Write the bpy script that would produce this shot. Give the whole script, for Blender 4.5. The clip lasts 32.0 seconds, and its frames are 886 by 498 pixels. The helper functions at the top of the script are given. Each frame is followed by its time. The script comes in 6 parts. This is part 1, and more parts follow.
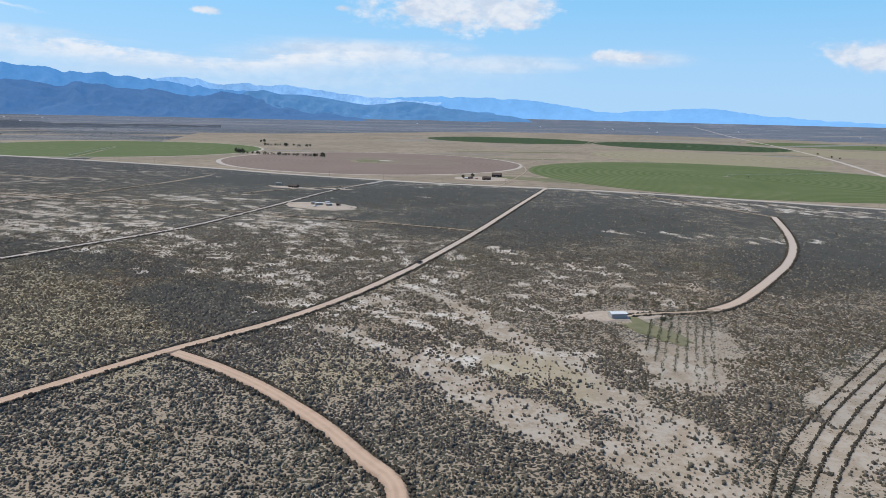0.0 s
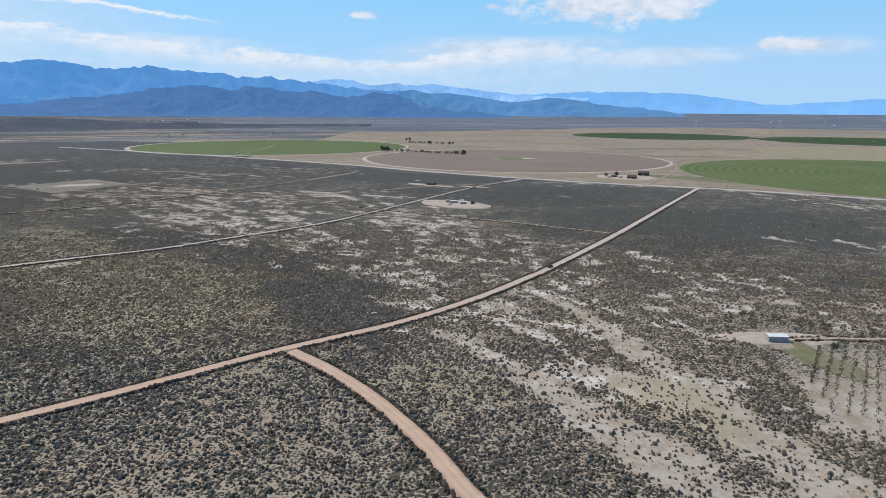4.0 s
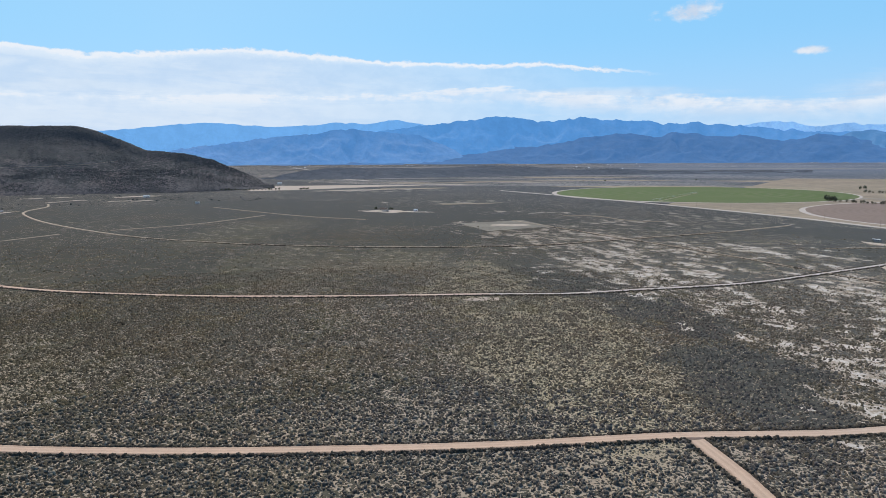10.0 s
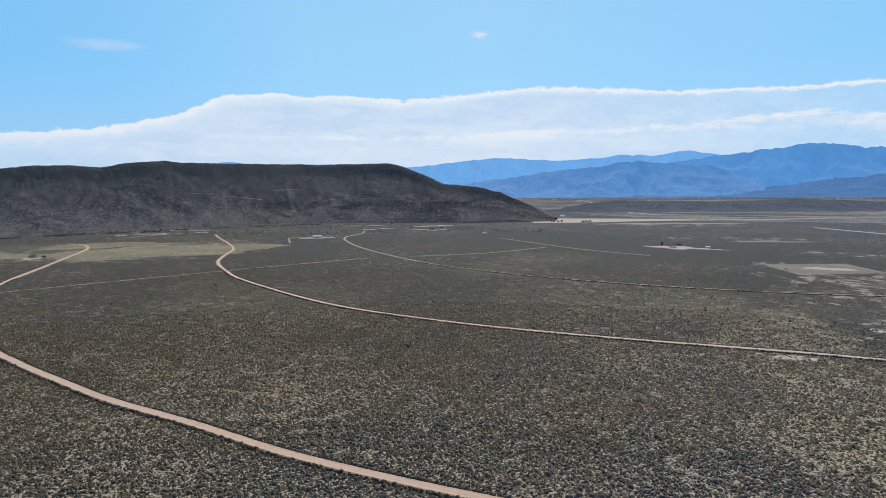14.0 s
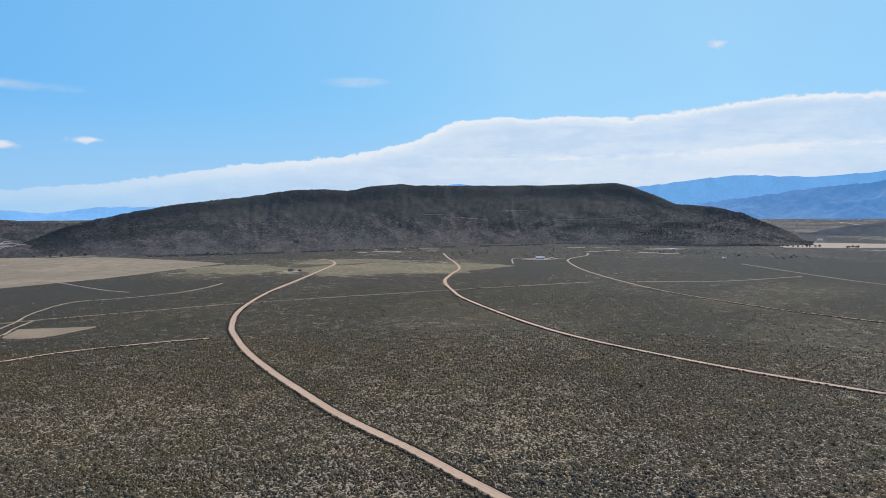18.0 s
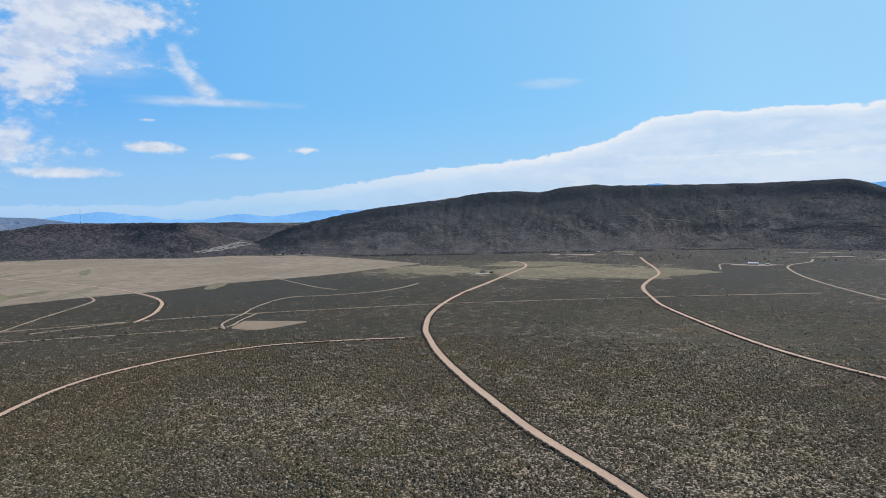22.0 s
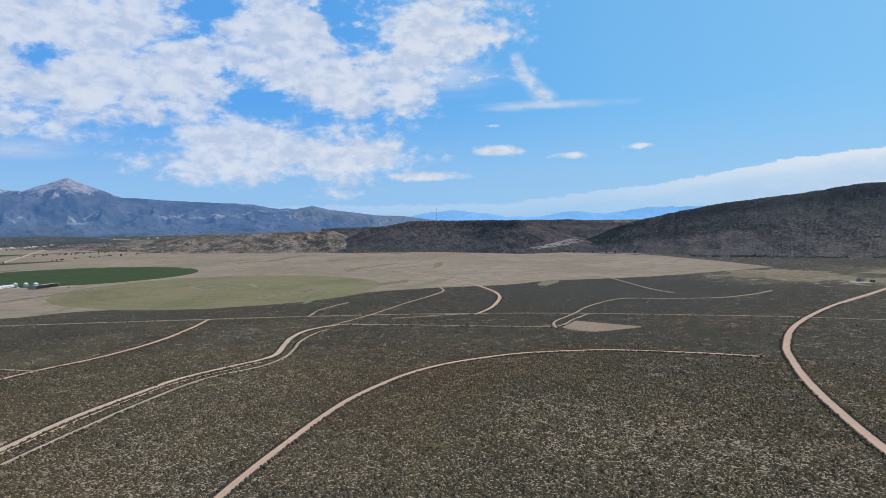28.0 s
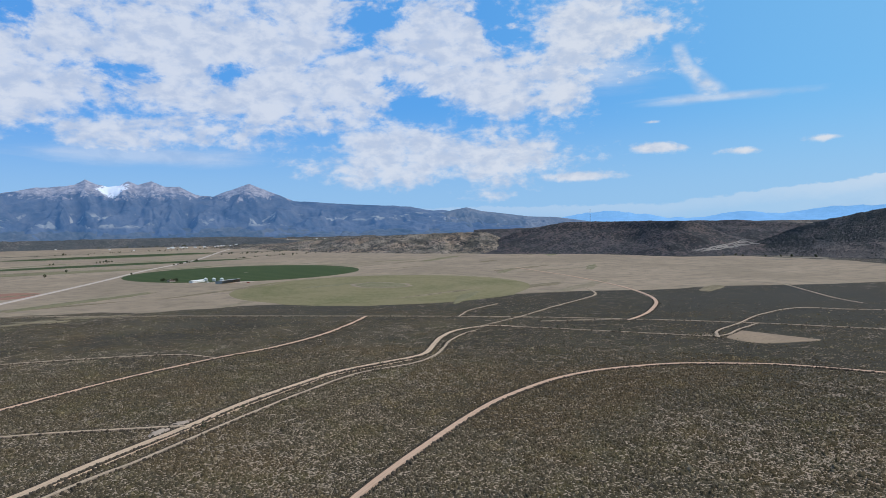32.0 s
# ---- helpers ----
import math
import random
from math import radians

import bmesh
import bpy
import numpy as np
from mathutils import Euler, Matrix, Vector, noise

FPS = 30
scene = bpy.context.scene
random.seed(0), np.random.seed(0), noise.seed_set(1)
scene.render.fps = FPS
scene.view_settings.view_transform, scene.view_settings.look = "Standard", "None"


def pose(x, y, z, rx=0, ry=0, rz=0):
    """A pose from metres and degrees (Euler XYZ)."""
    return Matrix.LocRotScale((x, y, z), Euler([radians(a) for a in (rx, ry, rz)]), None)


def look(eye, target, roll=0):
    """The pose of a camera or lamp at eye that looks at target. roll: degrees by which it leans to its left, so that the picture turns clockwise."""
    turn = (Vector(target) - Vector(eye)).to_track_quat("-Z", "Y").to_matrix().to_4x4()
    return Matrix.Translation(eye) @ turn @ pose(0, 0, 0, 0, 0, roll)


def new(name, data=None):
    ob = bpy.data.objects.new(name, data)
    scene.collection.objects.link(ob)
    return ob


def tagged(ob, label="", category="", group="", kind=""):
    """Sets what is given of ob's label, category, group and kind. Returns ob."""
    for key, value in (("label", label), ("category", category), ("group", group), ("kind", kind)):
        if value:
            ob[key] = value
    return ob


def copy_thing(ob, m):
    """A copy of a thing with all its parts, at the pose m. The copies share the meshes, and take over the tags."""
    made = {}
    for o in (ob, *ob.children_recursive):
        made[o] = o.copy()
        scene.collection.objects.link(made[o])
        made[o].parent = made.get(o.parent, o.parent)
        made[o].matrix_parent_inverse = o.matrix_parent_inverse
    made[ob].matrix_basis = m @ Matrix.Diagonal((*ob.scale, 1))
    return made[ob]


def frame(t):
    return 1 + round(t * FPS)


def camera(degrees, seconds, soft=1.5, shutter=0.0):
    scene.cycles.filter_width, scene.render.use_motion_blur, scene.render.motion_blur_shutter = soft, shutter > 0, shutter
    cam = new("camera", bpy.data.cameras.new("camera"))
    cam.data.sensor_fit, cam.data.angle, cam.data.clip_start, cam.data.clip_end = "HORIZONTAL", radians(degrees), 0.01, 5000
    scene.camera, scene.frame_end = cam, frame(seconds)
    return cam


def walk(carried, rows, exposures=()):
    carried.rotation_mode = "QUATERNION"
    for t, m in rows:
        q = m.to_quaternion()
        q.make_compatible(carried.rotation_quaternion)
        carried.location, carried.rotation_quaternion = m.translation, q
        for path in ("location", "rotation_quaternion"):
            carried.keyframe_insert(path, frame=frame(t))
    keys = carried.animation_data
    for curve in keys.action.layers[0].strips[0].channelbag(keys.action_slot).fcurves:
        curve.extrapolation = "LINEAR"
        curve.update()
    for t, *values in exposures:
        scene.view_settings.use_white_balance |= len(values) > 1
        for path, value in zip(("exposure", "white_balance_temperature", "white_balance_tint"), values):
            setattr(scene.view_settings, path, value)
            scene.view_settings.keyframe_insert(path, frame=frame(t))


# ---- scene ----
cam = camera(69.49, 32.0, soft=0.58)
PATH = [
    (0, (-0.00, 0.00, 100.00), (-0.00, 978.93, -104.17), 1.412),
    (0.5, (2.33, 1.86, 99.72), (-5.18, 980.73, -104.61), 1.383),
    (1, (4.34, 3.95, 99.52), (-12.95, 982.60, -105.31), 1.327),
    (1.5, (5.57, 6.38, 99.57), (-30.95, 984.19, -106.74), 1.210),
    (2, (6.68, 9.02, 99.49), (-59.97, 985.03, -107.79), 1.033),
    (2.5, (7.13, 11.80, 99.54), (-88.87, 985.08, -109.06), 0.872),
    (4.5, (6.48, 23.76, 99.00), (-262.38, 963.64, -111.57), 0.301),
    (5, (5.60, 26.54, 99.12), (-313.07, 951.25, -109.10), 0.214),
    (5.5, (4.34, 29.22, 99.23), (-360.43, 937.27, -106.68), 0.110),
    (6, (3.13, 31.69, 99.19), (-406.56, 921.64, -101.16), 0.064),
    (6.5, (1.83, 33.89, 99.26), (-454.33, 902.54, -94.02), -0.084),
    (7, (0.78, 35.83, 99.55), (-502.27, 879.85, -86.36), -0.136),
    (7.5, (-0.46, 37.74, 99.78), (-549.12, 854.44, -79.06), -0.254),
    (8, (-1.68, 39.92, 99.77), (-593.71, 827.32, -71.96), -0.270),
    (8.5, (-3.12, 42.27, 99.55), (-634.31, 800.11, -65.65), -0.308),
    (9, (-4.87, 44.45, 99.18), (-676.66, 768.27, -58.28), -0.375),
    (9.5, (-6.97, 46.35, 98.88), (-718.33, 733.05, -50.80), -0.454),
    (10, (-9.17, 47.88, 98.67), (-758.25, 694.96, -43.29), -0.466),
    (10.5, (-11.08, 49.10, 98.59), (-795.17, 655.05, -35.66), -0.496),
    (11, (-13.10, 50.35, 98.75), (-829.40, 613.97, -27.69), -0.503),
    (11.5, (-15.33, 51.61, 98.86), (-861.42, 571.24, -19.98), -0.571),
    (12, (-17.64, 52.99, 98.86), (-891.50, 526.29, -12.32), -0.537),
    (12.5, (-20.14, 54.38, 98.67), (-919.54, 478.91, -5.50), -0.543),
    (13, (-22.72, 55.93, 98.60), (-944.87, 430.30, 1.14), -0.600),
    (13.5, (-25.44, 57.37, 98.47), (-966.81, 381.76, 5.84), -0.565),
    (14, (-28.16, 58.50, 98.21), (-985.95, 332.33, 10.70), -0.591),
    (14.5, (-30.97, 59.26, 97.92), (-1001.99, 283.86, 16.24), -0.619),
    (15, (-33.82, 59.94, 97.95), (-1015.23, 235.83, 21.15), -0.681),
    (15.5, (-36.69, 60.38, 97.81), (-1025.55, 190.72, 25.96), -0.678),
    (17.5, (-49.40, 58.29, 99.47), (-1047.32, 28.05, 42.54), -0.573),
    (18, (-52.13, 57.98, 99.48), (-1048.62, -7.35, 47.09), -0.585),
    (18.5, (-54.57, 57.53, 99.37), (-1048.67, -39.51, 50.79), -0.621),
    (19, (-56.91, 57.17, 99.28), (-1047.74, -69.16, 51.38), -0.649),
    (19.5, (-59.43, 56.64, 99.30), (-1046.21, -98.24, 51.52), -0.708),
    (20, (-62.03, 55.96, 99.67), (-1043.06, -131.99, 52.16), -0.711),
    (20.5, (-64.45, 55.08, 99.91), (-1036.59, -174.49, 52.60), -0.740),
    (21, (-66.51, 54.45, 100.03), (-1027.26, -218.96, 53.17), -0.773),
    (21.5, (-68.50, 53.39, 100.09), (-1016.84, -260.44, 53.46), -0.793),
    (22, (-70.74, 52.13, 100.19), (-1004.89, -301.73, 53.77), -0.794),
    (22.5, (-73.20, 51.40, 100.24), (-989.81, -345.69, 53.91), -0.880),
    (23, (-75.75, 50.87, 100.31), (-972.53, -389.19, 54.13), -0.868),
    (23.5, (-78.11, 49.89, 100.38), (-950.75, -436.32, 54.53), -0.912),
    (24, (-80.09, 48.32, 100.46), (-933.70, -470.60, 54.95), -0.923),
    (24.5, (-82.10, 46.55, 100.47), (-913.71, -506.99, 55.52), -0.918),
    (25, (-84.35, 45.04, 100.49), (-889.62, -546.16, 55.51), -0.934),
    (25.5, (-86.71, 43.75, 100.54), (-867.27, -579.71, 55.42), -0.946),
    (27.5, (-92.14, 35.15, 101.20), (-766.46, -701.95, 56.64), -0.917),
    (28, (-93.48, 33.22, 101.27), (-737.68, -730.38, 57.49), -0.874),
    (28.5, (-95.12, 31.55, 101.42), (-707.33, -757.96, 58.21), -0.887),
    (29, (-96.33, 30.41, 101.57), (-678.24, -781.74, 59.14), -0.850),
    (29.5, (-96.71, 29.98, 101.71), (-647.69, -803.52, 60.52), -0.857),
    (30, (-96.88, 30.04, 101.82), (-616.66, -823.30, 61.35), -0.874),
    (30.5, (-97.01, 30.48, 101.90), (-589.68, -838.83, 62.06), -0.898),
    (31, (-97.35, 31.20, 101.91), (-569.11, -849.67, 63.02), -0.907),
    (31.5, (-97.56, 32.07, 101.85), (-551.01, -858.38, 63.47), -0.970),
    (32, (-97.58, 33.14, 101.79), (-543.83, -860.94, 63.40), -0.978),
]
walk(cam, [(t, look(eye, target, roll)) for t, eye, target, roll in PATH], [(0, 0.0), (10, 0.0), (16, -0.05), (24, -0.06), (29, -0.13), (32, -0.15)])

# ---- light and sky ----
SUN_AZ, SUN_EL = 66.0, 50.0          # degrees; azimuth turns from +y towards -x
EYE_HEIGHT = 100.0
CX, CY = -50.0, 30.0                 # middle of the flight


def heading(az, r=1.0):
    a = radians(az)
    return Vector((CX - math.sin(a) * r, CY + math.cos(a) * r, 0.0))


sun_way = Vector((-math.sin(radians(SUN_AZ)) * math.cos(radians(SUN_EL)), math.cos(radians(SUN_AZ)) * math.cos(radians(SUN_EL)), math.sin(radians(SUN_EL))))
sun = new("sun", bpy.data.lights.new("sun", "SUN"))
sun.data.energy, sun.data.angle, sun.data.color = 3.7, radians(0.53), (1.0, 0.92, 0.81)
sun.matrix_world = look((0, 0, 900), Vector((0, 0, 900)) - sun_way)


class Nodes:
    """Short hand for node trees."""

    def __init__(self, tree):
        self.tree = tree
        tree.nodes.clear()

    def put(self, kind):
        return self.tree.nodes.new(kind)

    def link(self, a, b):
        if isinstance(a, (int, float)):
            b.default_value = a
        elif isinstance(a, (tuple, list)):
            b.default_value = a if len(a) == len(b.default_value) else (*a, 1.0)
        else:
            self.tree.links.new(a, b)

    def math(self, op, a, b=0.0, c=None, clamp=False):
        n = self.put("ShaderNodeMath")
        n.operation, n.use_clamp = op, clamp
        self.link(a, n.inputs[0]), self.link(b, n.inputs[1])
        if c is not None:
            self.link(c, n.inputs[2])
        return n.outputs[0]

    def mix(self, f, a, b, blend="MIX"):
        n = self.put("ShaderNodeMix")
        n.data_type, n.blend_type = "RGBA", blend
        self.link(f, n.inputs[0]), self.link(a, n.inputs[6]), self.link(b, n.inputs[7])
        return n.outputs[2]

    def ramp(self, f, lo, hi, a=0.0, b=1.0):
        n = self.put("ShaderNodeMapRange")
        n.interpolation_type = "SMOOTHSTEP"
        for i, v in enumerate((f, lo, hi, a, b)):
            self.link(v, n.inputs[i])
        return n.outputs[0]

    def noise(self, scale, detail=4.0, rough=0.55, vector=None, distort=0.0):
        n = self.put("ShaderNodeTexNoise")
        n.inputs["Scale"].default_value, n.inputs["Detail"].default_value = scale, detail
        n.inputs["Roughness"].default_value, n.inputs["Distortion"].default_value = rough, distort
        if vector is not None:
            self.tree.links.new(vector, n.inputs["Vector"])
        return n.outputs[0]


world = bpy.data.worlds.new("world")
scene.world = world
world.use_nodes = True
w = Nodes(world.node_tree)
sky = w.put("ShaderNodeTexSky")
sky.sky_type, sky.sun_disc = "NISHITA", False
sky.sun_elevation, sky.sun_rotation = radians(SUN_EL), radians(-SUN_AZ)
sky.altitude, sky.air_density, sky.dust_density, sky.ozone_density = 2400, 1.0, 0.6, 2.0
coords = w.put("ShaderNodeTexCoord").outputs["Generated"]
turn = w.put("ShaderNodeVectorRotate")
turn.rotation_type = "Z_AXIS"
turn.inputs["Angle"].default_value = radians(-80)
w.link(coords, turn.inputs["Vector"])
sep = w.put("ShaderNodeSeparateXYZ")
w.link(turn.outputs[0], sep.inputs[0])
AZ = w.math("ADD", w.math("MULTIPLY", w.math("ARCTAN2", w.math("MULTIPLY", sep.outputs[0], -1.0), sep.outputs[1]), 57.2958), 80.0)
EL = w.math("MULTIPLY", w.math("ARCSINE", sep.outputs[2]), 57.2958)
flat = w.put("ShaderNodeCombineXYZ")
w.link(w.math("MULTIPLY", AZ, 0.6), flat.inputs[0]), w.link(EL, flat.inputs[1])
puff = w.noise(0.30, 8.0, 0.60, flat.outputs[0], 0.35)
fine = w.noise(1.5, 5.0, 0.6, flat.outputs[0])
long = w.put("ShaderNodeCombineXYZ")
w.link(w.math("MULTIPLY", AZ, 0.14), long.inputs[0]), w.link(w.math("ADD", EL, w.math("MULTIPLY", AZ, -0.02)), long.inputs[1])
streak = w.noise(0.9, 7.0, 0.62, long.outputs[0], 0.4)


def bend(pts):
    """A broken line over the azimuth: (azimuth, value) in rising order."""
    out = pts[0][1]
    for (a, va), (b, vb) in zip(pts, pts[1:]):
        k = w.put("ShaderNodeMapRange")
        for i, v in enumerate((AZ, a, b, 0.0, vb - va)):
            w.link(v, k.inputs[i])
        out = w.math("ADD", out, k.outputs[0])
    return out


def oval(a, e, wa, we):
    """Distance from the middle of an oval in the sky, 1 on its rim."""
    da = w.math("MULTIPLY", w.math("SUBTRACT", AZ, float(a)), 1.0 / wa)
    de = w.math("MULTIPLY", w.math("SUBTRACT", EL, e), 1.0 / we)
    return w.math("SQRT", w.math("ADD", w.math("MULTIPLY", da, da), w.math("MULTIPLY", de, de)))


def wobble(f, amount):
    return w.math("MULTIPLY", w.math("SUBTRACT", f, 0.5), amount)


# heaped clouds: azimuth, elevation, half width, half height, fullness
HEAPS_SOUTH = [(175, 16, 13, 6.5, 1.25), (168, 12.5, 9, 4.2, 1.2), (187.5, 11.5, 7, 4.5, 1.05), (178, 8, 10, 1.9, 0.9), (162, 12.5, 5, 3.8, 1.15), (165.5, 8.8, 4, 1.5, 0.9), (153, 15.2, 7, 4.0, 1.2),
    (147, 12.2, 6.5, 3.0, 1.15), (153, 6.2, 10.5, 2.8, 1.15), (139.5, 16, 7, 4.2, 1.0), (147.3, 16.8, 1.4, 0.7, 0.75), (172, 25, 18, 5, 0.9), (196, 16, 8, 6, 0.9)]
HEAPS_SMALL = [(142, 4.0, 4.5, 0.6, 0.75), (134.8, 6.2, 2.8, 0.6, 0.8), (128.3, 5.55, 2.4, 0.45, 0.65), (122.6, 6.15, 2.2, 0.45, 0.65), (135.3, 8.3, 1.6, 0.3, 0.5), (70.2, 13.5, 2.0, 0.9, 0.55)]
HEAPS_NORTH = [(-1, 8.9, 8.0, 2.0, 1.0), (-6, 7.6, 3.0, 0.6, 0.7), (-15, 5.1, 3.6, 0.7, 0.65), (-32, 4.9, 3.5, 1.5, 0.8), (20.3, 7.8, 2.2, 0.45, 0.6), (9, 8.6, 1.2, 0.4, 0.55), (29, 11.3, 3.0, 1.0, 0.8)]
GAPS = [(179.3, 11.9, 2.6, 1.3), (171, 12.9, 2.4, 0.8), (188, 16.8, 3.6, 2.2), (159.6, 17.8, 2.6, 1.8), (156.6, 11.0, 2.6, 1.9), (148.8, 18, 1.8, 2.4)]
heap = -1.0
for a, e, wa, we, full in HEAPS_SOUTH + HEAPS_SMALL + HEAPS_NORTH:
    heap = w.math("MAXIMUM", heap, w.math("MINIMUM", w.math("SUBTRACT", full, oval(a, e, wa, we)), 0.5))
for a, e, wa, we in GAPS:
    heap = w.math("SUBTRACT", heap, w.math("MULTIPLY", w.ramp(w.math("ADD", oval(a, e, wa, we), wobble(puff, 2.4)), 1.5, 0.2), 0.5))
heap = w.math("ADD", heap, w.math("ADD", wobble(puff, 2.3), wobble(fine, 1.0)))
cloud = w.math("MULTIPLY", w.ramp(heap, -0.16, 0.42), w.ramp(heap, 0.0, 0.7, 0.78, 0.98))

# the long flat-topped bank over the mesa: a bright upper rim, a second rim lower down, thin cloud between
top = bend([(31, 6.9), (33, 7.1), (42, 8.1), (46, 8.0), (56, 8.6), (61, 9.0), (67, 9.25), (73, 8.5), (78, 8.15), (82, 8.45), (88, 8.75), (92.5, 8.35), (95.8, 6.9), (98, 6.25), (103, 5.45), (110.5, 4.6), (121, 3.1), (134, 1.6)])
below = w.math("ADD", w.math("SUBTRACT", top, EL), w.math("ADD", wobble(puff, 1.1), wobble(fine, 0.8)))
ends = w.math("MULTIPLY", w.ramp(AZ, 30.0, 37.0), w.ramp(AZ, 134.0, 98.0, 0.25, 1.0))
rim = w.math("MULTIPLY", w.ramp(below, 0.0, 0.22), w.ramp(below, bend([(33, 0.45), (45, 0.7), (60, 0.9), (80, 1.1), (94, 1.6), (110, 2.5)]), 0.25))
fill = w.math("MULTIPLY", w.ramp(below, 0.0, 0.25), bend([(36, 0.12), (52, 0.52), (64, 0.72), (92, 0.76), (98, 0.72), (134, 0.4)]))
lower = bend([(-10, 4.2), (4, 5.6), (10, 5.2), (18, 4.5), (27, 4.8), (38, 5.5), (44, 6.2), (51, 5.95), (56, 5.7), (66, 5.45), (75, 5.3), (84, 5.0), (95, 5.4)])
under = w.math("ADD", w.math("SUBTRACT", lower, EL), w.math("ADD", wobble(streak, 1.6), wobble(fine, 0.4)))
second = w.math("MULTIPLY", w.math("MULTIPLY", w.ramp(under, -0.1, 0.35), w.ramp(under, 2.0, 0.6, 0.35, 1.0)), w.math("MULTIPLY", w.ramp(AZ, -12.0, 8.0), w.ramp(AZ, 100.0, 88.0)))
second = w.math("MULTIPLY", second, w.ramp(w.math("ADD", streak, w.math("MULTIPLY", fine, 0.5)), 0.55, 0.85, 0.45, 1.0))
second = w.math("MULTIPLY", second, w.ramp(EL, 0.8, 3.6, 0.55, 1.0))
bank = w.math("MAXIMUM", w.math("MULTIPLY", w.math("MAXIMUM", w.math("MULTIPLY", rim, 0.95), fill), ends), w.math("MULTIPLY", second, 0.9))

# thin veils drawn out along the horizon
veil = 0.0
for a, e, wa, we, full in [(8, 5.1, 11, 1.3, 0.75), (-4, 4.4, 9, 1.0, 0.6), (38, 5.2, 13, 0.7, 0.6), (-16, 4.9, 5, 0.8, 0.55), (101, 11.6, 3.0, 0.5, 0.30), (131, 9.9, 7.0, 0.5, 0.62), (178, 6.0, 10, 1.0, 0.5), (140, 12.5, 6, 1.8, 0.55)]:
    veil = w.math("MAXIMUM", veil, w.math("MULTIPLY", w.ramp(w.math("ADD", oval(a, e, wa, we), wobble(streak, 1.3)), 1.15, 0.2), full))
# a wisp that curls up out of one of them
arm = w.math("MULTIPLY", w.ramp(EL, 9.6, 14.4), 2.9)
curl = w.math("ABSOLUTE", w.math("SUBTRACT", w.math("SUBTRACT", AZ, w.math("ADD", 130.4, arm)), wobble(puff, 1.6)))
wisp = w.math("MULTIPLY", w.math("MULTIPLY", w.ramp(curl, w.ramp(EL, 10.0, 14.0, 1.7, 0.9), 0.1), w.math("MULTIPLY", w.ramp(EL, 9.4, 10.2), w.ramp(EL, 14.6, 13.8))), w.ramp(fine, 0.3, 0.65, 0.35, 0.8))
veil = w.math("MAXIMUM", veil, wisp)

shade = w.ramp(w.noise(0.75, 5.0, 0.6, flat.outputs[0], 0.2), 0.36, 0.62)
white = w.mix(shade, (0.62, 0.69, 0.82), (0.82, 0.85, 0.91))
body = w.mix(w.ramp(w.math("ADD", w.math("MULTIPLY", streak, 0.6), w.math("MULTIPLY", puff, 0.4)), 0.44, 0.60), (0.62, 0.725, 0.90), (0.78, 0.83, 0.92))
white = w.mix(w.math("MULTIPLY", fill, ends), white, body)
white = w.mix(w.math("MULTIPLY", w.math("MAXIMUM", rim, w.math("MULTIPLY", second, 0.8)), 0.85), white, (0.92, 0.93, 0.96))
white = w.mix(w.ramp(AZ, 125.0, 160.0), white, w.mix(1.0, white, (0.92, 0.955, 1.02), "MULTIPLY"))
cover = w.math("MAXIMUM", w.math("MAXIMUM", cloud, bank), veil)
tinted = w.mix(1.0, sky.outputs[0], (0.090, 0.142, 0.160), "MULTIPLY")
# the air is milky towards the sun and deep blue away from it
milk = w.put("ShaderNodeCombineColor")
for k, row in enumerate(([(-30, .26), (40, .30), (70, .37), (86, .345), (100, .26), (125, .19), (150, .11), (190, .10)],
                         [(-30, .60), (40, .63), (70, .675), (86, .665), (100, .595), (125, .525), (150, .405), (190, .37)],
                         [(-30, .95), (70, .95), (125, .94), (150, .93), (190, .92)])):
    w.link(bend(row), milk.inputs[k])
clear = w.mix(w.ramp(EL, 45.0, 16.0, 0.0, 0.85), tinted, milk.outputs[0])
low = w.mix(w.ramp(AZ, 70.0, 110.0), (0.46, 0.67, 0.94), (0.38, 0.62, 0.90))
clear = w.mix(w.ramp(EL, 11.0, 1.5, 0.0, 0.72), clear, low)
sheet = w.mix(w.math("MULTIPLY", cover, w.ramp(EL, 55.0, 30.0, 0.35, 0.92)), clear, white)
back = w.put("ShaderNodeBackground")
w.link(sheet, back.inputs[0])
back.inputs[1].default_value = 1.0
w.link(back.outputs[0], w.put("ShaderNodeOutputWorld").inputs[0])


# ---- materials ----
def material(name, rough=0.9):
    m = bpy.data.materials.new(name)
    m.use_nodes = True
    n = Nodes(m.node_tree)
    n.bsdf = n.put("ShaderNodeBsdfPrincipled")
    n.bsdf.inputs["Roughness"].default_value = rough
    n.bsdf.inputs["Specular IOR Level"].default_value = 0.15
    n.link(n.bsdf.outputs[0], n.put("ShaderNodeOutputMaterial").inputs[0])
    n.place = n.put("ShaderNodeNewGeometry").outputs["Position"]
    return m, n


def bump(n, height, strength, distance):
    b = n.put("ShaderNodeBump")
    b.inputs["Strength"].default_value, b.inputs["Distance"].default_value = strength, distance
    n.link(height, b.inputs["Height"])
    n.link(b.outputs[0], n.bsdf.inputs["Normal"])


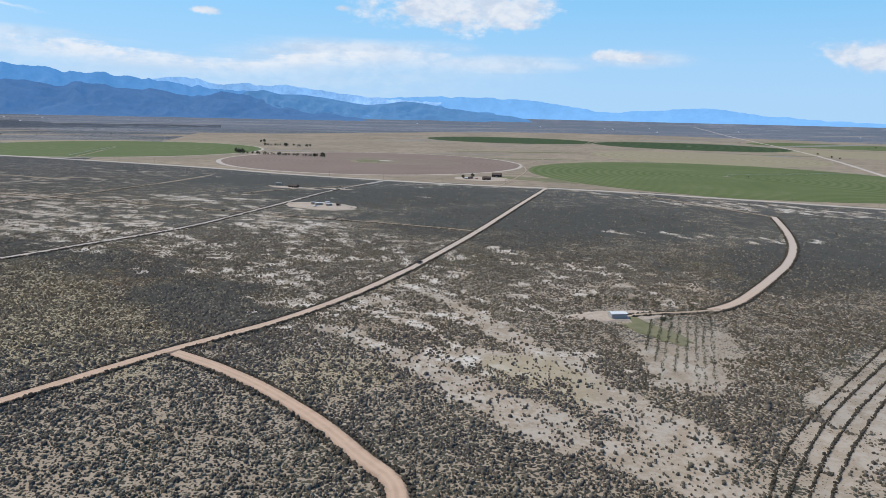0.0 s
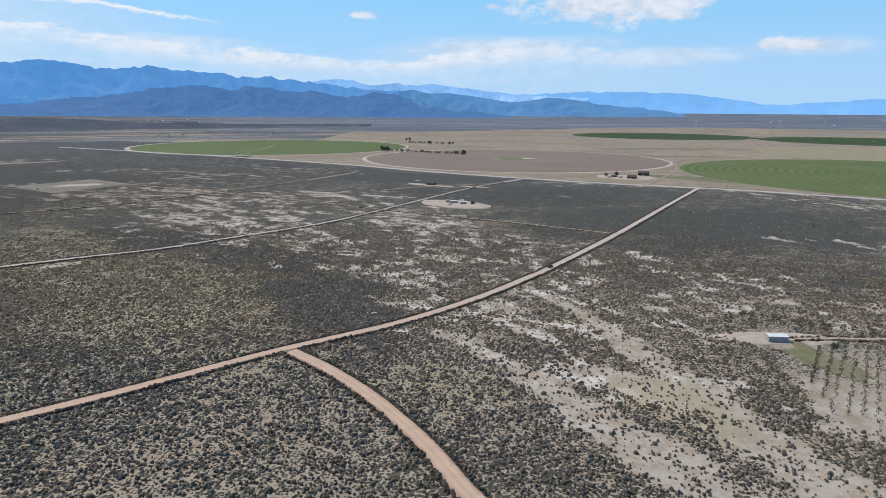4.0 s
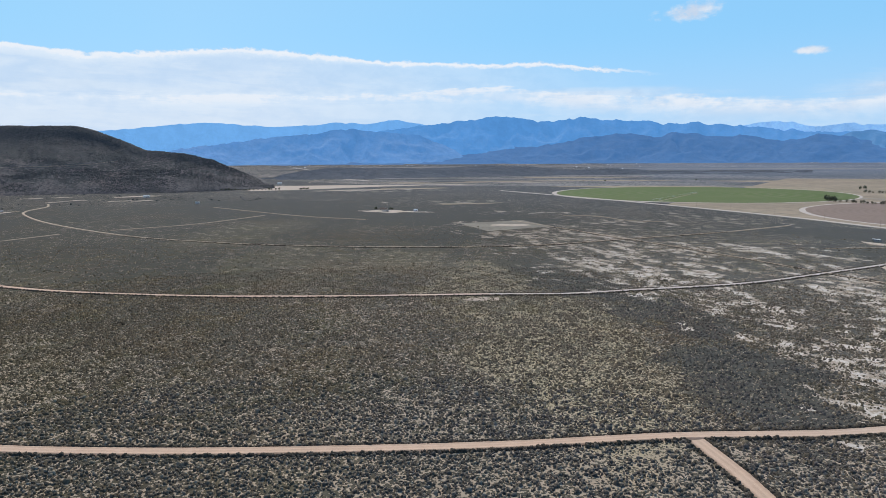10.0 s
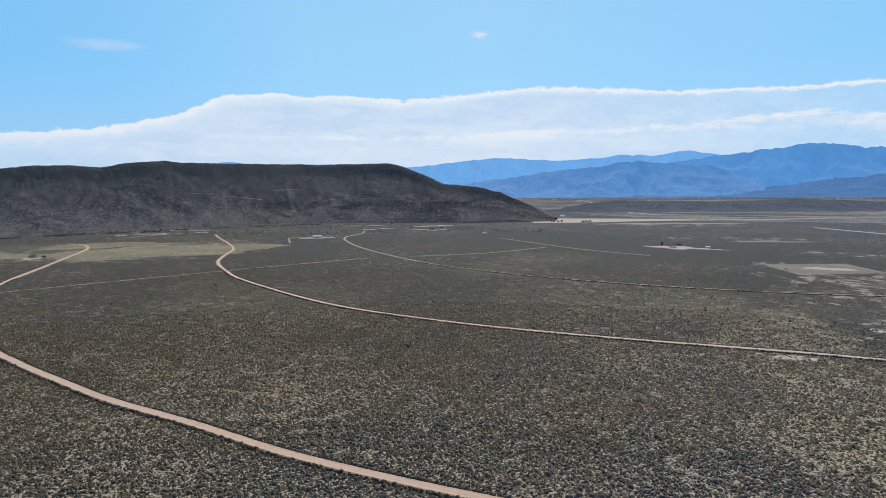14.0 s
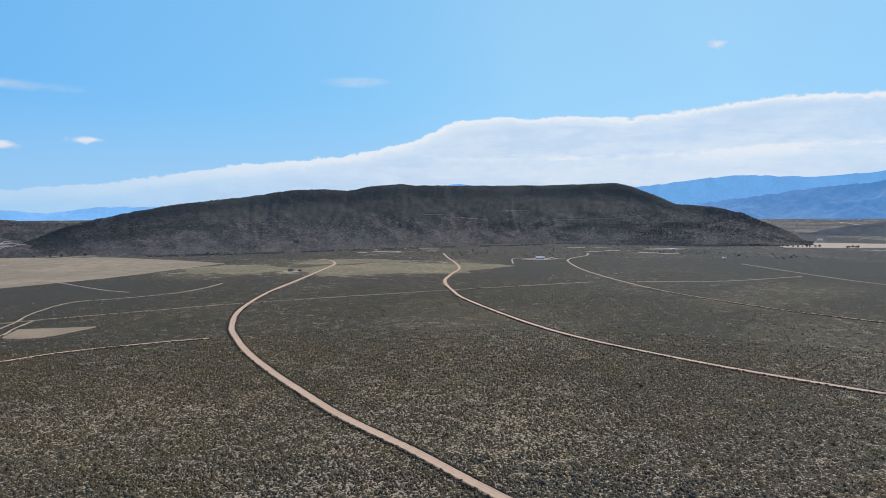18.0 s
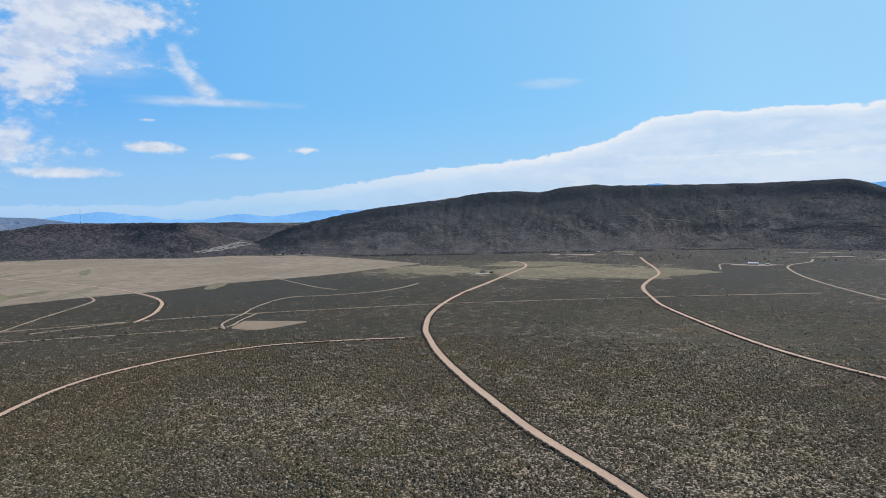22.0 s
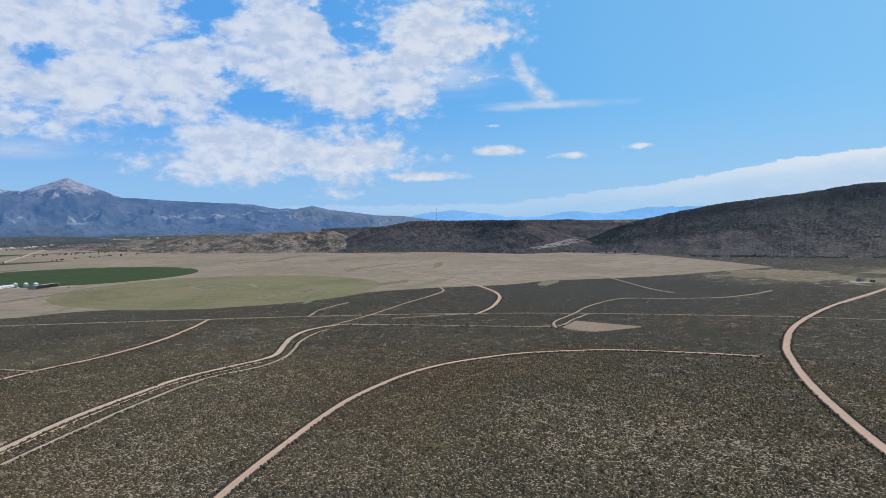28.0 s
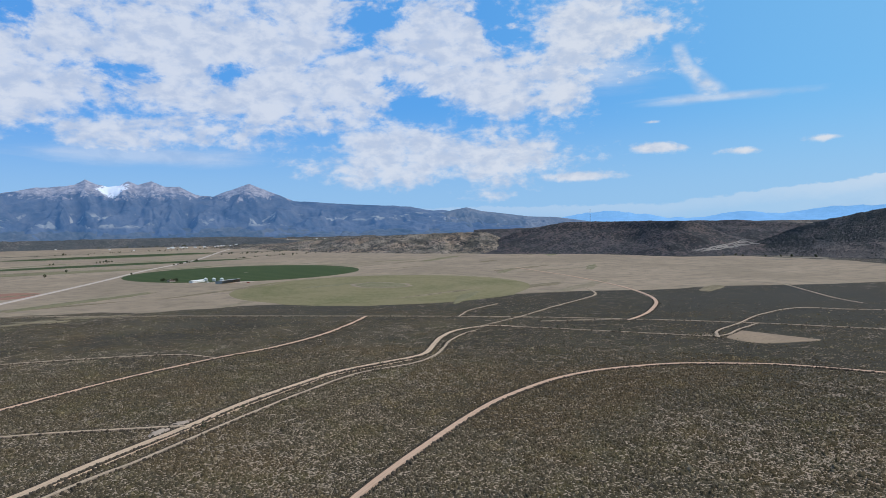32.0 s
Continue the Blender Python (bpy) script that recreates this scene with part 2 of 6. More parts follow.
def simple(name, colour, rough=0.8, vary=0.12, scale=1.5, metal=0.0, second=None):
    """A plain surface with grain and blotches."""
    m, n = material(name, rough)
    c2 = second or tuple(c * (1 - 2.2 * vary) for c in colour)
    f = n.ramp(n.noise(scale, 6.0, 0.6, n.place), 0.3, 0.7)
    g = n.noise(scale * 9, 3.0, 0.6, n.place)
    n.link(n.mix(n.math("MULTIPLY", n.math("ADD", f, g), 0.5), c2, colour), n.bsdf.inputs["Base Color"])
    n.bsdf.inputs["Metallic"].default_value = metal
    bump(n, g, 0.25, 0.05)
    return m


def stand_tone(n, col):
    """Stands of brush some tens of metres wide, each with its own cast: olive, straw, brown or grey."""
    where = n.put("ShaderNodeSeparateXYZ")
    n.link(n.place, where.inputs[0])
    warm = n.math("MAXIMUM", n.ramp(where.outputs[0], -60, -330), n.ramp(where.outputs[1], 200, -100))
    warm = n.math("ADD", 0.35, n.math("MULTIPLY", warm, 0.65))
    one, two, three = n.noise(0.022, 5, 0.68, n.place, 0.8), n.noise(0.035, 5, 0.68, n.place, 0.9), n.noise(0.009, 4, 0.62, n.place, 0.5)
    straw = n.mix(1.0, col, (1.36, 1.28, 1.04), "MULTIPLY")
    brown = n.mix(1.0, col, (1.14, 1.03, 0.92), "MULTIPLY")
    olive = n.mix(1.0, col, (1.10, 1.10, 0.90), "MULTIPLY")
    col = n.mix(n.math("MULTIPLY", n.ramp(two, 0.50, 0.62), n.math("MULTIPLY", warm, 0.7)), col, olive)
    col = n.mix(n.math("MULTIPLY", n.ramp(three, 0.50, 0.64), n.math("MULTIPLY", warm, 0.8)), col, brown)
    return n.mix(n.math("MULTIPLY", n.ramp(one, 0.55, 0.68), n.math("MULTIPLY", warm, 0.8)), col, straw)


def attribute(n, name):
    a = n.put("ShaderNodeAttribute")
    a.attribute_name = name
    return a


# plain: soil, dry grass and low brush; the mesh carries how much brush, bare salt soil and grass grow where
ground_mat, n = material("plain_soil_and_brush", 0.95)
att = n.put("ShaderNodeSeparateColor")
n.link(attribute(n, "growth").outputs["Color"], att.inputs[0])
brush, bare, grass = att.outputs
remote = attribute(n, "remote").outputs["Fac"]
far = attribute(n, "growth").outputs["Alpha"]
big, mid, small = n.noise(0.006, 5, 0.6, n.place), n.noise(0.05, 5, 0.65, n.place), n.noise(0.6, 4, 0.65, n.place)
clumps = n.noise(0.30, 4, 0.65, n.place, 0.3)
blow = n.noise(0.11, 6, 0.7, n.place, 0.6)
soil = n.mix(n.ramp(mid, 0.35, 0.7), (0.295, 0.238, 0.175), (0.385, 0.315, 0.24))
soil = n.mix(n.ramp(big, 0.4, 0.65), soil, (0.36, 0.28, 0.20))
bald = n.math("MULTIPLY", bare, n.ramp(n.math("ADD", n.math("MULTIPLY", blow, 0.72), n.math("MULTIPLY", small, 0.36)), 0.46, 0.62))
soil = n.mix(n.math("MULTIPLY", bald, 0.85), soil, (0.65, 0.60, 0.54))
soil = n.mix(n.math("MULTIPLY", grass, n.ramp(small, 0.3, 0.65, 0.35, 1.0)), soil, (0.36, 0.30, 0.185))
cells = n.put("ShaderNodeTexVoronoi")
cells.feature, cells.voronoi_dimensions = "F1", "2D"
cells.inputs["Scale"].default_value = 0.8
n.link(n.place, cells.inputs["Vector"])
tuft = n.math("ADD", cells.outputs["Distance"], n.math("MULTIPLY", n.math("SUBTRACT", n.noise(1.6, 3, 0.65, n.place), 0.5), 1.0))
limit = n.math("ADD", n.math("MULTIPLY", brush, 0.75), n.math("ADD", n.math("ADD", n.math("MULTIPLY", n.math("SUBTRACT", mid, 0.5), 0.6), n.math("MULTIPLY", n.math("SUBTRACT", clumps, 0.5), 1.5)), 0.16))
limit = n.math("SUBTRACT", limit, n.math("MULTIPLY", bald, 0.85))
limit = n.math("SUBTRACT", limit, n.math("MULTIPLY", n.math("SUBTRACT", 1.0, far), 0.38))
limit = n.math("ADD", limit, n.math("MULTIPLY", n.math("MULTIPLY", n.math("SUBTRACT", n.noise(0.085, 3, 0.6, n.place, 0.2), 0.5), 1.8), far))
limit = n.math("ADD", limit, n.math("MULTIPLY", attribute(n, "old_stand").outputs["Fac"], 0.22))
shrub = n.ramp(n.math("SUBTRACT", tuft, limit), 0.06, -0.06)
tone = n.math("ADD", n.math("MULTIPLY", n.noise(0.22, 5, 0.75, n.place), 0.6), n.math("MULTIPLY", n.noise(0.012, 5, 0.65, n.place), 0.4))
leafy = n.mix(n.ramp(tone, 0.40, 0.60), (0.036, 0.030, 0.019), (0.096, 0.079, 0.049))
leafy = n.mix(n.ramp(n.noise(0.018, 4, 0.6, n.place, 0.5), 0.48, 0.66, 0.0, 0.5), leafy, (0.076, 0.070, 0.040))
# paler, greyer leaf tone towards the north
northing = n.put("ShaderNodeSeparateXYZ")
n.link(n.place, northing.inputs[0])
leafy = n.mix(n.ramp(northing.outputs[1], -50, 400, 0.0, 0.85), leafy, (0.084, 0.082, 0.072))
# leaf and soil tones darken towards the east; old is only the mix weight
old = n.math("MULTIPLY", n.ramp(northing.outputs[0], -180, -600), n.ramp(northing.outputs[1], 2400, 1600))
leafy = n.mix(n.math("MULTIPLY", old, 0.75), leafy, (0.040, 0.036, 0.025))
leafy = n.mix(n.math("MULTIPLY", grass, 0.4), leafy, (0.125, 0.108, 0.062))
leafy = stand_tone(n, leafy)
leafy = n.mix(n.math("MULTIPLY", attribute(n, "old_stand").outputs["Fac"], 0.5), leafy, (0.056, 0.053, 0.045))
soil = n.mix(n.math("MULTIPLY", old, 0.75), soil, (0.27, 0.212, 0.158))
# haze of the far air mixed into leaf and soil colour, growing with distance
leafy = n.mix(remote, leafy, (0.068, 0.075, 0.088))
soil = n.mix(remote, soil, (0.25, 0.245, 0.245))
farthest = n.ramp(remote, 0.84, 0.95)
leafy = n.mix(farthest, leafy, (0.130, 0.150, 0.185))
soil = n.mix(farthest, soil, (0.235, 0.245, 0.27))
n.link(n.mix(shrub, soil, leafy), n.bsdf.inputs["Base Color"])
bump(n, n.math("ADD", n.math("MULTIPLY", shrub, 0.8), n.math("MULTIPLY", small, 0.3)), 0.6, 0.6)


def earth(name, a, b, c, scale=0.05, lanes=False, north=None):
    """Open ground: three tones of soil or growth in blotches and fine grain."""
    m, n = material(name, 0.95)
    one, two, three = n.noise(scale, 6, 0.6, n.place, 0.3), n.noise(scale * 8, 5, 0.65, n.place), n.noise(1.4, 4, 0.7, n.place)
    col = n.mix(n.ramp(one, 0.36, 0.64), a, b)
    col = n.mix(n.ramp(n.math("ADD", n.math("MULTIPLY", two, 0.7), n.math("MULTIPLY", three, 0.3)), 0.42, 0.68), col, c)
    if lanes:
        u = n.math("ABSOLUTE", attribute(n, "across").outputs["Fac"])
        worn = n.ramp(n.math("ABSOLUTE", n.math("SUBTRACT", u, 0.38)), 0.3, 0.05)
        col = n.mix(n.math("MULTIPLY", worn, 0.35), col, tuple(1.18 * v for v in a))
        if north:
            y = n.put("ShaderNodeSeparateXYZ")
            n.link(n.place, y.inputs[0])
            col = n.mix(n.ramp(y.outputs[1], 200, 480, 0.0, 0.85), col, north)
        col = n.mix(n.ramp(n.math("ADD", u, n.math("MULTIPLY", two, 0.5)), 0.95, 1.3, 0.0, 0.65), col, tuple(0.62 * v for v in c))
    n.link(col, n.bsdf.inputs["Base Color"])
    bump(n, n.math("ADD", three, two), 0.5, 0.25)
    return m


road_mat = earth("packed_red_earth", (0.55, 0.386, 0.277), (0.50, 0.348, 0.248), (0.45, 0.310, 0.220), scale=0.03, lanes=True, north=(0.52, 0.435, 0.365))
track_mat = earth("dry_track", (0.48, 0.378, 0.275), (0.38, 0.298, 0.215), (0.26, 0.208, 0.152), scale=0.06, lanes=True)
highway_mat = earth("pale_gravel_road", (0.52, 0.45, 0.39), (0.46, 0.40, 0.35), (0.42, 0.36, 0.31), scale=0.02)
pad_mat = earth("scraped_pale_earth", (0.50, 0.41, 0.33), (0.44, 0.355, 0.28), (0.36, 0.29, 0.23), scale=0.05)
pasture_mat = earth("dry_pasture", (0.345, 0.272, 0.196), (0.270, 0.216, 0.154), (0.205, 0.169, 0.122), scale=0.0045)
# pasture tones greyed by painted distance haze; far strips and the gap wash
hazy_pasture_mat = earth("hazed_dry_pasture", (0.29, 0.26, 0.235), (0.25, 0.232, 0.22), (0.20, 0.195, 0.195), scale=0.006)
olive_mat = earth("sparse_grass", (0.18, 0.17, 0.095), (0.23, 0.205, 0.125), (0.13, 0.135, 0.065), scale=0.012)
gritgrass_mat = earth("yellow_bunch_grass", (0.285, 0.235, 0.148), (0.200, 0.166, 0.105), (0.102, 0.088, 0.058), scale=0.012)


def crop(name, a, b, c, pivot, ring=9.0, rings=0.16):
    """Growth in rings round a pivot."""
    m, n = material(name, 0.9)
    off = n.put("ShaderNodeVectorMath")
    off.operation = "DISTANCE"
    n.link(n.place, off.inputs[0])
    off.inputs[1].default_value = pivot
    one, two = n.noise(0.008, 5, 0.6, n.place, 0.4), n.noise(0.12, 5, 0.7, n.place)
    wave = n.math("SINE", n.math("ADD", n.math("MULTIPLY", off.outputs["Value"], 6.283 / ring), n.math("MULTIPLY", one, 5.0)))
    f = n.math("ADD", n.math("MULTIPLY", n.math("ADD", wave, 1.0), rings), n.math("ADD", n.math("MULTIPLY", one, 0.5), n.math("MULTIPLY", two, 0.57 - 2 * rings)))
    col = n.mix(n.ramp(f, 0.36, 0.62), a, b)
    n.link(n.mix(n.ramp(f, 0.62, 0.82), col, c), n.bsdf.inputs["Base Color"])
    bump(n, two, 0.5, 0.3)
    return m


def slope_material(name, rock, scrub, pale, tree=0.5, scale=0.02, dark=(0.033, 0.038, 0.042), zones=None):
    """A rocky slope with scrub, screes and darker growth."""
    m, n = material(name, 0.95)
    one, two, three = n.noise(scale, 6, 0.62, n.place, 0.4), n.noise(scale * 7, 5, 0.65, n.place), n.noise(scale * 25, 4, 0.7, n.place)
    col = n.mix(n.ramp(one, 0.38, 0.62), rock, scrub)
    col = n.mix(n.ramp(n.noise(scale * 0.45, 4, 0.6, n.place, 0.8), 0.46, 0.62, 0.0, 0.35), col, (rock[0] * 1.35, rock[1] * 1.12, rock[2] * 0.98))
    col = n.mix(n.ramp(n.math("ADD", n.math("MULTIPLY", two, 0.6), n.math("MULTIPLY", three, 0.4)), 0.52 + 0.1 * tree, 0.75), col, pale)
    dots = n.put("ShaderNodeTexVoronoi")
    dots.inputs["Scale"].default_value = 0.12
    n.link(n.place, dots.inputs["Vector"])
    stand = n.math("ADD", n.math("MULTIPLY", n.noise(scale * 1.6, 5, 0.65, n.place, 0.6), 1.5), -0.80 + 0.55 * tree)
    col = n.mix(n.math("MULTIPLY", n.ramp(n.math("SUBTRACT", dots.outputs["Distance"], n.math("ADD", stand, 0.32)), 0.05, -0.05), 0.85), col, dark)
    if zones:
        h = n.put("ShaderNodeSeparateXYZ")
        n.link(n.place, h.inputs[0])
        z = n.math("ADD", h.outputs[2], n.math("MULTIPLY", n.math("SUBTRACT", one, 0.5), 160.0))
        col = n.mix(n.ramp(z, 40, 125, 0.0, 0.8), col, zones[1])
        col = n.mix(n.ramp(z, 70, 15, 0.0, 0.4), col, zones[0])
    n.link(col, n.bsdf.inputs["Base Color"])
    bump(n, n.math("ADD", two, three), 0.9, 3.0)
    return m


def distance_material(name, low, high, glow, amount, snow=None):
    """Ranges many kilometres off: blue haze of the air put into colour and emission; backdrop that shines a little of
    itself.
    """
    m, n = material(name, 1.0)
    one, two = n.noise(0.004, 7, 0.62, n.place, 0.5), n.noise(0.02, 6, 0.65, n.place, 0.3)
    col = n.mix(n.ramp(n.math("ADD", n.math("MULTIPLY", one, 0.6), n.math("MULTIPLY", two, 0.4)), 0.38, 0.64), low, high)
    if snow:
        line, colour = snow
        h = n.put("ShaderNodeSeparateXYZ")
        n.link(n.place, h.inputs[0])
        z = n.math("ADD", h.outputs[2], n.math("MULTIPLY", n.math("SUBTRACT", n.noise(0.013, 6, 0.72, n.place, 1.2), 0.5), 330.0))
        meadow = n.math("MULTIPLY", n.ramp(n.noise(0.006, 6, 0.66, n.place, 0.8), 0.55, 0.62), n.math("MULTIPLY", n.ramp(h.outputs[2], 215, 180), n.ramp(h.outputs[2], 105, 125)))
        col = n.mix(n.math("MULTIPLY", meadow, 0.8), col, (0.27, 0.27, 0.24))
        rock = n.mix(n.ramp(n.noise(0.03, 6, 0.75, n.place, 0.8), 0.4, 0.62), tuple(v * 0.5 for v in colour), tuple(v * 1.15 for v in colour))
        col = n.mix(n.ramp(z, line - 14, line + 20), col, rock)
        z2 = n.math("ADD", h.outputs[2], n.math("MULTIPLY", n.math("SUBTRACT", n.noise(0.011, 5, 0.7, n.place, 0.6), 0.5), 420.0))
        col = n.mix(n.ramp(z2, line + 185, line + 200), col, (0.70, 0.73, 0.79))
        bowl_at = n.put("ShaderNodeVectorMath")
        bowl_at.operation = "DISTANCE"
        n.link(n.place, bowl_at.inputs[0])
        bowl_at.inputs[1].default_value = (CX + 12, CY - 4700, 382)
        d = n.math("ADD", bowl_at.outputs["Value"], n.math("MULTIPLY", n.math("SUBTRACT", n.noise(0.035, 6, 0.75, n.place, 1.0), 0.5), 260.0))
        col = n.mix(n.ramp(d, 88, 70), col, (0.70, 0.73, 0.78))
    n.link(col, n.bsdf.inputs["Base Color"])
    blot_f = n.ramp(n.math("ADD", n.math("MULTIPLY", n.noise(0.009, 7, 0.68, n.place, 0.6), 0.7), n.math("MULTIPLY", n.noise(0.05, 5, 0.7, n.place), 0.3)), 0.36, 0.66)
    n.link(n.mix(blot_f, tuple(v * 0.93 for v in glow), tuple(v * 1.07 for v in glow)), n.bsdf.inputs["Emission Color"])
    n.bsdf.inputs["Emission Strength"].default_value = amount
    bump(n, two, 0.6, 14.0)
    return m


white_steel = simple("white_sheet_steel", (0.80, 0.79, 0.76), 0.45, 0.04, 0.8)
grey_steel = simple("grey_sheet_steel", (0.40, 0.385, 0.36), 0.5, 0.1, 0.8)
roof_tin = simple("galvanised_roofing", (0.62, 0.63, 0.64), 0.6, 0.08, 0.7)
brown_roof = simple("brown_shingle", (0.14, 0.10, 0.08), 0.85, 0.12, 1.0)
dark_wall = simple("dark_timber_siding", (0.10, 0.07, 0.055), 0.85, 0.15, 1.2)
tan_wall = simple("tan_siding", (0.46, 0.38, 0.30), 0.85, 0.08, 1.0)
wood_mat = simple("weathered_timber", (0.20, 0.16, 0.125), 0.9, 0.15, 2.0)
dark_glass = simple("dark_window_glass", (0.03, 0.033, 0.038), 0.3, 0.05, 1.0)
tyre_mat = simple("black_rubber", (0.025, 0.025, 0.025), 0.9, 0.1, 4.0)
car_paint = simple("dark_vehicle_paint", (0.03, 0.03, 0.035), 0.3, 0.05, 2.0)
white_paint = simple("white_vehicle_paint", (0.75, 0.76, 0.77), 0.35, 0.04, 2.0)
red_paint = simple("red_paint", (0.30, 0.06, 0.04), 0.5, 0.1, 2.0)
bark_mat = simple("grey_bark", (0.13, 0.105, 0.085), 0.95, 0.15, 3.0)
steel_mat = simple("galvanised_steel", (0.55, 0.57, 0.58), 0.4, 0.06, 2.0, 0.6)


def leaf_material(name, a, b, dry=None):
    """Foliage; every clump takes its own tone."""
    m, n = material(name, 0.9)
    r = n.put("ShaderNodeNewGeometry").outputs["Random Per Island"]
    col = n.mix(r, a, b)
    col = n.mix(n.ramp(n.noise(0.018, 4, 0.6, n.place, 0.5), 0.46, 0.66), col, n.mix(1.0, col, (0.98, 1.02, 0.95), "MULTIPLY"))
    y = n.put("ShaderNodeSeparateXYZ")
    n.link(n.place, y.inputs[0])
    if dry:
        # leaf tone paler and bluer towards the north, slightly warmer in the south
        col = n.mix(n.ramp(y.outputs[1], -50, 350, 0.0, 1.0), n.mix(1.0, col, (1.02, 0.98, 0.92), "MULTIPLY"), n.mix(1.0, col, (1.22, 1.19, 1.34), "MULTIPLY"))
        # darker leaf tone towards the east
        col = n.mix(n.ramp(y.outputs[0], -120, -480), col, n.mix(1.0, col, (0.86, 0.84, 0.80), "MULTIPLY"))
        col = n.mix(n.ramp(n.math("ADD", r, n.math("MULTIPLY", n.noise(0.02, 4, 0.6, n.place), 0.5)), 0.95, 1.25), col, dry)
        col = stand_tone(n, col)
    n.link(n.mix(n.ramp(n.noise(6.0, 4, 0.7, n.place), 0.4, 0.7, 0.0, 0.6), col, tuple(c * 0.6 for c in a)), n.bsdf.inputs["Base Color"])
    bump(n, n.noise(9.0, 3, 0.7, n.place), 0.8, 0.2)
    return m


sage_mat = leaf_material("sagebrush_leaves", (0.096, 0.082, 0.062), (0.188, 0.160, 0.120), (0.36, 0.30, 0.22))
roadside_mat = leaf_material("dark_rabbitbrush", (0.060, 0.050, 0.038), (0.112, 0.090, 0.066))
juniper_mat = leaf_material("juniper_needles", (0.046, 0.050, 0.053), (0.078, 0.083, 0.086))
sage_far_mat = leaf_material("sagebrush_leaves_grey", (0.070, 0.060, 0.041), (0.145, 0.123, 0.082), (0.25, 0.208, 0.145))
sage_old_mat = leaf_material("sagebrush_leaves_old", (0.056, 0.053, 0.044), (0.115, 0.107, 0.086), (0.28, 0.24, 0.175))
poplar_mat = leaf_material("cottonwood_leaves", (0.060, 0.068, 0.036), (0.11, 0.112, 0.066))
bareleaf_mat = leaf_material("budding_twigs", (0.10, 0.09, 0.062), (0.165, 0.15, 0.105))
orchard_mat = leaf_material("orchard_leaves", (0.05, 0.06, 0.03), (0.10, 0.105, 0.06))


# ---- shape of the land ----
FLAT = 2500.0                        # beyond this the plain is drawn nearer and lifted, so that it ends at the true horizon
BEND = 0.0000174


def bowl(r):
    """Height of the plain at r metres from the middle."""
    r = np.asarray(r, float)
    return np.where(r > FLAT, EYE_HEIGHT - r * (EYE_HEIGHT / FLAT - BEND * (r - FLAT)), 0.0)


def warp(x, y, lift=0.0):
    """Place on the plain, as on a flat map, to a point of the world."""
    x, y = np.asarray(x, float) - CX, np.asarray(y, float) - CY
    r = np.maximum(np.hypot(x, y), 1e-6)
    rr = np.where(r > FLAT, FLAT + (EYE_HEIGHT / FLAT - EYE_HEIGHT / r) / BEND, r)
    return np.stack([CX + x / r * rr, CY + y / r * rr, bowl(rr) + lift + rr * 2e-5], -1)


def mesh_object(name, verts, faces, mat, smooth=False):
    """An object from arrays of points and of equally long faces."""
    verts, faces = np.asarray(verts, np.float32).reshape(-1, 3), np.asarray(faces, np.int32)
    me = bpy.data.meshes.new(name)
    me.vertices.add(len(verts))
    me.vertices.foreach_set("co", verts.ravel())
    k = faces.shape[1]
    me.loops.add(faces.size)
    me.loops.foreach_set("vertex_index", faces.ravel())
    me.polygons.add(len(faces))
    me.polygons.foreach_set("loop_start", np.arange(0, faces.size, k, dtype=np.int32))
    if smooth:
        me.polygons.foreach_set("use_smooth", np.ones(len(faces), bool))
    me.materials.append(mat)
    me.update(calc_edges=True)
    return new(name, me)


def grid_faces(rows, cols, wrap=False):
    i, j = np.meshgrid(np.arange(rows - 1), np.arange(cols if wrap else cols - 1), indexing="ij")
    k = (j + 1) % cols
    return np.stack([i * cols + j, i * cols + k, (i + 1) * cols + k, (i + 1) * cols + j], -1).reshape(-1, 4)


# smooth value noise on arrays
LATTICE = np.random.default_rng(7).random((256, 256))


def vnoise(x, y):
    xi, yi = np.floor(x).astype(int), np.floor(y).astype(int)
    fx, fy = x - xi, y - yi
    fx, fy = fx * fx * (3 - 2 * fx), fy * fy * (3 - 2 * fy)
    a, b = LATTICE[xi % 256, yi % 256], LATTICE[(xi + 1) % 256, yi % 256]
    c, d = LATTICE[xi % 256, (yi + 1) % 256], LATTICE[(xi + 1) % 256, (yi + 1) % 256]
    return (a * (1 - fx) + b * fx) * (1 - fy) + (c * (1 - fx) + d * fx) * fy


def fbm(x, y, octaves=4):
    s, a = 0.0, 0.5
    for k in range(octaves):
        s = s + a * vnoise(x * 2 ** k + 17.3 * k, y * 2 ** k - 9.1 * k)
        a /= 2
    return s / (1 - 0.5 ** octaves)


def spots(x, y, rows, rough=0.55):
    """How strongly a set of ragged ovals (x, y, half length, half width, turn, strength) covers each place."""
    out = np.zeros_like(x)
    edge = (fbm(x / 26, y / 26) - 0.5) * 2 * rough + (fbm(x / 7 + 40, y / 7) - 0.5) * rough
    for cx, cy, a, b, turn_deg, s in rows:
        c, sn = math.cos(radians(turn_deg)), math.sin(radians(turn_deg))
        u, v = ((x - cx) * c + (y - cy) * sn) / a, (-(x - cx) * sn + (y - cy) * c) / b
        d = np.sqrt(u * u + v * v) + edge
        out = np.maximum(out, s * np.clip((1.15 - d) / 0.4, 0, 1))
    return out


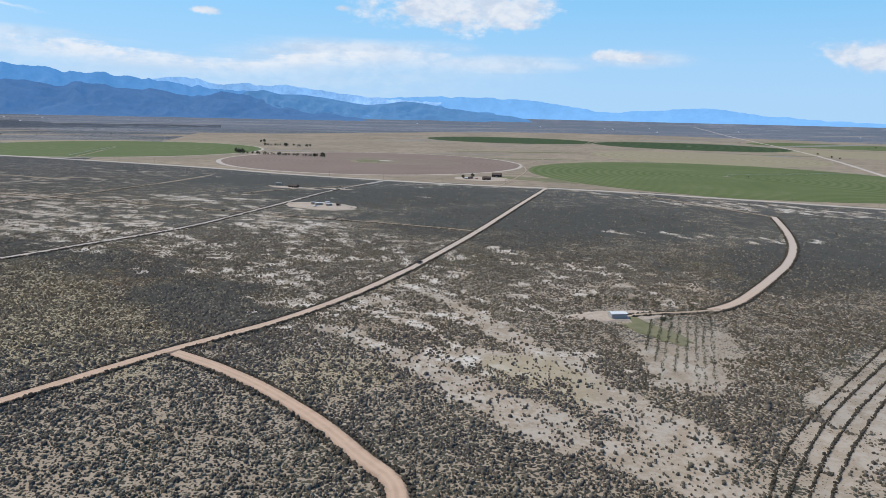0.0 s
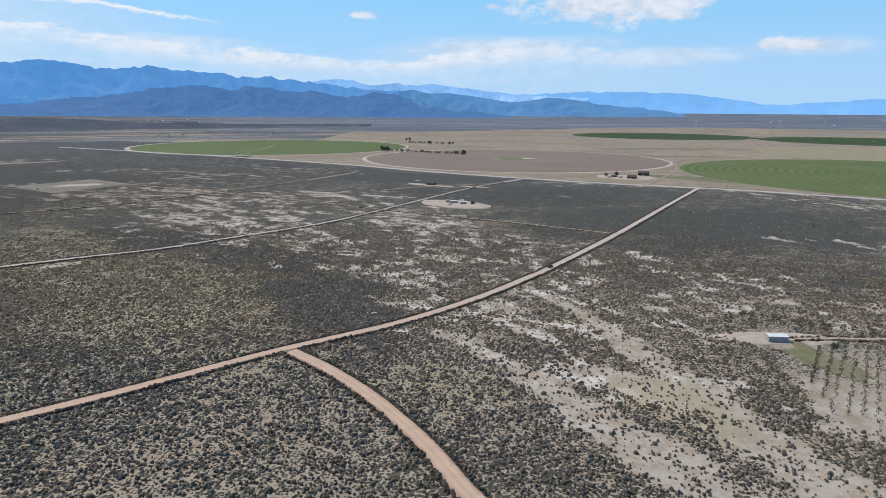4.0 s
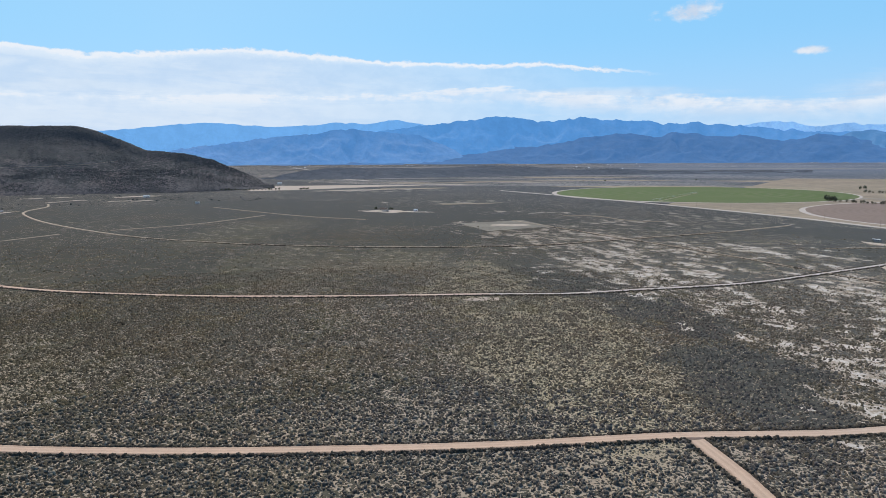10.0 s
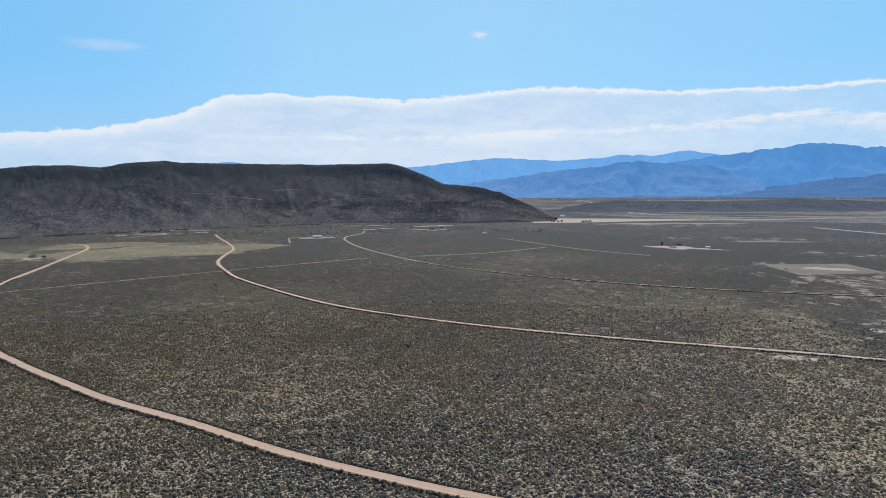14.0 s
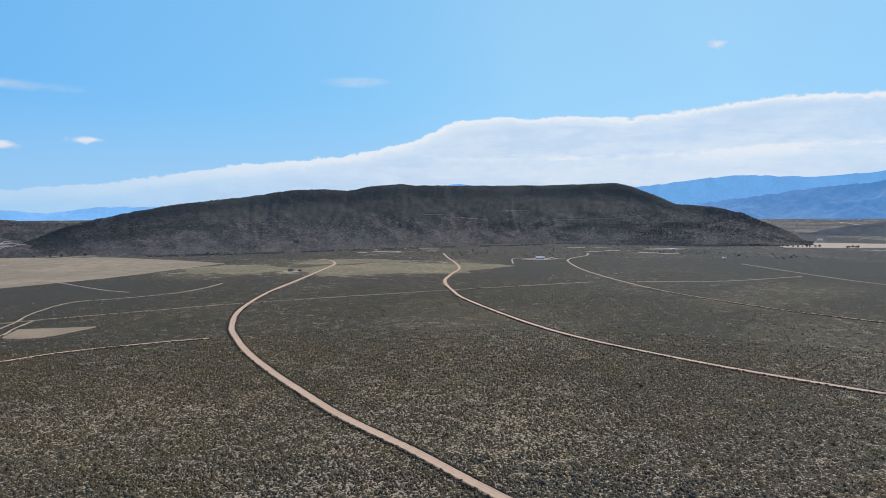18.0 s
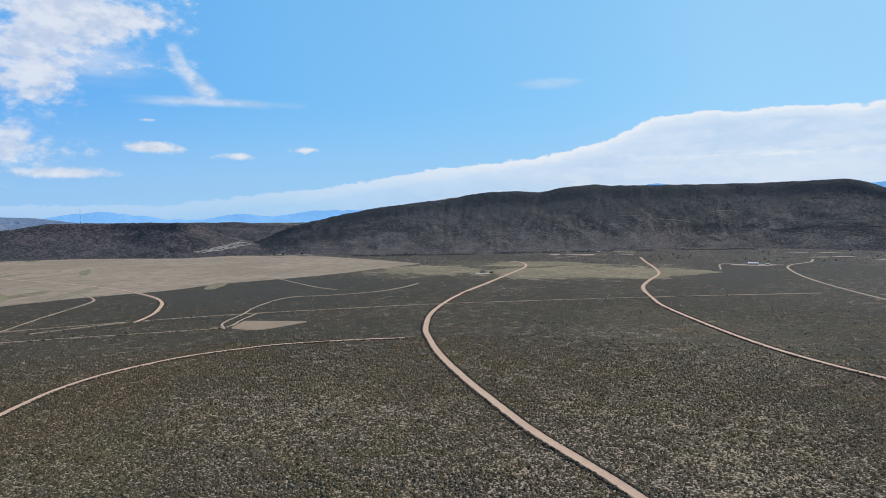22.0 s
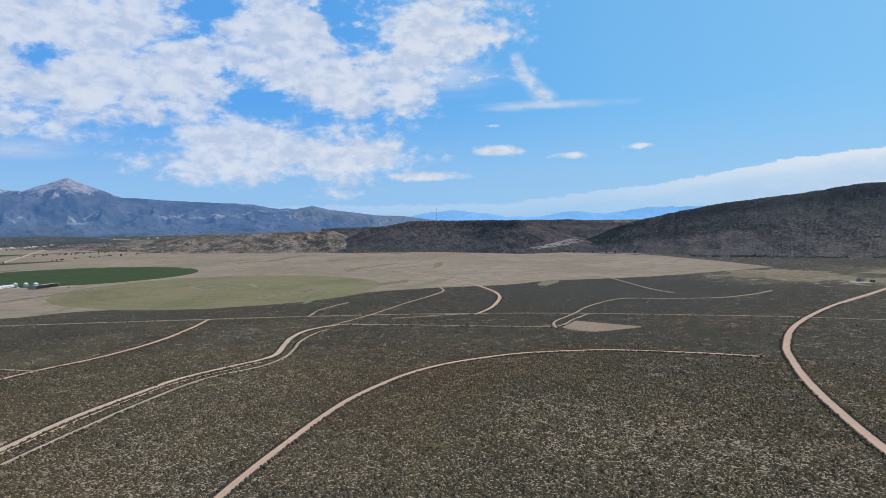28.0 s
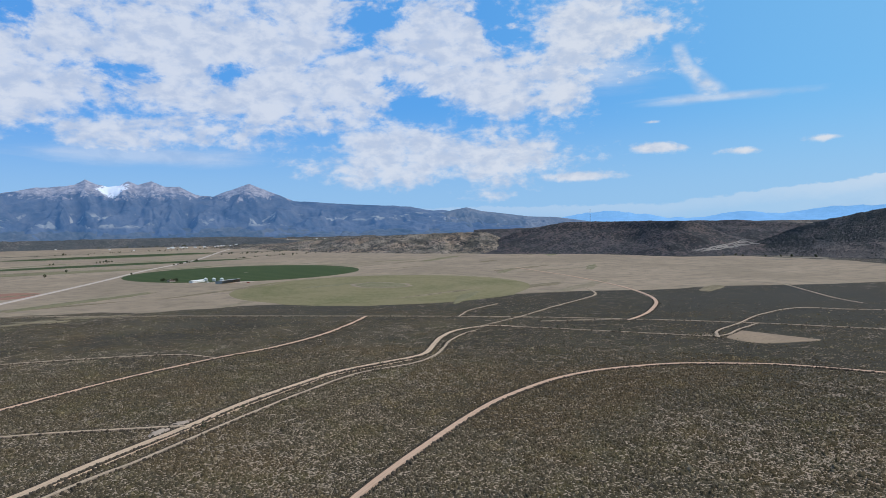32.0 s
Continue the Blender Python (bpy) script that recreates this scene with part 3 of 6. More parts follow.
def blotches(x, y, rows):
    """Ragged streaks of pale soil, thick in the middle of soft ovals and broken up towards their rims."""
    env = np.zeros_like(x)
    for cx, cy, a, b, turn_deg, s in rows:
        c, sn = math.cos(radians(turn_deg)), math.sin(radians(turn_deg))
        d = np.hypot(((x - cx) * c + (y - cy) * sn) / a, (-(x - cx) * sn + (y - cy) * c) / b)
        env = np.maximum(env, s * np.clip(1.45 - 0.75 * d, 0, 1))
    u, v = x * 0.80 - y * 0.60, x * 0.60 + y * 0.80
    grain = (fbm(u / 26 + 5, v / 11, 4) - 0.5) * 2.1 + (fbm(x / 6 + 40, y / 6, 3) - 0.5) * 2.0
    return np.clip((env * 0.75 - 0.68 + grain) / 0.34, 0, 1) * np.clip(env * 2, 0, 1)


# washes and blow-outs with hardly a shrub
BARE_UPPER = [(-36, 338, 16, 7, -20, .75), (-16, 366, 24, 5, -58, .9), (6, 337, 24, 5, -56, .95), (21, 309, 22, 5, -62, .95), (34, 281, 22, 8, -64, 1), (49, 250, 26, 13, -62, 1), (26, 256, 22, 11, -30, 1),
    (62, 221, 26, 11, -60, 1), (77, 195, 24, 12, -55, .95), (98, 250, 15, 26, 10, .85)]
BARE_LOWER = [(-48, 287, 15, 5, -15, .85), (-28, 267, 18, 6, -35, .9), (-6, 244, 22, 8, -45, .95), (14, 220, 22, 9, -50, .95), (36, 198, 24, 10, -46, .95), (64, 176, 28, 11, -40, .9),
    (105, 386, 22, 7, 20, .5), (118, 282, 22, 30, 0, .45), (158, 215, 85, 17, 46, .85), (92, 318, 20, 9, 10, .8)]
BARE = BARE_UPPER + BARE_LOWER
# salt-white ground between the shrubs
SALT_NEAR = [(-400, 620, 230, 80, -38, 1.0), (-470, 700, 110, 50, -30, .9), (-290, 520, 90, 45, -40, 1.05), (-215, 440, 60, 24, -32, 1.05), (-125, 398, 80, 24, -18, 1.05), (-110, 545, 95, 34, -42, 1.1),
    (-70, 465, 110, 55, -40, .85), (-40, 410, 90, 60, -40, .75), (50, 440, 120, 45, -35, .72), (110, 385, 50, 22, -20, .8), (-190, 640, 90, 40, -38, .75), (-30, 320, 70, 45, -45, .72), (20, 290, 60, 50, -50, .7)]
SALT_FAR = [(-32, 800, 34, 8, 0, .95), (-106, 826, 22, 8, 0, .95), (-1250, -160, 170, 180, 10, .6), (-1330, -40, 140, 110, 0, .55), (-1220, -420, 130, 110, 0, .6), (-310, 735, 85, 30, 10, .85),
    (-535, 870, 80, 50, 20, .7), (240, 560, 70, 13, -14, 1.15), (340, 550, 46, 10, 0, 1), (400, 765, 140, 36, -22, .95), (480, 735, 70, 20, -22, .9), (-590, 650, 70, 50, 0, .8), (-1620, 1190, 160, 60, 55, .9),
    (-200, 780, 70, 20, -20, .7), (210, 900, 130, 20, -18, .75), (-450, 1010, 130, 28, -20, .65), (-690, 735, 60, 40, 30, .8), (-1100, 1000, 150, 34, 50, .7), (-20, 930, 50, 20, -20, .7), (-780, 900, 120, 30, 35, .7)]
SALT = SALT_NEAR + SALT_FAR
GRASS_NEAR = [(-1330, -40, 160, 120, 0, 1), (-1420, -330, 120, 160, 0, .9), (-240, 330, 120, 60, 130, .9), (-370, 400, 130, 45, 135, .9), (-150, 275, 60, 30, 120, .7), (-510, 430, 110, 40, 140, .8),
    (-560, 330, 130, 60, 150, .6), (-45, 235, 30, 22, 0, .6), (-850, 420, 180, 70, 130, .55)]
GRASS_FAR = [(-1250, -180, 150, 190, 10, 1), (-1200, -420, 130, 110, 0, 1), (-440, -20, 60, 30, 40, .5), (40, 240, 30, 16, -40, .7), (-420, 60, 120, 60, 30, .45), (-650, 60, 160, 90, 20, .5),
    (-480, -95, 50, 20, 30, .6), (-130, -700, 60, 14, 30, .5)]
GRASS = GRASS_NEAR + GRASS_FAR
DARK = [(-330, 452, 120, 26, -22, 1), (-215, 410, 75, 28, -35, 1), (-140, 345, 70, 26, -55, 1), (-105, 300, 50, 24, -55, .9), (120, 640, 170, 120, 20, .8), (-60, 800, 180, 100, 10, .8),
        (300, 470, 140, 70, 30, .8), (-900, 720, 260, 140, 20, .7), (-1250, 620, 300, 200, 0, .6), (-250, 950, 150, 70, 0, .8), (-800, -480, 240, 130, 20, .7), (-300, -750, 260, 90, 30, .7),
        (-600, 560, 120, 40, 120, .7), (-1250, 130, 200, 60, 0, .7)]


def growth(x, y):
    """Brush, bare soil and grass, each from 0 to 1, at places on the plain."""
    bare = spots(x, y, BARE, 0.6)
    salt = blotches(x, y, SALT)
    grass = spots(x, y, GRASS, 0.5)
    dark = spots(x, y, DARK, 0.4)
    brush = 0.80 + 0.5 * (fbm(x / 90, y / 90) - 0.5) + 0.42 * dark - 0.17 * grass
    brush = brush * (1 - 0.76 * bare) * (1 - 0.60 * salt)
    r = np.hypot(x - CX, y - CY)
    away = ((x - CX) * -0.94 + (y - CY) * -0.34) / np.maximum(r, 1)
    brush = brush + np.where(r < 1500, 0.14 * np.clip((away + 0.05) / 0.7, -0.12, 1), 0.05)
    belts = fbm(x / 700 + 3, y / 260, 4)
    brush = np.where(r > 2200, np.clip(brush - 0.20 + (belts - 0.5) * 1.5, 0, 1), brush)
    return np.clip(brush, 0, 1), np.clip(np.maximum(bare * 0.36, salt), 0, 1), grass


# ground: one sheet, finer towards the middle, out to the horizon
rings = np.concatenate([[0.5, 40.0], 70 * 1.0115 ** np.arange(0, 372)])
rings = np.append(rings[rings < 4860], 4870.0)
angles = np.radians(np.arange(0, 360, 0.6))
rr, aa = np.meshgrid(rings, angles, indexing="ij")
gx, gy = CX - np.sin(aa) * rr, CY + np.cos(aa) * rr
gz = bowl(rr) + np.where(rr < 2400, (fbm(gx / 60, gy / 60) - 0.5) * 0.5, 0.0)
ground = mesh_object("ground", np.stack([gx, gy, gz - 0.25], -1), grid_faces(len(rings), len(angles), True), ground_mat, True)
flat_r = np.where(rr > FLAT, EYE_HEIGHT / np.maximum(EYE_HEIGHT / FLAT - BEND * (rr - FLAT), 1e-3), rr)
br, ba, gr = growth(CX - np.sin(aa) * np.minimum(flat_r, 20000), CY + np.cos(aa) * np.minimum(flat_r, 20000))
far_part = np.clip((rr - 190) / 440, 0.05, 1)
layer = ground.data.attributes.new("growth", "FLOAT_COLOR", "POINT")
layer.data.foreach_set("color", np.stack([br, ba, gr, far_part], -1).astype(np.float32).ravel())
old_stand = ground.data.attributes.new("old_stand", "FLOAT", "POINT")
old_stand.data.foreach_set("value", spots(gx, gy, DARK, 0.9).astype(np.float32).ravel())
# weight of the haze painted into the plain, strongest on the north side
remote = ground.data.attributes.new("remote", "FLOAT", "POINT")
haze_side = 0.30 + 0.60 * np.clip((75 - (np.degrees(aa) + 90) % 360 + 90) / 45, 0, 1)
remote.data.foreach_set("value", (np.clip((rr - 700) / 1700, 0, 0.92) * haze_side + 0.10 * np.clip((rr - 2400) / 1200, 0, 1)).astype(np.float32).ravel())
tagged(ground, "sagebrush plain of tan soil with dark shrubs reaching the horizon", "ground", kind="structure")


# ---- roads ----
def spline(pts, step):
    """Even points along a smooth line through pts."""
    p = np.array(pts, float)
    if len(p) == 2:
        dense = p[0] + (p[1] - p[0]) * np.linspace(0, 1, 50)[:, None]
    else:
        q = np.vstack([2 * p[0] - p[1], p, 2 * p[-1] - p[-2]])
        t = np.linspace(0, 1, 24, endpoint=False)[:, None]
        parts = []
        for k in range(1, len(q) - 2):
            a, b, c, d = q[k - 1:k + 3]
            parts.append(0.5 * (2 * b + (c - a) * t + (2 * a - 5 * b + 4 * c - d) * t ** 2 + (3 * b - a - 3 * c + d) * t ** 3))
        dense = np.vstack(parts + [p[-1:]])
    s = np.concatenate([[0], np.cumsum(np.hypot(*np.diff(dense, axis=0).T))])
    u = np.linspace(0, s[-1], max(3, int(s[-1] / step) + 1))
    return np.stack([np.interp(u, s, dense[:, 0]), np.interp(u, s, dense[:, 1])], -1)


ROADS = []
canal_mat = earth("packed_pale_earth", (0.56, 0.425, 0.30), (0.50, 0.375, 0.265), (0.42, 0.315, 0.225), scale=0.04, lanes=True)


def road(name, pts, width, mat, label, berm=0.18, ragged=0.5):
    line = spline(pts, 5.0)
    d = np.gradient(line, axis=0)
    d /= np.maximum(np.hypot(d[:, 0], d[:, 1])[:, None], 1e-6)
    side = np.stack([-d[:, 1], d[:, 0]], -1)
    k = len(ROADS)
    lift = 0.25 + 0.006 * k
    half = width / 2
    cols = []
    for u, z in ((-1.0 - 0.9 / half, -0.6), (-1.0, berm * 0.4), (-0.82, berm), (-0.62, 0.02), (-0.3, 0.0), (0.0, 0.07), (0.3, 0.0), (0.62, 0.02), (0.82, berm), (1.0, berm * 0.4), (1.0 + 0.9 / half, -0.6)):
        wob = 1.0 + ragged * 0.35 * (fbm(line[:, 0] / 9 + 3 * np.sign(u), line[:, 1] / 9) - 0.5) * (abs(u) > 0.5)
        p = line + side * (u * half * wob)[:, None]
        cols.append(warp(p[:, 0], p[:, 1], lift + z))
    ob = mesh_object(name, np.stack(cols, 1), grid_faces(len(line), len(cols)), mat, True)
    across = ob.data.attributes.new("across", "FLOAT", "POINT")
    across.data.foreach_set("value", np.tile(np.array([-1.2, -1, -.82, -.62, -.3, 0, .3, .62, .82, 1, 1.2], np.float32), len(line)))
    ROADS.append((line, half))
    return tagged(ob, label, "road", kind="structure")


RED, PALE = "graded reddish dirt road with low soil berms", "faint pale two-track trail through the sagebrush"
road("road_main", [(-11, 120), (-11, 156), (-22.7, 173), (-40.6, 195.5), (-63.8, 218.7), (-88, 238), (-111.5, 252.8)], 5.9, road_mat, RED)
road("road_loop", [(150.0, 935.0), (137.0, 895.0), (83.0, 726.0), (30.3, 559.4), (-17.1, 423.2), (-25.3, 403.5), (-49.4, 349.1), (-79.5, 297.9), (-117.8, 251.2), (-152.9, 201.6), (-190.2, 154.4), (-228.4, 109.3), (-270.4, 65.7), (-316.5, 27.0), (-361.1, -13.3), (-408.5, -49.1), (-457.2, -83.8), (-509.6, -117.8), (-561.0, -146.3), (-617.2, -173.1), (-718.6, -205.0), (-868.0, -228.0), (-1045.0, -237.0), (-1180.0, -244.0), (-1340.0, -253.0), (-1425.0, -270.0), (-1490.0, -298.0), (-1525.0, -330.0)], 5.1, road_mat, RED)
road("road_east", [(-1720, -50), (-1560, -30), (-1420, -8), (-1250, 10), (-1120, 0), (-1015, -3), (-900, 14), (-795, 38.7), (-609, 111.4), (-500.5, 185.5), (-418, 266), (-331, 371), (-294, 413), (-262, 472)], 4.6, road_mat, RED)
road("road_north", [(-331, 371), (-294, 413), (-260, 475), (-222, 549), (-198, 635), (-174, 734), (-144, 850), (-96, 975)], 4.2, highway_mat, "pale dirt road running straight to the county road")
road("road_mesa", [(-1700, 320), (-1600, 300), (-1500, 250), (-1390, 232), (-1173, 236), (-920, 276), (-781, 328), (-680, 385), (-567, 481), (-482, 589), (-441, 709), (-394, 856), (-366, 1000)], 3.6, track_mat, "narrow pale dirt road crossing the sagebrush")
road("road_bend", [(361, 693), (326, 600), (292, 524), (255, 461), (222, 416), (192, 378), (170, 352), (155, 339), (146, 333)], 5.8, road_mat, RED)
road("road_canal", [(-20, -222), (-62, -261), (-78, -277.5), (-99, -296), (-125, -318), (-158, -349), (-197.5, -377.5), (-225.5, -396), (-263, -408), (-293, -415), (-311, -426.5), (-334.5, -459.5), (-353, -483.5), (-382.5, -508), (-422, -513), (-440, -495)], 4.6, canal_mat, "tan packed dirt road beside an irrigation ditch")
road("ditch_lip", [(-69, -262), (-78.5, -270.5), (-99, -289), (-124.5, -312), (-156.5, -340.5), (-195.5, -370), (-223, -388), (-260, -399), (-290, -407)], 1.0, canal_mat, "narrow pale lip of an irrigation ditch", 0.1)
road("road_ranch", [(60, -330), (-31, -403), (-91, -451), (-160, -492), (-206, -512), (-259, -551), (-307, -604), (-340, -648)], 3.9, road_mat, RED)
road("road_hook", [(-560, -468), (-600, -488), (-642, -518), (-696, -566), (-745, -634), (-800, -755), (-853, -937), (-876, -1064), (-900, -1200)], 4.4, road_mat, RED)
road("road_curve", [(-158.7, -179.3), (-172.8, -193.6), (-199.0, -216.0), (-226.8, -237.6), (-254.4, -258.3), (-283.5, -277.6), (-315.0, -292.7), (-346.7, -304.2), (-380.4, -309.0), (-414.4, -305.4), (-448.3, -296.0), (-478.1, -278.0), (-504.6, -257.9), (-525.7, -229.9), (-545.2, -200.4), (-561.5, -169.5)], 3.7, road_mat, RED)
road("road_highway", [(-1330, 1418), (-1240, 1395), (-903, 1302), (-617, 1208), (-405, 1127), (-247, 1048), (-6, 963), (206, 919), (388, 852), (545, 784), (900, 640)], 9.0, highway_mat, "straight pale gravel county road", 0.1)
road("road_paved", [(820, 1100), (901, 1312), (1144, 1916), (1432, 2729), (2288, 5254), (4794, 12266)], 10.0, highway_mat, "long straight pale road running to the horizon", 0.1)
road("road_hills", [(-6433, 3472), (-5115, 2887), (-4417, 2574), (-3657, 2154), (-3144, 1841), (-2850, 1720), (-2613, 1688), (-2323, 1634)], 14.0, highway_mat, "pale road winding up towards the far hills", 0.1)
road("road_valley", [(130, -860), (62, -1048), (-48, -1388), (-138, -1698), (-300, -2164), (-542, -3134), (-1000, -4700)], 10.0, highway_mat, "long straight pale road running to the horizon", 0.1)
TRACKS_FIRST = [[(152, 336), (136, 329.5), (118, 326), (100, 321)], [(-430, -505), (-464, -468), (-527, -392), (-562, -358), (-606, -372), (-650, -386)], [(-514, 735), (-430, 710), (-319, 678), (-197, 635), (-147, 619), (-45, 588), (31, 560)], [(-690, 780), (-570, 750), (-441, 709)], [(-996, 279), (-1000, 402), (-1064, 544)], [(-1319, 553), (-1016, 582), (-869, 627)],
    [(-480, -510), (-560, -475), (-640, -397), (-709, -309), (-776, -215), (-894, 1), (-996, 216)], [(38, -883), (-142, -776), (-340, -646), (-424, -588), (-498, -532), (-560, -478)]]
TRACKS_SECOND = [[(-992, -340), (-930, -340), (-870, -354), (-815, -398), (-782, -435), (-703, -423), (-634, -395), (-582, -376), (-555, -352)], [(-50, -235), (-82.5, -263), (-99, -274.5), (-123, -295.5), (-153, -321.5), (-191, -352.5), (-238, -384.5), (-284.5, -394.5), (-312, -413), (-333.5, -439.5), (-348.5, -460), (-376.5, -486), (-398, -498)], [(-408, -514), (-480, -549), (-561, -597), (-640, -640), (-694, -679), (-740, -760)], [(20, -345), (-40, -345), (-105, -325), (-123, -318)], [(-160, -492), (-124, -527), (-9, -554), (120, -560)], [(-424, -585), (-440, -604), (-462, -626), (-519, -659)],
    [(-990, -640), (-1010, -615), (-960, -545), (-905, -470), (-880, -420)], [(77, 927), (151, 1205), (168, 1394), (186, 1434), (364, 1962), (697, 3061), (1666, 6172)]]
TRACKS_THIRD = [[(186, 1434), (230, 1440), (300, 1500)], [(-1356, 115), (-1508, 124), (-1497, 177), (-1502, 238)], [(-2300, 1320), (-3709, 2161), (-9790, 4605)], [(-250, 790), (-196, 850), (-120, 905)], [(-690, 905), (-640, 930), (-560, 905), (-520, 925)], [(-1660, -250), (-1750, -200), (-1830, -120)],
    [(260, 880), (305, 800), (361, 693)]]
TRACKS_THIRD.append([(-850, 1660), (-824, 1565), (-788, 1435), (-755, 1310)])
TRACKS = TRACKS_FIRST + TRACKS_SECOND + TRACKS_THIRD
for k, pts in enumerate(TRACKS):
    road("road_track", pts, 2.3, track_mat, PALE, 0.08, 1.0)


# ---- open patches, fields ----
def patch(name, near, far_line, mat, label, lift, rows=40, ragged=3.0, category="field"):
    """Ground between two lines that run the same way."""
    a, b = spline(near, 12.0), None
    b = np.array(far_line, float)
    s = np.linspace(0, 1, len(a))
    sb = np.linspace(0, 1, len(b))
    b = np.stack([np.interp(s, sb, b[:, 0]), np.interp(s, sb, b[:, 1])], -1)
    a = a + ((fbm(a[:, 0] / 14, a[:, 1] / 14) - 0.5) * 2 * ragged)[:, None]
    f = (np.linspace(0, 1, rows) ** 1.5)[:, None, None]
    p = a[None] * (1 - f) + b[None] * f
    v = warp(p[..., 0], p[..., 1], lift)
    v[0, :, 2] -= 0.5
    ob = mesh_object(name, v, grid_faces(rows, len(a)), mat, True)
    return tagged(ob, label, category, kind="structure")


def blot(name, x, y, a, b, turn_deg, mat, label, lift, ragged=0.12, category="field", power=2.0):
    """A round or oval field; its rim dips into the soil."""
    seg = 120 if a > 150 and lift > 0.1 else 64
    t = np.linspace(0, 2 * math.pi, seg, endpoint=False)
    c, s = math.cos(radians(turn_deg)), math.sin(radians(turn_deg))
    rad = np.concatenate([np.linspace(0.02, 0.97, 14 if math.hypot(x - CX, y - CY) > 2000 else 6), [1.0]])
    wob = 1 + ragged * (fbm(np.cos(t) * 2.2 + x, np.sin(t) * 2.2 + y) - 0.5) * 2 + ragged * 0.5 * (fbm(np.cos(t) * 9 + x, np.sin(t) * 9 + y) - 0.5)
    ct, st = np.sign(np.cos(t)) * abs(np.cos(t)) ** (2 / power), np.sign(np.sin(t)) * abs(np.sin(t)) ** (2 / power)
    u, v = rad[:, None] * ct * wob * a, rad[:, None] * st * wob * b
    p = warp(x + u * c - v * s, y + u * s + v * c, lift)
    p[-1, :, 2] -= 0.6
    ob = mesh_object(name, p, grid_faces(len(rad), seg, True), mat, True)
    return tagged(ob, label, category, kind="structure")


patch("dry_pasture", [(160, -900), (37, -877), (-130, -818), (-279, -801), (-454, -763), (-660, -731), (-798, -672), (-922, -650), (-1088, -577), (-1250, -540), (-1411, -509)],
      [(2600, -9000), (1600, -9500), (0, -9500), (-1400, -7500), (-1400, -3600), (-1150, -1950), (-1420, -1600), (-1480, -1330), (-1640, -1220), (-1640, -900), (-1500, -640)], pasture_mat, "wide flat pasture of dry tan grass", 0.0)
patch("dry_pasture", [(-700, 1245), (-610, 1212), (-405, 1133), (-247, 1054), (-6, 969), (206, 925), (388, 858), (545, 790), (900, 646)],
      [(-1100, 2900), (-800, 3000), (-400, 3500), (200, 4300), (800, 4600), (1600, 4500), (2400, 4000), (3000, 3000), (3000, 1800)], pasture_mat, "wide flat pasture of dry tan grass", 0.0)
patch("dry_pasture", [(-1900, 900), (-1860, 1040), (-1850, 1180), (-1840, 1330), (-1800, 1490)],
      [(-2150, 960), (-2160, 1130), (-2060, 1290), (-1940, 1420), (-1815, 1505)], pad_mat, "strip of pale dry grass below the hills", 0.0, 40, 12.0)
for x, y, a, b in ((-1700, 1150, 22, 100), (-1640, 1290, 14, 80), (-1760, 1640, 14, 130), (-1700, 1880, 14, 140)):
    blot("pale_strip", x, y, a, b, math.degrees(math.atan2(-x, y)) - 82, pad_mat, "ragged strip of pale dry grass in the brush", 0.05, 0.7)
for x, y, a, b in ((-1900, 1700, 40, 190), (-1800, 1990, 50, 200), (-1560, 2250, 60, 260), (-1650, 1320, 28, 120), (-2060, 1610, 30, 90), (-1020, 980, 16, 70), (-1150, 1900, 60, 240), (-700, 2250, 80, 260), (-900, 2600, 90, 380), (-1900, 2500, 80, 300)):
    blot("pale_strip", x, y, a, b, math.degrees(math.atan2(-x, y)) - 90 + 8, pasture_mat, "ragged strip of pale dry grass in the brush", 0.06, 0.6)
cleared_mat = earth("cleared_tan_soil", (0.34, 0.255, 0.175), (0.285, 0.215, 0.15), (0.235, 0.18, 0.125), scale=0.03)
parcel_mat = earth("pale_dry_grass", (0.27, 0.235, 0.18), (0.20, 0.178, 0.14), (0.15, 0.134, 0.11), scale=0.015)
pasture_dark = earth("dark_pasture", (0.28, 0.232, 0.16), (0.24, 0.20, 0.135), (0.19, 0.165, 0.11), scale=0.02)
stain_mat = earth("damp_soil", (0.225, 0.175, 0.133), (0.25, 0.195, 0.148), (0.20, 0.158, 0.118), scale=0.01)
green = crop("green_crop", (0.090, 0.122, 0.036), (0.130, 0.150, 0.054), (0.215, 0.205, 0.10), (530, 1205, 0), 16, 0.12)
green_left = crop("young_green_crop", (0.10, 0.135, 0.04), (0.115, 0.14, 0.05), (0.15, 0.16, 0.07), (-848, 1655, 0), 30)
dark_green = crop("dense_green_crop", (0.038, 0.062, 0.017), (0.048, 0.072, 0.021), (0.066, 0.084, 0.030), (290, 2900, 0), 40)
tilled = crop("tilled_soil", (0.195, 0.142, 0.112), (0.235, 0.172, 0.137), (0.275, 0.205, 0.165), (-155, 1390, 0), 12, 0.05)
stubble = crop("stubble_rings", (0.26, 0.225, 0.125), (0.32, 0.265, 0.175), (0.20, 0.185, 0.10), (750, 1830, 0), 26, 0.11)
olive = crop("thin_grass_rings", (0.140, 0.138, 0.058), (0.225, 0.196, 0.105), (0.32, 0.26, 0.17), (-480, -960, 0), 34, 0.02)
redsoil = crop("red_tilled_soil", (0.26, 0.14, 0.10), (0.29, 0.16, 0.115), (0.30, 0.18, 0.13), (85, -1180, 0), 10)
blot("crop_circle", -848, 1655, 372, 372, 0, green_left, "round irrigated field of young green crop", 0.12, 0.01)
blot("field_rim", -848, 1655, 379, 379, 0, highway_mat, "pale dirt track rimming a round field", 0.06, 0.01)
blot("field_rim", -156, 1392, 330, 330, 0, highway_mat, "pale dirt track rimming a round field", 0.08, 0.01)
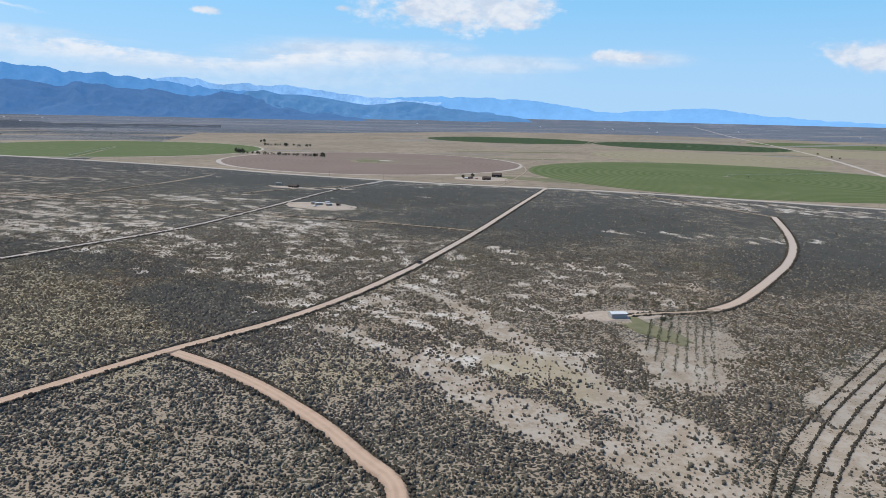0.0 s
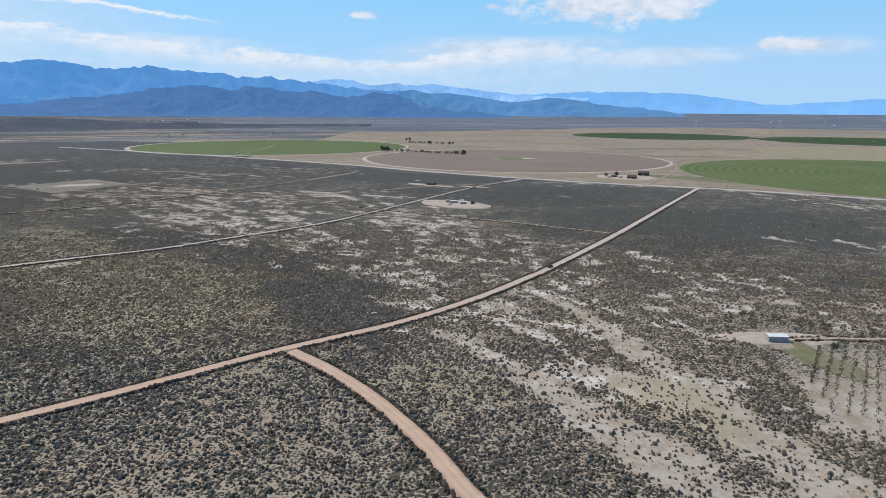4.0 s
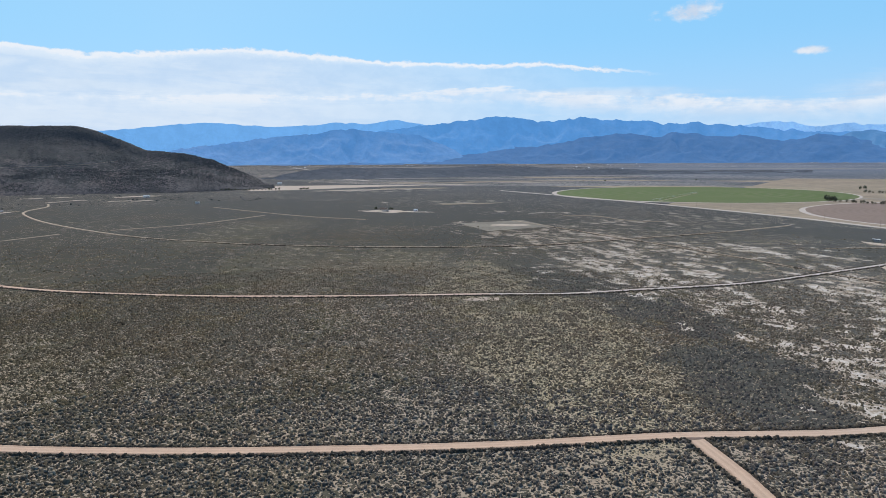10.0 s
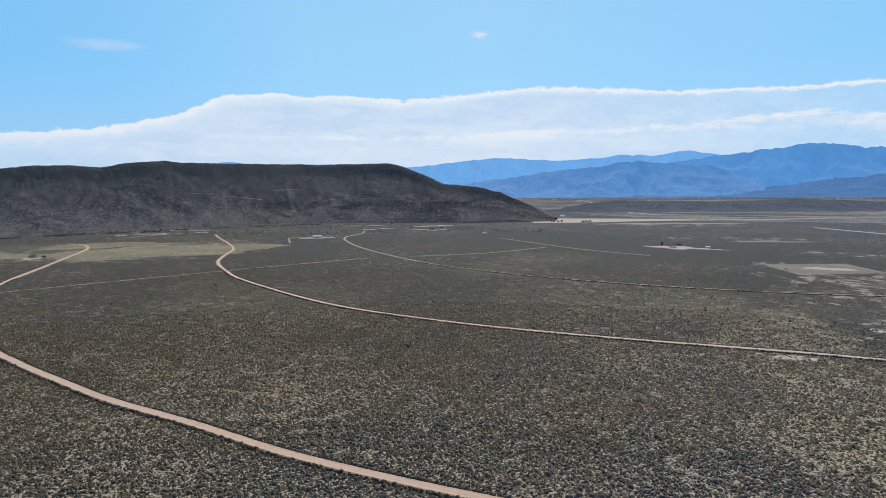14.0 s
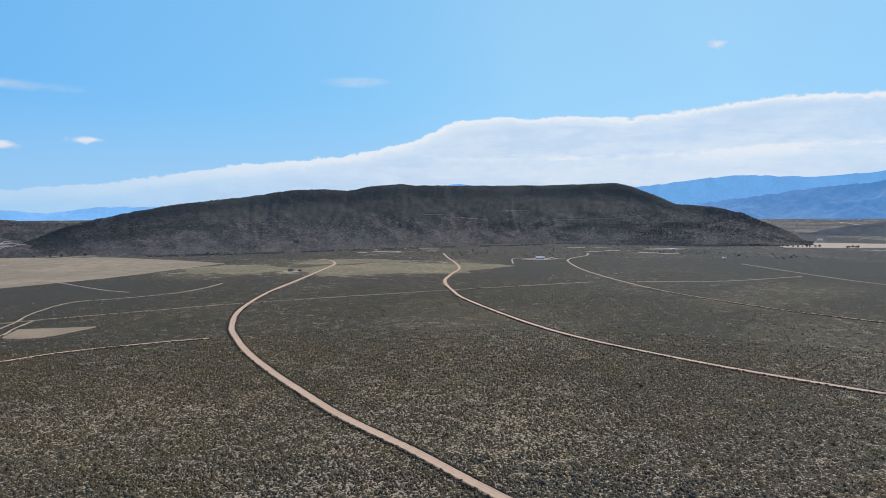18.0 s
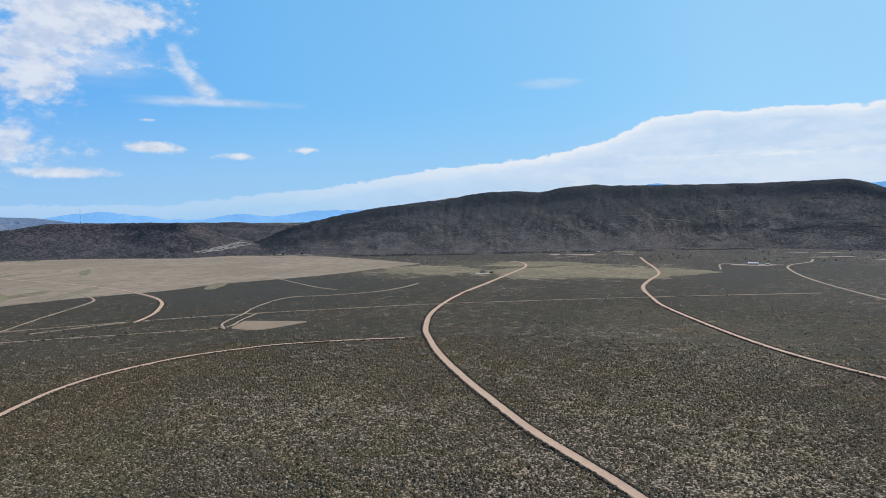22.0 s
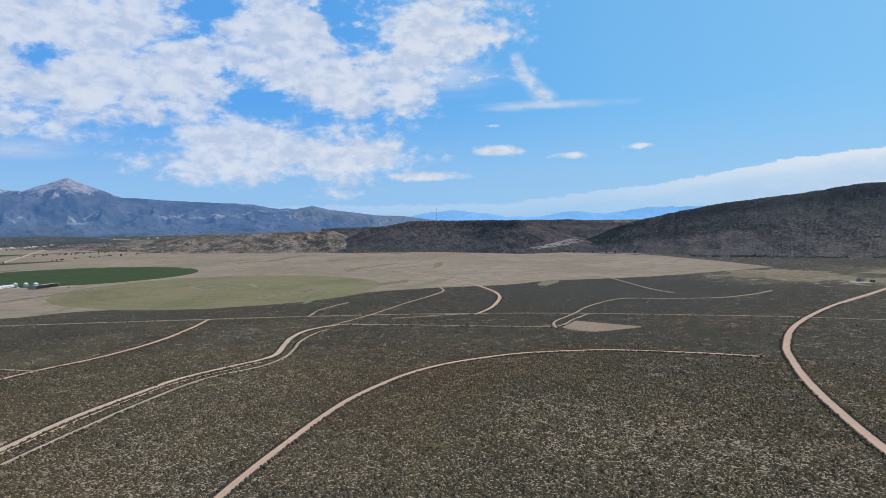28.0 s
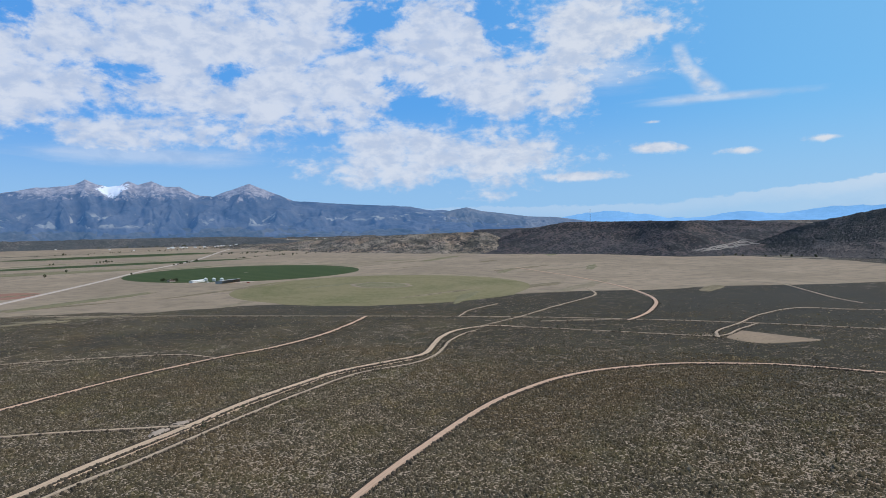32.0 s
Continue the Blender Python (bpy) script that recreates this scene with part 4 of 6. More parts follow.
blot("crop_circle", -155, 1392, 322, 322, 0, tilled, "round tilled field of bare brown soil", 0.14, 0.01)
blot("pond_edge", -120, 1420, 150, 90, -30, stain_mat, "damp brown stain in a tilled field", 0.22, 0.4)
blot("pond_edge", -158, 1396, 58, 50, -30, pasture_dark, "dark damp rim of a dry pond", 0.30, 0.4)
blot("pond_edge", -156, 1396, 46, 38, -30, olive_mat, "green grass in a dry pond", 0.36, 0.4)
blot("pond_edge", -130, 1408, 18, 12, -30, highway_mat, "pale dry bed of a pond", 0.42, 0.5)
blot("crop_circle", 533, 1212, 380, 380, 0, green, "round irrigated field with mown green rings", 0.12, 0.01)
blot("crop_circle", 290, 2920, 380, 380, 0, dark_green, "round irrigated field of dense green crop", 0.2, 0.01)
blot("crop_circle", 1010, 2680, 395, 395, 0, dark_green, "round irrigated field of dense green crop", 0.2, 0.01)
blot("crop_circle", 745, 1850, 330, 330, 0, stubble, "round field of pale ringed stubble", 0.1, 0.02)
blot("crop_circle", 1500, 2250, 330, 330, 0, stubble, "round field of pale ringed stubble", 0.1, 0.02)
blot("crop_circle", 1900, 3100, 420, 420, 0, green, "round irrigated field with mown green rings", 0.1, 0.02)
blot("crop_circle", -345, -1470, 262, 262, 0, dark_green, "round irrigated field of dense green crop", 0.14, 0.01)
blot("crop_circle", -480, -960, 248, 248, 0, olive, "round field of thin olive grass", 0.12, 0.02)
blot("crop_circle", 80, -1170, 60, 60, 0, redsoil, "round tilled field of red soil", 0.12, 0.02)
blot("grass_ring", -489, -994, 46, 62, 20, pasture_mat, "oval of trampled pale grass in an olive field", 0.16, 0.25)
blot("grass_ring", -489, -994, 38, 53, 20, olive_mat, "olive grass inside a trampled oval", 0.19, 0.25)
for k in range(44):
    g = random.Random(500 + k)
    q = heading(g.uniform(138, 186), g.uniform(900, 2300))
    blot("grass_streak", q.x, q.y, g.uniform(40, 150), g.uniform(5, 20), g.uniform(5, 50), (olive_mat, pasture_dark, gritgrass_mat)[k % 3], "streak of darker growth in the dry pasture", 0.03 + 0.004 * k, 0.6)
for k in range(34):
    g = random.Random(560 + k)
    q = heading(g.uniform(-34, 16), g.uniform(1350, 3200))
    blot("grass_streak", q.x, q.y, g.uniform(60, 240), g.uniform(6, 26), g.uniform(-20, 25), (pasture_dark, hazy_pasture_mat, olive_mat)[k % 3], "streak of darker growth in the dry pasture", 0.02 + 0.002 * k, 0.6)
blot("crop_strip", -60, -2050, 420, 60, 12, dark_green, "long strip of dark green crop", 0.2, 0.05)
blot("crop_strip", 120, -1750, 330, 50, 8, olive_mat, "long strip of olive pasture", 0.16, 0.08)
blot("crop_strip", -80, -2700, 380, 120, 12, dark_green, "long strip of dark green crop", 0.2, 0.05)
creek_mat = earth("creek_brush", (0.060, 0.062, 0.048), (0.085, 0.083, 0.062), (0.14, 0.125, 0.095), scale=0.02)
for k in range(16):
    g = random.Random(300 + k)
    q = heading(g.uniform(158, 190), 2600 * 1.085 ** k)
    blot("brush_strip", q.x, q.y, (260 + 50 * k) * g.uniform(0.7, 1.5), (16 + 5 * k) * g.uniform(0.6, 1.6), g.uniform(4, 18), creek_mat if k % 3 else olive_mat, "long strip of dark brush along a creek", 0.12 + 0.01 * k, 0.3)
for k in range(30):
    g = random.Random(340 + k)
    k = k % 10
    q = heading(g.uniform(-42, 62), 2750 * 1.11 ** k)
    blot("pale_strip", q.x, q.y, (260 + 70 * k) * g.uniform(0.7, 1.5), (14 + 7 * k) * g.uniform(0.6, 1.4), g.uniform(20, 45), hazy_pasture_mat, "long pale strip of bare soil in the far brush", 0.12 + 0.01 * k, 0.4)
blot("pasture_meadow", 250, 1030, 190, 40, -22, olive_mat, "grey-green meadow beside the county road", 0.06, 0.1)
blot("bare_yard", -136, 695, 42, 26, -25, pad_mat, "scraped yard of bare pale soil", 0.02, 0.2)
blot("bare_yard", 62, 1052, 44, 34, 0, pad_mat, "scraped yard of bare pale soil", 0.16, 0.25)
blot("bare_yard", -970, 750, 40, 24, 30, pad_mat, "scraped yard of bare pale soil", 0.02, 0.7)
blot("bare_yard", -1000, 728, 24, 9, 24, pad_mat, "scraped yard of bare pale soil", 0.03, 0.8)
blot("bare_yard", -925, 778, 26, 8, 38, pad_mat, "scraped yard of bare pale soil", 0.04, 0.8)
blot("bare_yard", -1497, 185, 26, 40, 0, pad_mat, "scraped yard of bare pale soil", 0.02, 0.3)
patch("bare_yard", [(-560, -350), (-559, -332), (-562, -316), (-587, -307), (-613, -300)], [(-602, -366), (-606, -350), (-609, -335), (-613, -318), (-618, -302)], cleared_mat, "cleared patch of dry yellow grass", 0.05, 10, 0.5)
blot("bare_yard", 92, 320, 24, 9, 10, pad_mat, "trampled yard of bare soil round a shed", -0.02, 0.25)
blot("grass_patch", 104, 297, 9, 20, 20, olive_mat, "patch of green grass between orchard rows", 0.02, 0.5)
blot("bare_yard", -1195, -296, 22, 14, 0, pad_mat, "scraped yard of bare pale soil", 0.02, 0.3)
g = random.Random(77)
for k in range(11):
    blot("bare_scar", -1960 + 230 * g.uniform(-1, 1), -190 + 110 * g.uniform(-1, 1), g.uniform(8, 22), g.uniform(10, 34), g.uniform(-30, 30), pad_mat, "ragged pale scar of bare soil at the hill foot", 0.05 + 0.01 * k, 0.8)
for x, y in ((-1775, 350), (-1805, 400), (-1700, 470), (-1668, 515), (-1985, 400), (-1985, 340)):
    blot("bare_scar", x, y, 9, 26, g.uniform(-25, 25), pad_mat, "ragged pale scar of bare soil at the hill foot", 0.05, 0.8)
blot("bare_yard", -205, 862, 40, 9, -20, pad_mat, "scraped yard of bare pale soil", 0.02, 0.3)
blot("bare_yard", -1870, 560, 20, 60, 0, pad_mat, "scraped yard of bare pale soil", 0.02, 0.4)
patch("bare_yard", [(-723, 696), (-705, 740), (-688, 798)], [(-616, 652), (-604, 703), (-594, 758)], parcel_mat, "cleared parcel of pale dry grass", 0.03, 12, 0.25)
blot("bare_yard", -650, 728, 30, 14, 40, pad_mat, "scraped yard of bare pale soil", 0.06, 0.6)
blot("bare_yard", -145, 860, 22, 6, -15, pad_mat, "scraped yard of bare pale soil", 0.02, 0.3)
for k, (x, y, a, b) in enumerate(((-8, -806, 34, 12), (-48, -822, 30, 9), (-80, -815, 22, 8), (24, -795, 20, 8))):
    blot("rubble_strip", x, y, a, b, -25 + 8 * k, gritgrass_mat, "ragged strip of pale stony soil along the pasture edge", 0.05 + 0.01 * k, 0.8)
blot("bare_yard", -255, -1240, 70, 22, -35, pad_mat, "scraped yard of bare pale soil", 0.05, 0.2)
blot("bare_yard", -118, -318, 16, 7, 40, pad_mat, "trampled bare soil at the road fork", 0.05, 0.2)
blot("bare_yard", -324, 356, 12, 6, 50, pad_mat, "trampled bare soil beside the road", 0.02, 0.3)
blot("grass_flat", -1260, -120, 130, 210, 8, gritgrass_mat, "open flat of yellow bunch grass", 0.03, 0.35)
blot("grass_flat", -1250, -420, 110, 100, 20, gritgrass_mat, "open flat of yellow bunch grass", 0.04, 0.4)
blot("grass_flat", -1440, -250, 70, 130, 5, gritgrass_mat, "open flat of yellow bunch grass", 0.05, 0.45)
for k, (x, y) in enumerate(((-1560, -1010), (-1610, -1060), (-1660, -1030), (-1700, -1100), (-1640, -960), (-1720, -1010))):
    blot("dry_wash", x, y, 10 + 3 * (k % 3), 34 + 8 * (k % 2), 60 + 9 * k, parcel_mat, "ragged pale wash below the mesa gap", 0.05, 0.8)
blot("dry_wash", -1830, -1330, 26, 150, 45, pad_mat, "pale dry wash at the mouth of the gap", 0.3, 0.5)
blot("bare_yard", -880, -640, 50, 14, 30, gritgrass_mat, "cleared patch of dry yellow grass", 0.02, 0.3)


# ---- hills ----
def table(rows, az):
    keys = sorted(rows)
    return np.interp(az, keys, [rows[k] for k in keys])


def smooth(v, k):
    pad = np.pad(v, k, mode="edge")
    return np.convolve(pad, np.ones(2 * k + 1) / (2 * k + 1), mode="valid")


HILLS = {}


def mesa(name, foot, rim, width, mat, label, az0, az1, step=0.12, bench=None, back=700.0, gully=0.11):
    """A table hill: a foot line, a rim as seen above the horizon, a scree slope with gullies between and a flat top behind."""
    az = np.arange(az0, az1, step)
    f, el = smooth(table(foot, az), 8), smooth(table(rim, az), 2)
    wd = table(width, az)
    crest = f + wd
    z = EYE_HEIGHT + crest * np.tan(np.radians(el))
    z = z + (fbm(az * 1.5, az * 0 + 5, 3) - 0.5) * 4
    s = np.concatenate([np.linspace(-0.06, 1.0, 64), 1.0 + np.linspace(0.02, 1.0, 14) * back / 400])
    S, A = np.meshgrid(s, az, indexing="ij")
    R = np.where(S <= 1, f + S * wd, crest + (S - 1) * 400)
    u = np.clip(S, 0, 1)
    prof = 0.34 * u + 0.54 * u ** 1.35 + 0.12 / (1 + np.exp(-(u - 0.92) * 40))
    prof = prof / (0.88 + 0.12 / (1 + math.exp(-0.08 * 40)))
    ax, ay = A * 0.30, S * 1.3
    ax, ay = ax + 0.9 * fbm(ax + 9, ay, 3), ay + 0.9 * fbm(ax, ay + 40, 3)
    ridges = 1 - np.abs(2 * fbm(ax, ay + 3, 4) - 1) * 2
    base = bowl(R)
    H = np.maximum(z - base, 1.0)
    out = base + H * prof + H * gully * np.sin(np.pi * np.clip(u, 0, 1)) * (ridges - 0.55)
    X, Y = np.sin(np.radians(A)) * R, np.cos(np.radians(A)) * R
    out = out + ((fbm(X / 60, Y / 60, 3) - 0.5) * 9 + (fbm(X / 24 + 9, Y / 24, 2) - 0.5) * 3) * np.clip(u * 3, 0, 1) * np.clip(3.2 - 3 * u, 0.2, 1)
    out = np.where(S > 1, z - (S - 1) * 400 * 0.02 + (fbm(A * 9, R / 30, 3) - 0.5) * 5, out)
    if bench:
        zb = table(bench, A[0])[None] * np.ones_like(A)
        rise = np.clip((R - f) / 170, 0, 1)
        out = np.maximum(out, np.where(S <= 1, zb * (rise ** 0.8) * (1 - 0.25 * np.clip((R - f - 240) / 200, 0, 1)) + (fbm(A * 7, R / 40, 4) - 0.5) * 7 * rise, -50))
    out = np.where(S < 0, np.minimum(out, base - 4), out)
    a = np.radians(A)
    v = np.stack([CX - np.sin(a) * R, CY + np.cos(a) * R, out], -1)
    ob = mesh_object(name, v, grid_faces(len(s), len(az)), mat, True)
    HILLS[name] = (v, S)
    return tagged(ob, label, "hill", kind="structure")


mesa_mat = slope_material("basalt_slope", (0.138, 0.122, 0.118), (0.102, 0.100, 0.098), (0.225, 0.196, 0.178), 0.5, 0.009, zones=((0.155, 0.134, 0.126), (0.072, 0.074, 0.073)))
low_mat = slope_material("scrub_slope", (0.112, 0.095, 0.096), (0.084, 0.077, 0.080), (0.165, 0.135, 0.128), 0.5, 0.010)
badland_mat = slope_material("badland_slope", (0.34, 0.285, 0.225), (0.14, 0.122, 0.095), (0.44, 0.38, 0.31), 0.32, 0.012)
mesa("mesa_large", {62: 2250, 66: 2120, 71: 2040, 81: 2150, 86: 2190, 93: 2050, 100.7: 1940, 113: 1850, 121: 1950, 126: 2100, 130: 2150},
     {62: -3.1, 63.2: -2.6, 64.5: -1.7, 65.9: -1.05, 68: -0.1, 70.4: 0.52, 73.1: 0.72, 75: 1.6, 76.6: 2.25, 78: 2.62, 82: 2.56, 86.4: 2.55, 95.5: 2.68, 97: 2.82, 99.6: 2.6, 101.5: 2.25, 103.5: 2.4, 106.3: 2.33, 109: 1.9, 112.2: 1.52, 116: 1.05, 119.5: 0.42, 123.3: -0.45, 126: -1.6, 128.5: -2.5},
     {63: 150, 66: 240, 72: 420, 78: 560, 86: 560, 93: 470, 104: 420, 113: 420, 122: 300, 130: 150}, mesa_mat, "long dark flat-topped mesa with wooded rocky slopes", 63.0, 129, gully=0.05,
     bench={62: 0, 64: 8, 65.5: 36, 68: 62, 72: 66, 78: 60, 83: 52, 86: 46, 89: 8, 130: 0})
mesa("mesa_small", {122: 2080, 127: 2037, 132: 1930, 137: 2096, 146.5: 2150, 150: 2200}, {122: -2.4, 126: -2.0, 128.5: -1.3, 130: -0.5, 131.5: -0.02, 134: 0.04, 141.8: 0.06, 143: -0.15, 145: -0.5, 147: -1.1, 150: -2.6},
     {122: 160, 130: 260, 140: 300, 150: 320}, low_mat, "low dark mesa with a thin caprock rim", 123.5, 150, back=500)
mesa("badland_hills", {144: 2180, 150: 2220, 154: 2260, 161.7: 2476, 168: 2900, 174: 3200}, {144: -2.7, 145.5: -2.3, 148.5: -0.75, 150: -0.68, 156: -0.82, 160: -1.0, 163: -1.15, 167: -1.35, 171: -1.4, 174: -1.55}, {144: 260, 150: 330, 174: 350}, badland_mat,
     "low eroded hills dotted with dark junipers", 145.5, 173, back=800, gully=0.34)
# slopes far off: blue distance haze put into rock, scrub and tree tones
hazy_mat = slope_material("hazed_wooded_slope", (0.100, 0.112, 0.135), (0.080, 0.094, 0.118), (0.17, 0.168, 0.175), 0.6, 0.010, (0.068, 0.080, 0.098))
far_badland_mat = slope_material("hazed_badland_slope", (0.150, 0.145, 0.148), (0.095, 0.102, 0.112), (0.25, 0.225, 0.21), 0.8, 0.010, (0.075, 0.085, 0.09))
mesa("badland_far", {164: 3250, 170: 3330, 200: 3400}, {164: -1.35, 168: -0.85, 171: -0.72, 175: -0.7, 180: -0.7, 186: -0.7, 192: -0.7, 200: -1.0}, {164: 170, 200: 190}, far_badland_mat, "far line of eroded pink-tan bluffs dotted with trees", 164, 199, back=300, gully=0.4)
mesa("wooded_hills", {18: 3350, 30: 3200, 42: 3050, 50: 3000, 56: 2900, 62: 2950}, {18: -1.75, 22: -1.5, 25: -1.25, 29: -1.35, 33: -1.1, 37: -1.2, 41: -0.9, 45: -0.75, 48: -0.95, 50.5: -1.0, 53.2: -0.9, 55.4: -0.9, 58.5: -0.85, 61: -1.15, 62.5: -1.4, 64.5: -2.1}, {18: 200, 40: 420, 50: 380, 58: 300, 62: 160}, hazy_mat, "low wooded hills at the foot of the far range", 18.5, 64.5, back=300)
mesa("mesa_behind", {110: 2650, 122: 2600, 134: 2650, 150: 2800}, {110: -0.7, 118: -0.5, 123: -0.34, 126: -0.2, 128: 0.0, 133: 0.0, 136: -0.25, 140: -0.3, 150: -0.5}, {110: 350, 150: 380}, low_mat, "low wooded ridge behind the gap", 112, 150, back=600)


def far_range(name, rim, r, depth, mat, label, az0, az1, rough=0.10, step=0.1, rows=26, relief=0.2, grain=220, soften=2):
    """A mountain range: a crest as seen above the horizon, spurs and valleys running down to the plain."""
    az = np.arange(az0, az1, step)
    el = (smooth(table(rim, az), soften) if soften else table(rim, az)) + (fbm(az * 1.1, az * 0 + 1.5, 5) - 0.5) * rough * 3
    z = EYE_HEIGHT + r * np.tan(np.radians(el))
    s = np.linspace(0, 1, rows)
    S, A = np.meshgrid(s, az, indexing="ij")
    R = r - depth + depth * S
    base = bowl(R) - 2
    k = math.radians(1) * r / grain
    ax, ay = A * k, S * depth / grain
    ax, ay = ax + 1.3 * fbm(ax * 0.5, ay * 0.5 + 30, 3), ay + 1.3 * fbm(ax * 0.5 + 50, ay * 0.5, 3)
    spur = 1 - np.abs(2 * fbm(ax, ay + 8, 5) - 1) * 2
    H = np.maximum(z - base, 0)
    out = base + H * (0.25 * S + 0.75 * S ** 1.7) + H * relief * np.sin(np.pi * S) * (spur - 0.55)
    out = np.minimum(out, base + (z - base) * (0.15 + 0.9 * S))
    out[-1] = z
    a = np.radians(A)
    v = np.stack([CX - np.sin(a) * R, CY + np.cos(a) * R, np.maximum(out, bowl(R) - 3)], -1)
    return tagged(mesh_object(name, v, grid_faces(rows, len(az)), mat, True), label, "mountains", kind="structure")


# haze-tinted backdrops, paler and bluer the farther the range stands
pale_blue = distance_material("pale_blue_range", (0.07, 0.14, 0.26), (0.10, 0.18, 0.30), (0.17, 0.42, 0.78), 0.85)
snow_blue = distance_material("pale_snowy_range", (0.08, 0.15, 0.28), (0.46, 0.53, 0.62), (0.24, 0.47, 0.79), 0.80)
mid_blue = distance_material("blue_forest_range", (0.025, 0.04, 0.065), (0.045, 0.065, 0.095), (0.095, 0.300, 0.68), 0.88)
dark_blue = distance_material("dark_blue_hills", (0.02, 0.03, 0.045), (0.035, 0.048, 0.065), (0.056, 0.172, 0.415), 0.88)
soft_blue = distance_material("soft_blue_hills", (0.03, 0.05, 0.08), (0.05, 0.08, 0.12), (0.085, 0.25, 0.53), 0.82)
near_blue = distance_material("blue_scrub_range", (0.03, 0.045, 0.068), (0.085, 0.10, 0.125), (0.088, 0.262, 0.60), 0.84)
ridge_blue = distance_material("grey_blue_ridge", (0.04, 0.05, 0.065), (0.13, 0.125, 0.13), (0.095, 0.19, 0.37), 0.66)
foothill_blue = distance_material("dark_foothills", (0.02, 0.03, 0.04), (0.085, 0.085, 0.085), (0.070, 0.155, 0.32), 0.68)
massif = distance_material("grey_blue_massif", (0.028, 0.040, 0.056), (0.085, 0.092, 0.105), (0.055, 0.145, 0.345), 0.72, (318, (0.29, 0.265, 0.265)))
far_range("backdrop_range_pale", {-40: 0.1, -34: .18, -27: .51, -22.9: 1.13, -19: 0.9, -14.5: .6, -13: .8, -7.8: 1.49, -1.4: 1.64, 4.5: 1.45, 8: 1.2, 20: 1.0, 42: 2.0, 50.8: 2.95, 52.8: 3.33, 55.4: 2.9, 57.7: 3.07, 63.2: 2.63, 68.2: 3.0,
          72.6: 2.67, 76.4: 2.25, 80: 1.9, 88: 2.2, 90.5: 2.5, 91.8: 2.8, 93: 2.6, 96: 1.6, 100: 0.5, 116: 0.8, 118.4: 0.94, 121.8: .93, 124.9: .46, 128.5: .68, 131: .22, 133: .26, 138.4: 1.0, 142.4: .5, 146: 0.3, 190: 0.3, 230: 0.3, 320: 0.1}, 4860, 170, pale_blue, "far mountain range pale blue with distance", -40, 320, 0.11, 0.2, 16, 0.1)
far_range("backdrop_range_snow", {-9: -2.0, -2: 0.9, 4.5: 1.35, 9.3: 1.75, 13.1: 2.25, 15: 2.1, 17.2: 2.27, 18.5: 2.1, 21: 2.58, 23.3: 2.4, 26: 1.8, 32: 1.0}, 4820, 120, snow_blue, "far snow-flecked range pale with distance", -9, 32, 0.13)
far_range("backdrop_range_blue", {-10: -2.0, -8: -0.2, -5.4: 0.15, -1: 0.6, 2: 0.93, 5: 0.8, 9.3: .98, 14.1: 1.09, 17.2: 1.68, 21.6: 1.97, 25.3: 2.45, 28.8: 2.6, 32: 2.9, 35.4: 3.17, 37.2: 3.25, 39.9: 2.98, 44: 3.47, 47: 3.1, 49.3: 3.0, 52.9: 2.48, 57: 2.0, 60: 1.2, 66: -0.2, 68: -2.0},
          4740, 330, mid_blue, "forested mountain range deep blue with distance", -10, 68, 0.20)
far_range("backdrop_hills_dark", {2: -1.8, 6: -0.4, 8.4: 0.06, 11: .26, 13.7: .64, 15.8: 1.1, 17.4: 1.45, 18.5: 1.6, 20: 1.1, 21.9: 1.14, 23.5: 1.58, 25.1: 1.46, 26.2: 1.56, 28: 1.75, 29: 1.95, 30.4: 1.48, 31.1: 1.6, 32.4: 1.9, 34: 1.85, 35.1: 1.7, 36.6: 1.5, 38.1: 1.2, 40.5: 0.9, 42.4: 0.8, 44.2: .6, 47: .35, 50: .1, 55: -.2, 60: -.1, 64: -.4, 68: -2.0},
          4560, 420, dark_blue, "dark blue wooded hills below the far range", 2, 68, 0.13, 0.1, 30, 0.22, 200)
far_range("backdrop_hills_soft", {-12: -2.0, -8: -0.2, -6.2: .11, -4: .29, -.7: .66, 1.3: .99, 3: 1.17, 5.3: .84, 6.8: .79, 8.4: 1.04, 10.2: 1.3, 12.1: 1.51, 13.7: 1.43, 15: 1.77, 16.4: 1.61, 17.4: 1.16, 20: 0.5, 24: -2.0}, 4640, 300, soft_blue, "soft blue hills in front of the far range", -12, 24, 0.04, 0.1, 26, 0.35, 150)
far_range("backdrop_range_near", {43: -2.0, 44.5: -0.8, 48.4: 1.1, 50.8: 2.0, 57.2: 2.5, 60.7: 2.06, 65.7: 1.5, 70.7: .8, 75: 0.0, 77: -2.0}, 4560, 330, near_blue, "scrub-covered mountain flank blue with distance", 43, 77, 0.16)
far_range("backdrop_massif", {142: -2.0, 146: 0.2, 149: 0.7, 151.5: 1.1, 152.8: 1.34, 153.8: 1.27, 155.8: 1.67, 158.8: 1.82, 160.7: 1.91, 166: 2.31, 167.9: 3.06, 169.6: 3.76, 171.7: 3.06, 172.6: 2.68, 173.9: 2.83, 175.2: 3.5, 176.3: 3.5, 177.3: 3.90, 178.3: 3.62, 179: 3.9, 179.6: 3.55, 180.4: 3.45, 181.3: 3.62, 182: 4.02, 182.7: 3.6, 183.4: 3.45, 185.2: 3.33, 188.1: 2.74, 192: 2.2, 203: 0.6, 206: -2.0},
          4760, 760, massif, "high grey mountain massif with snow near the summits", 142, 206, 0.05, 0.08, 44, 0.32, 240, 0)
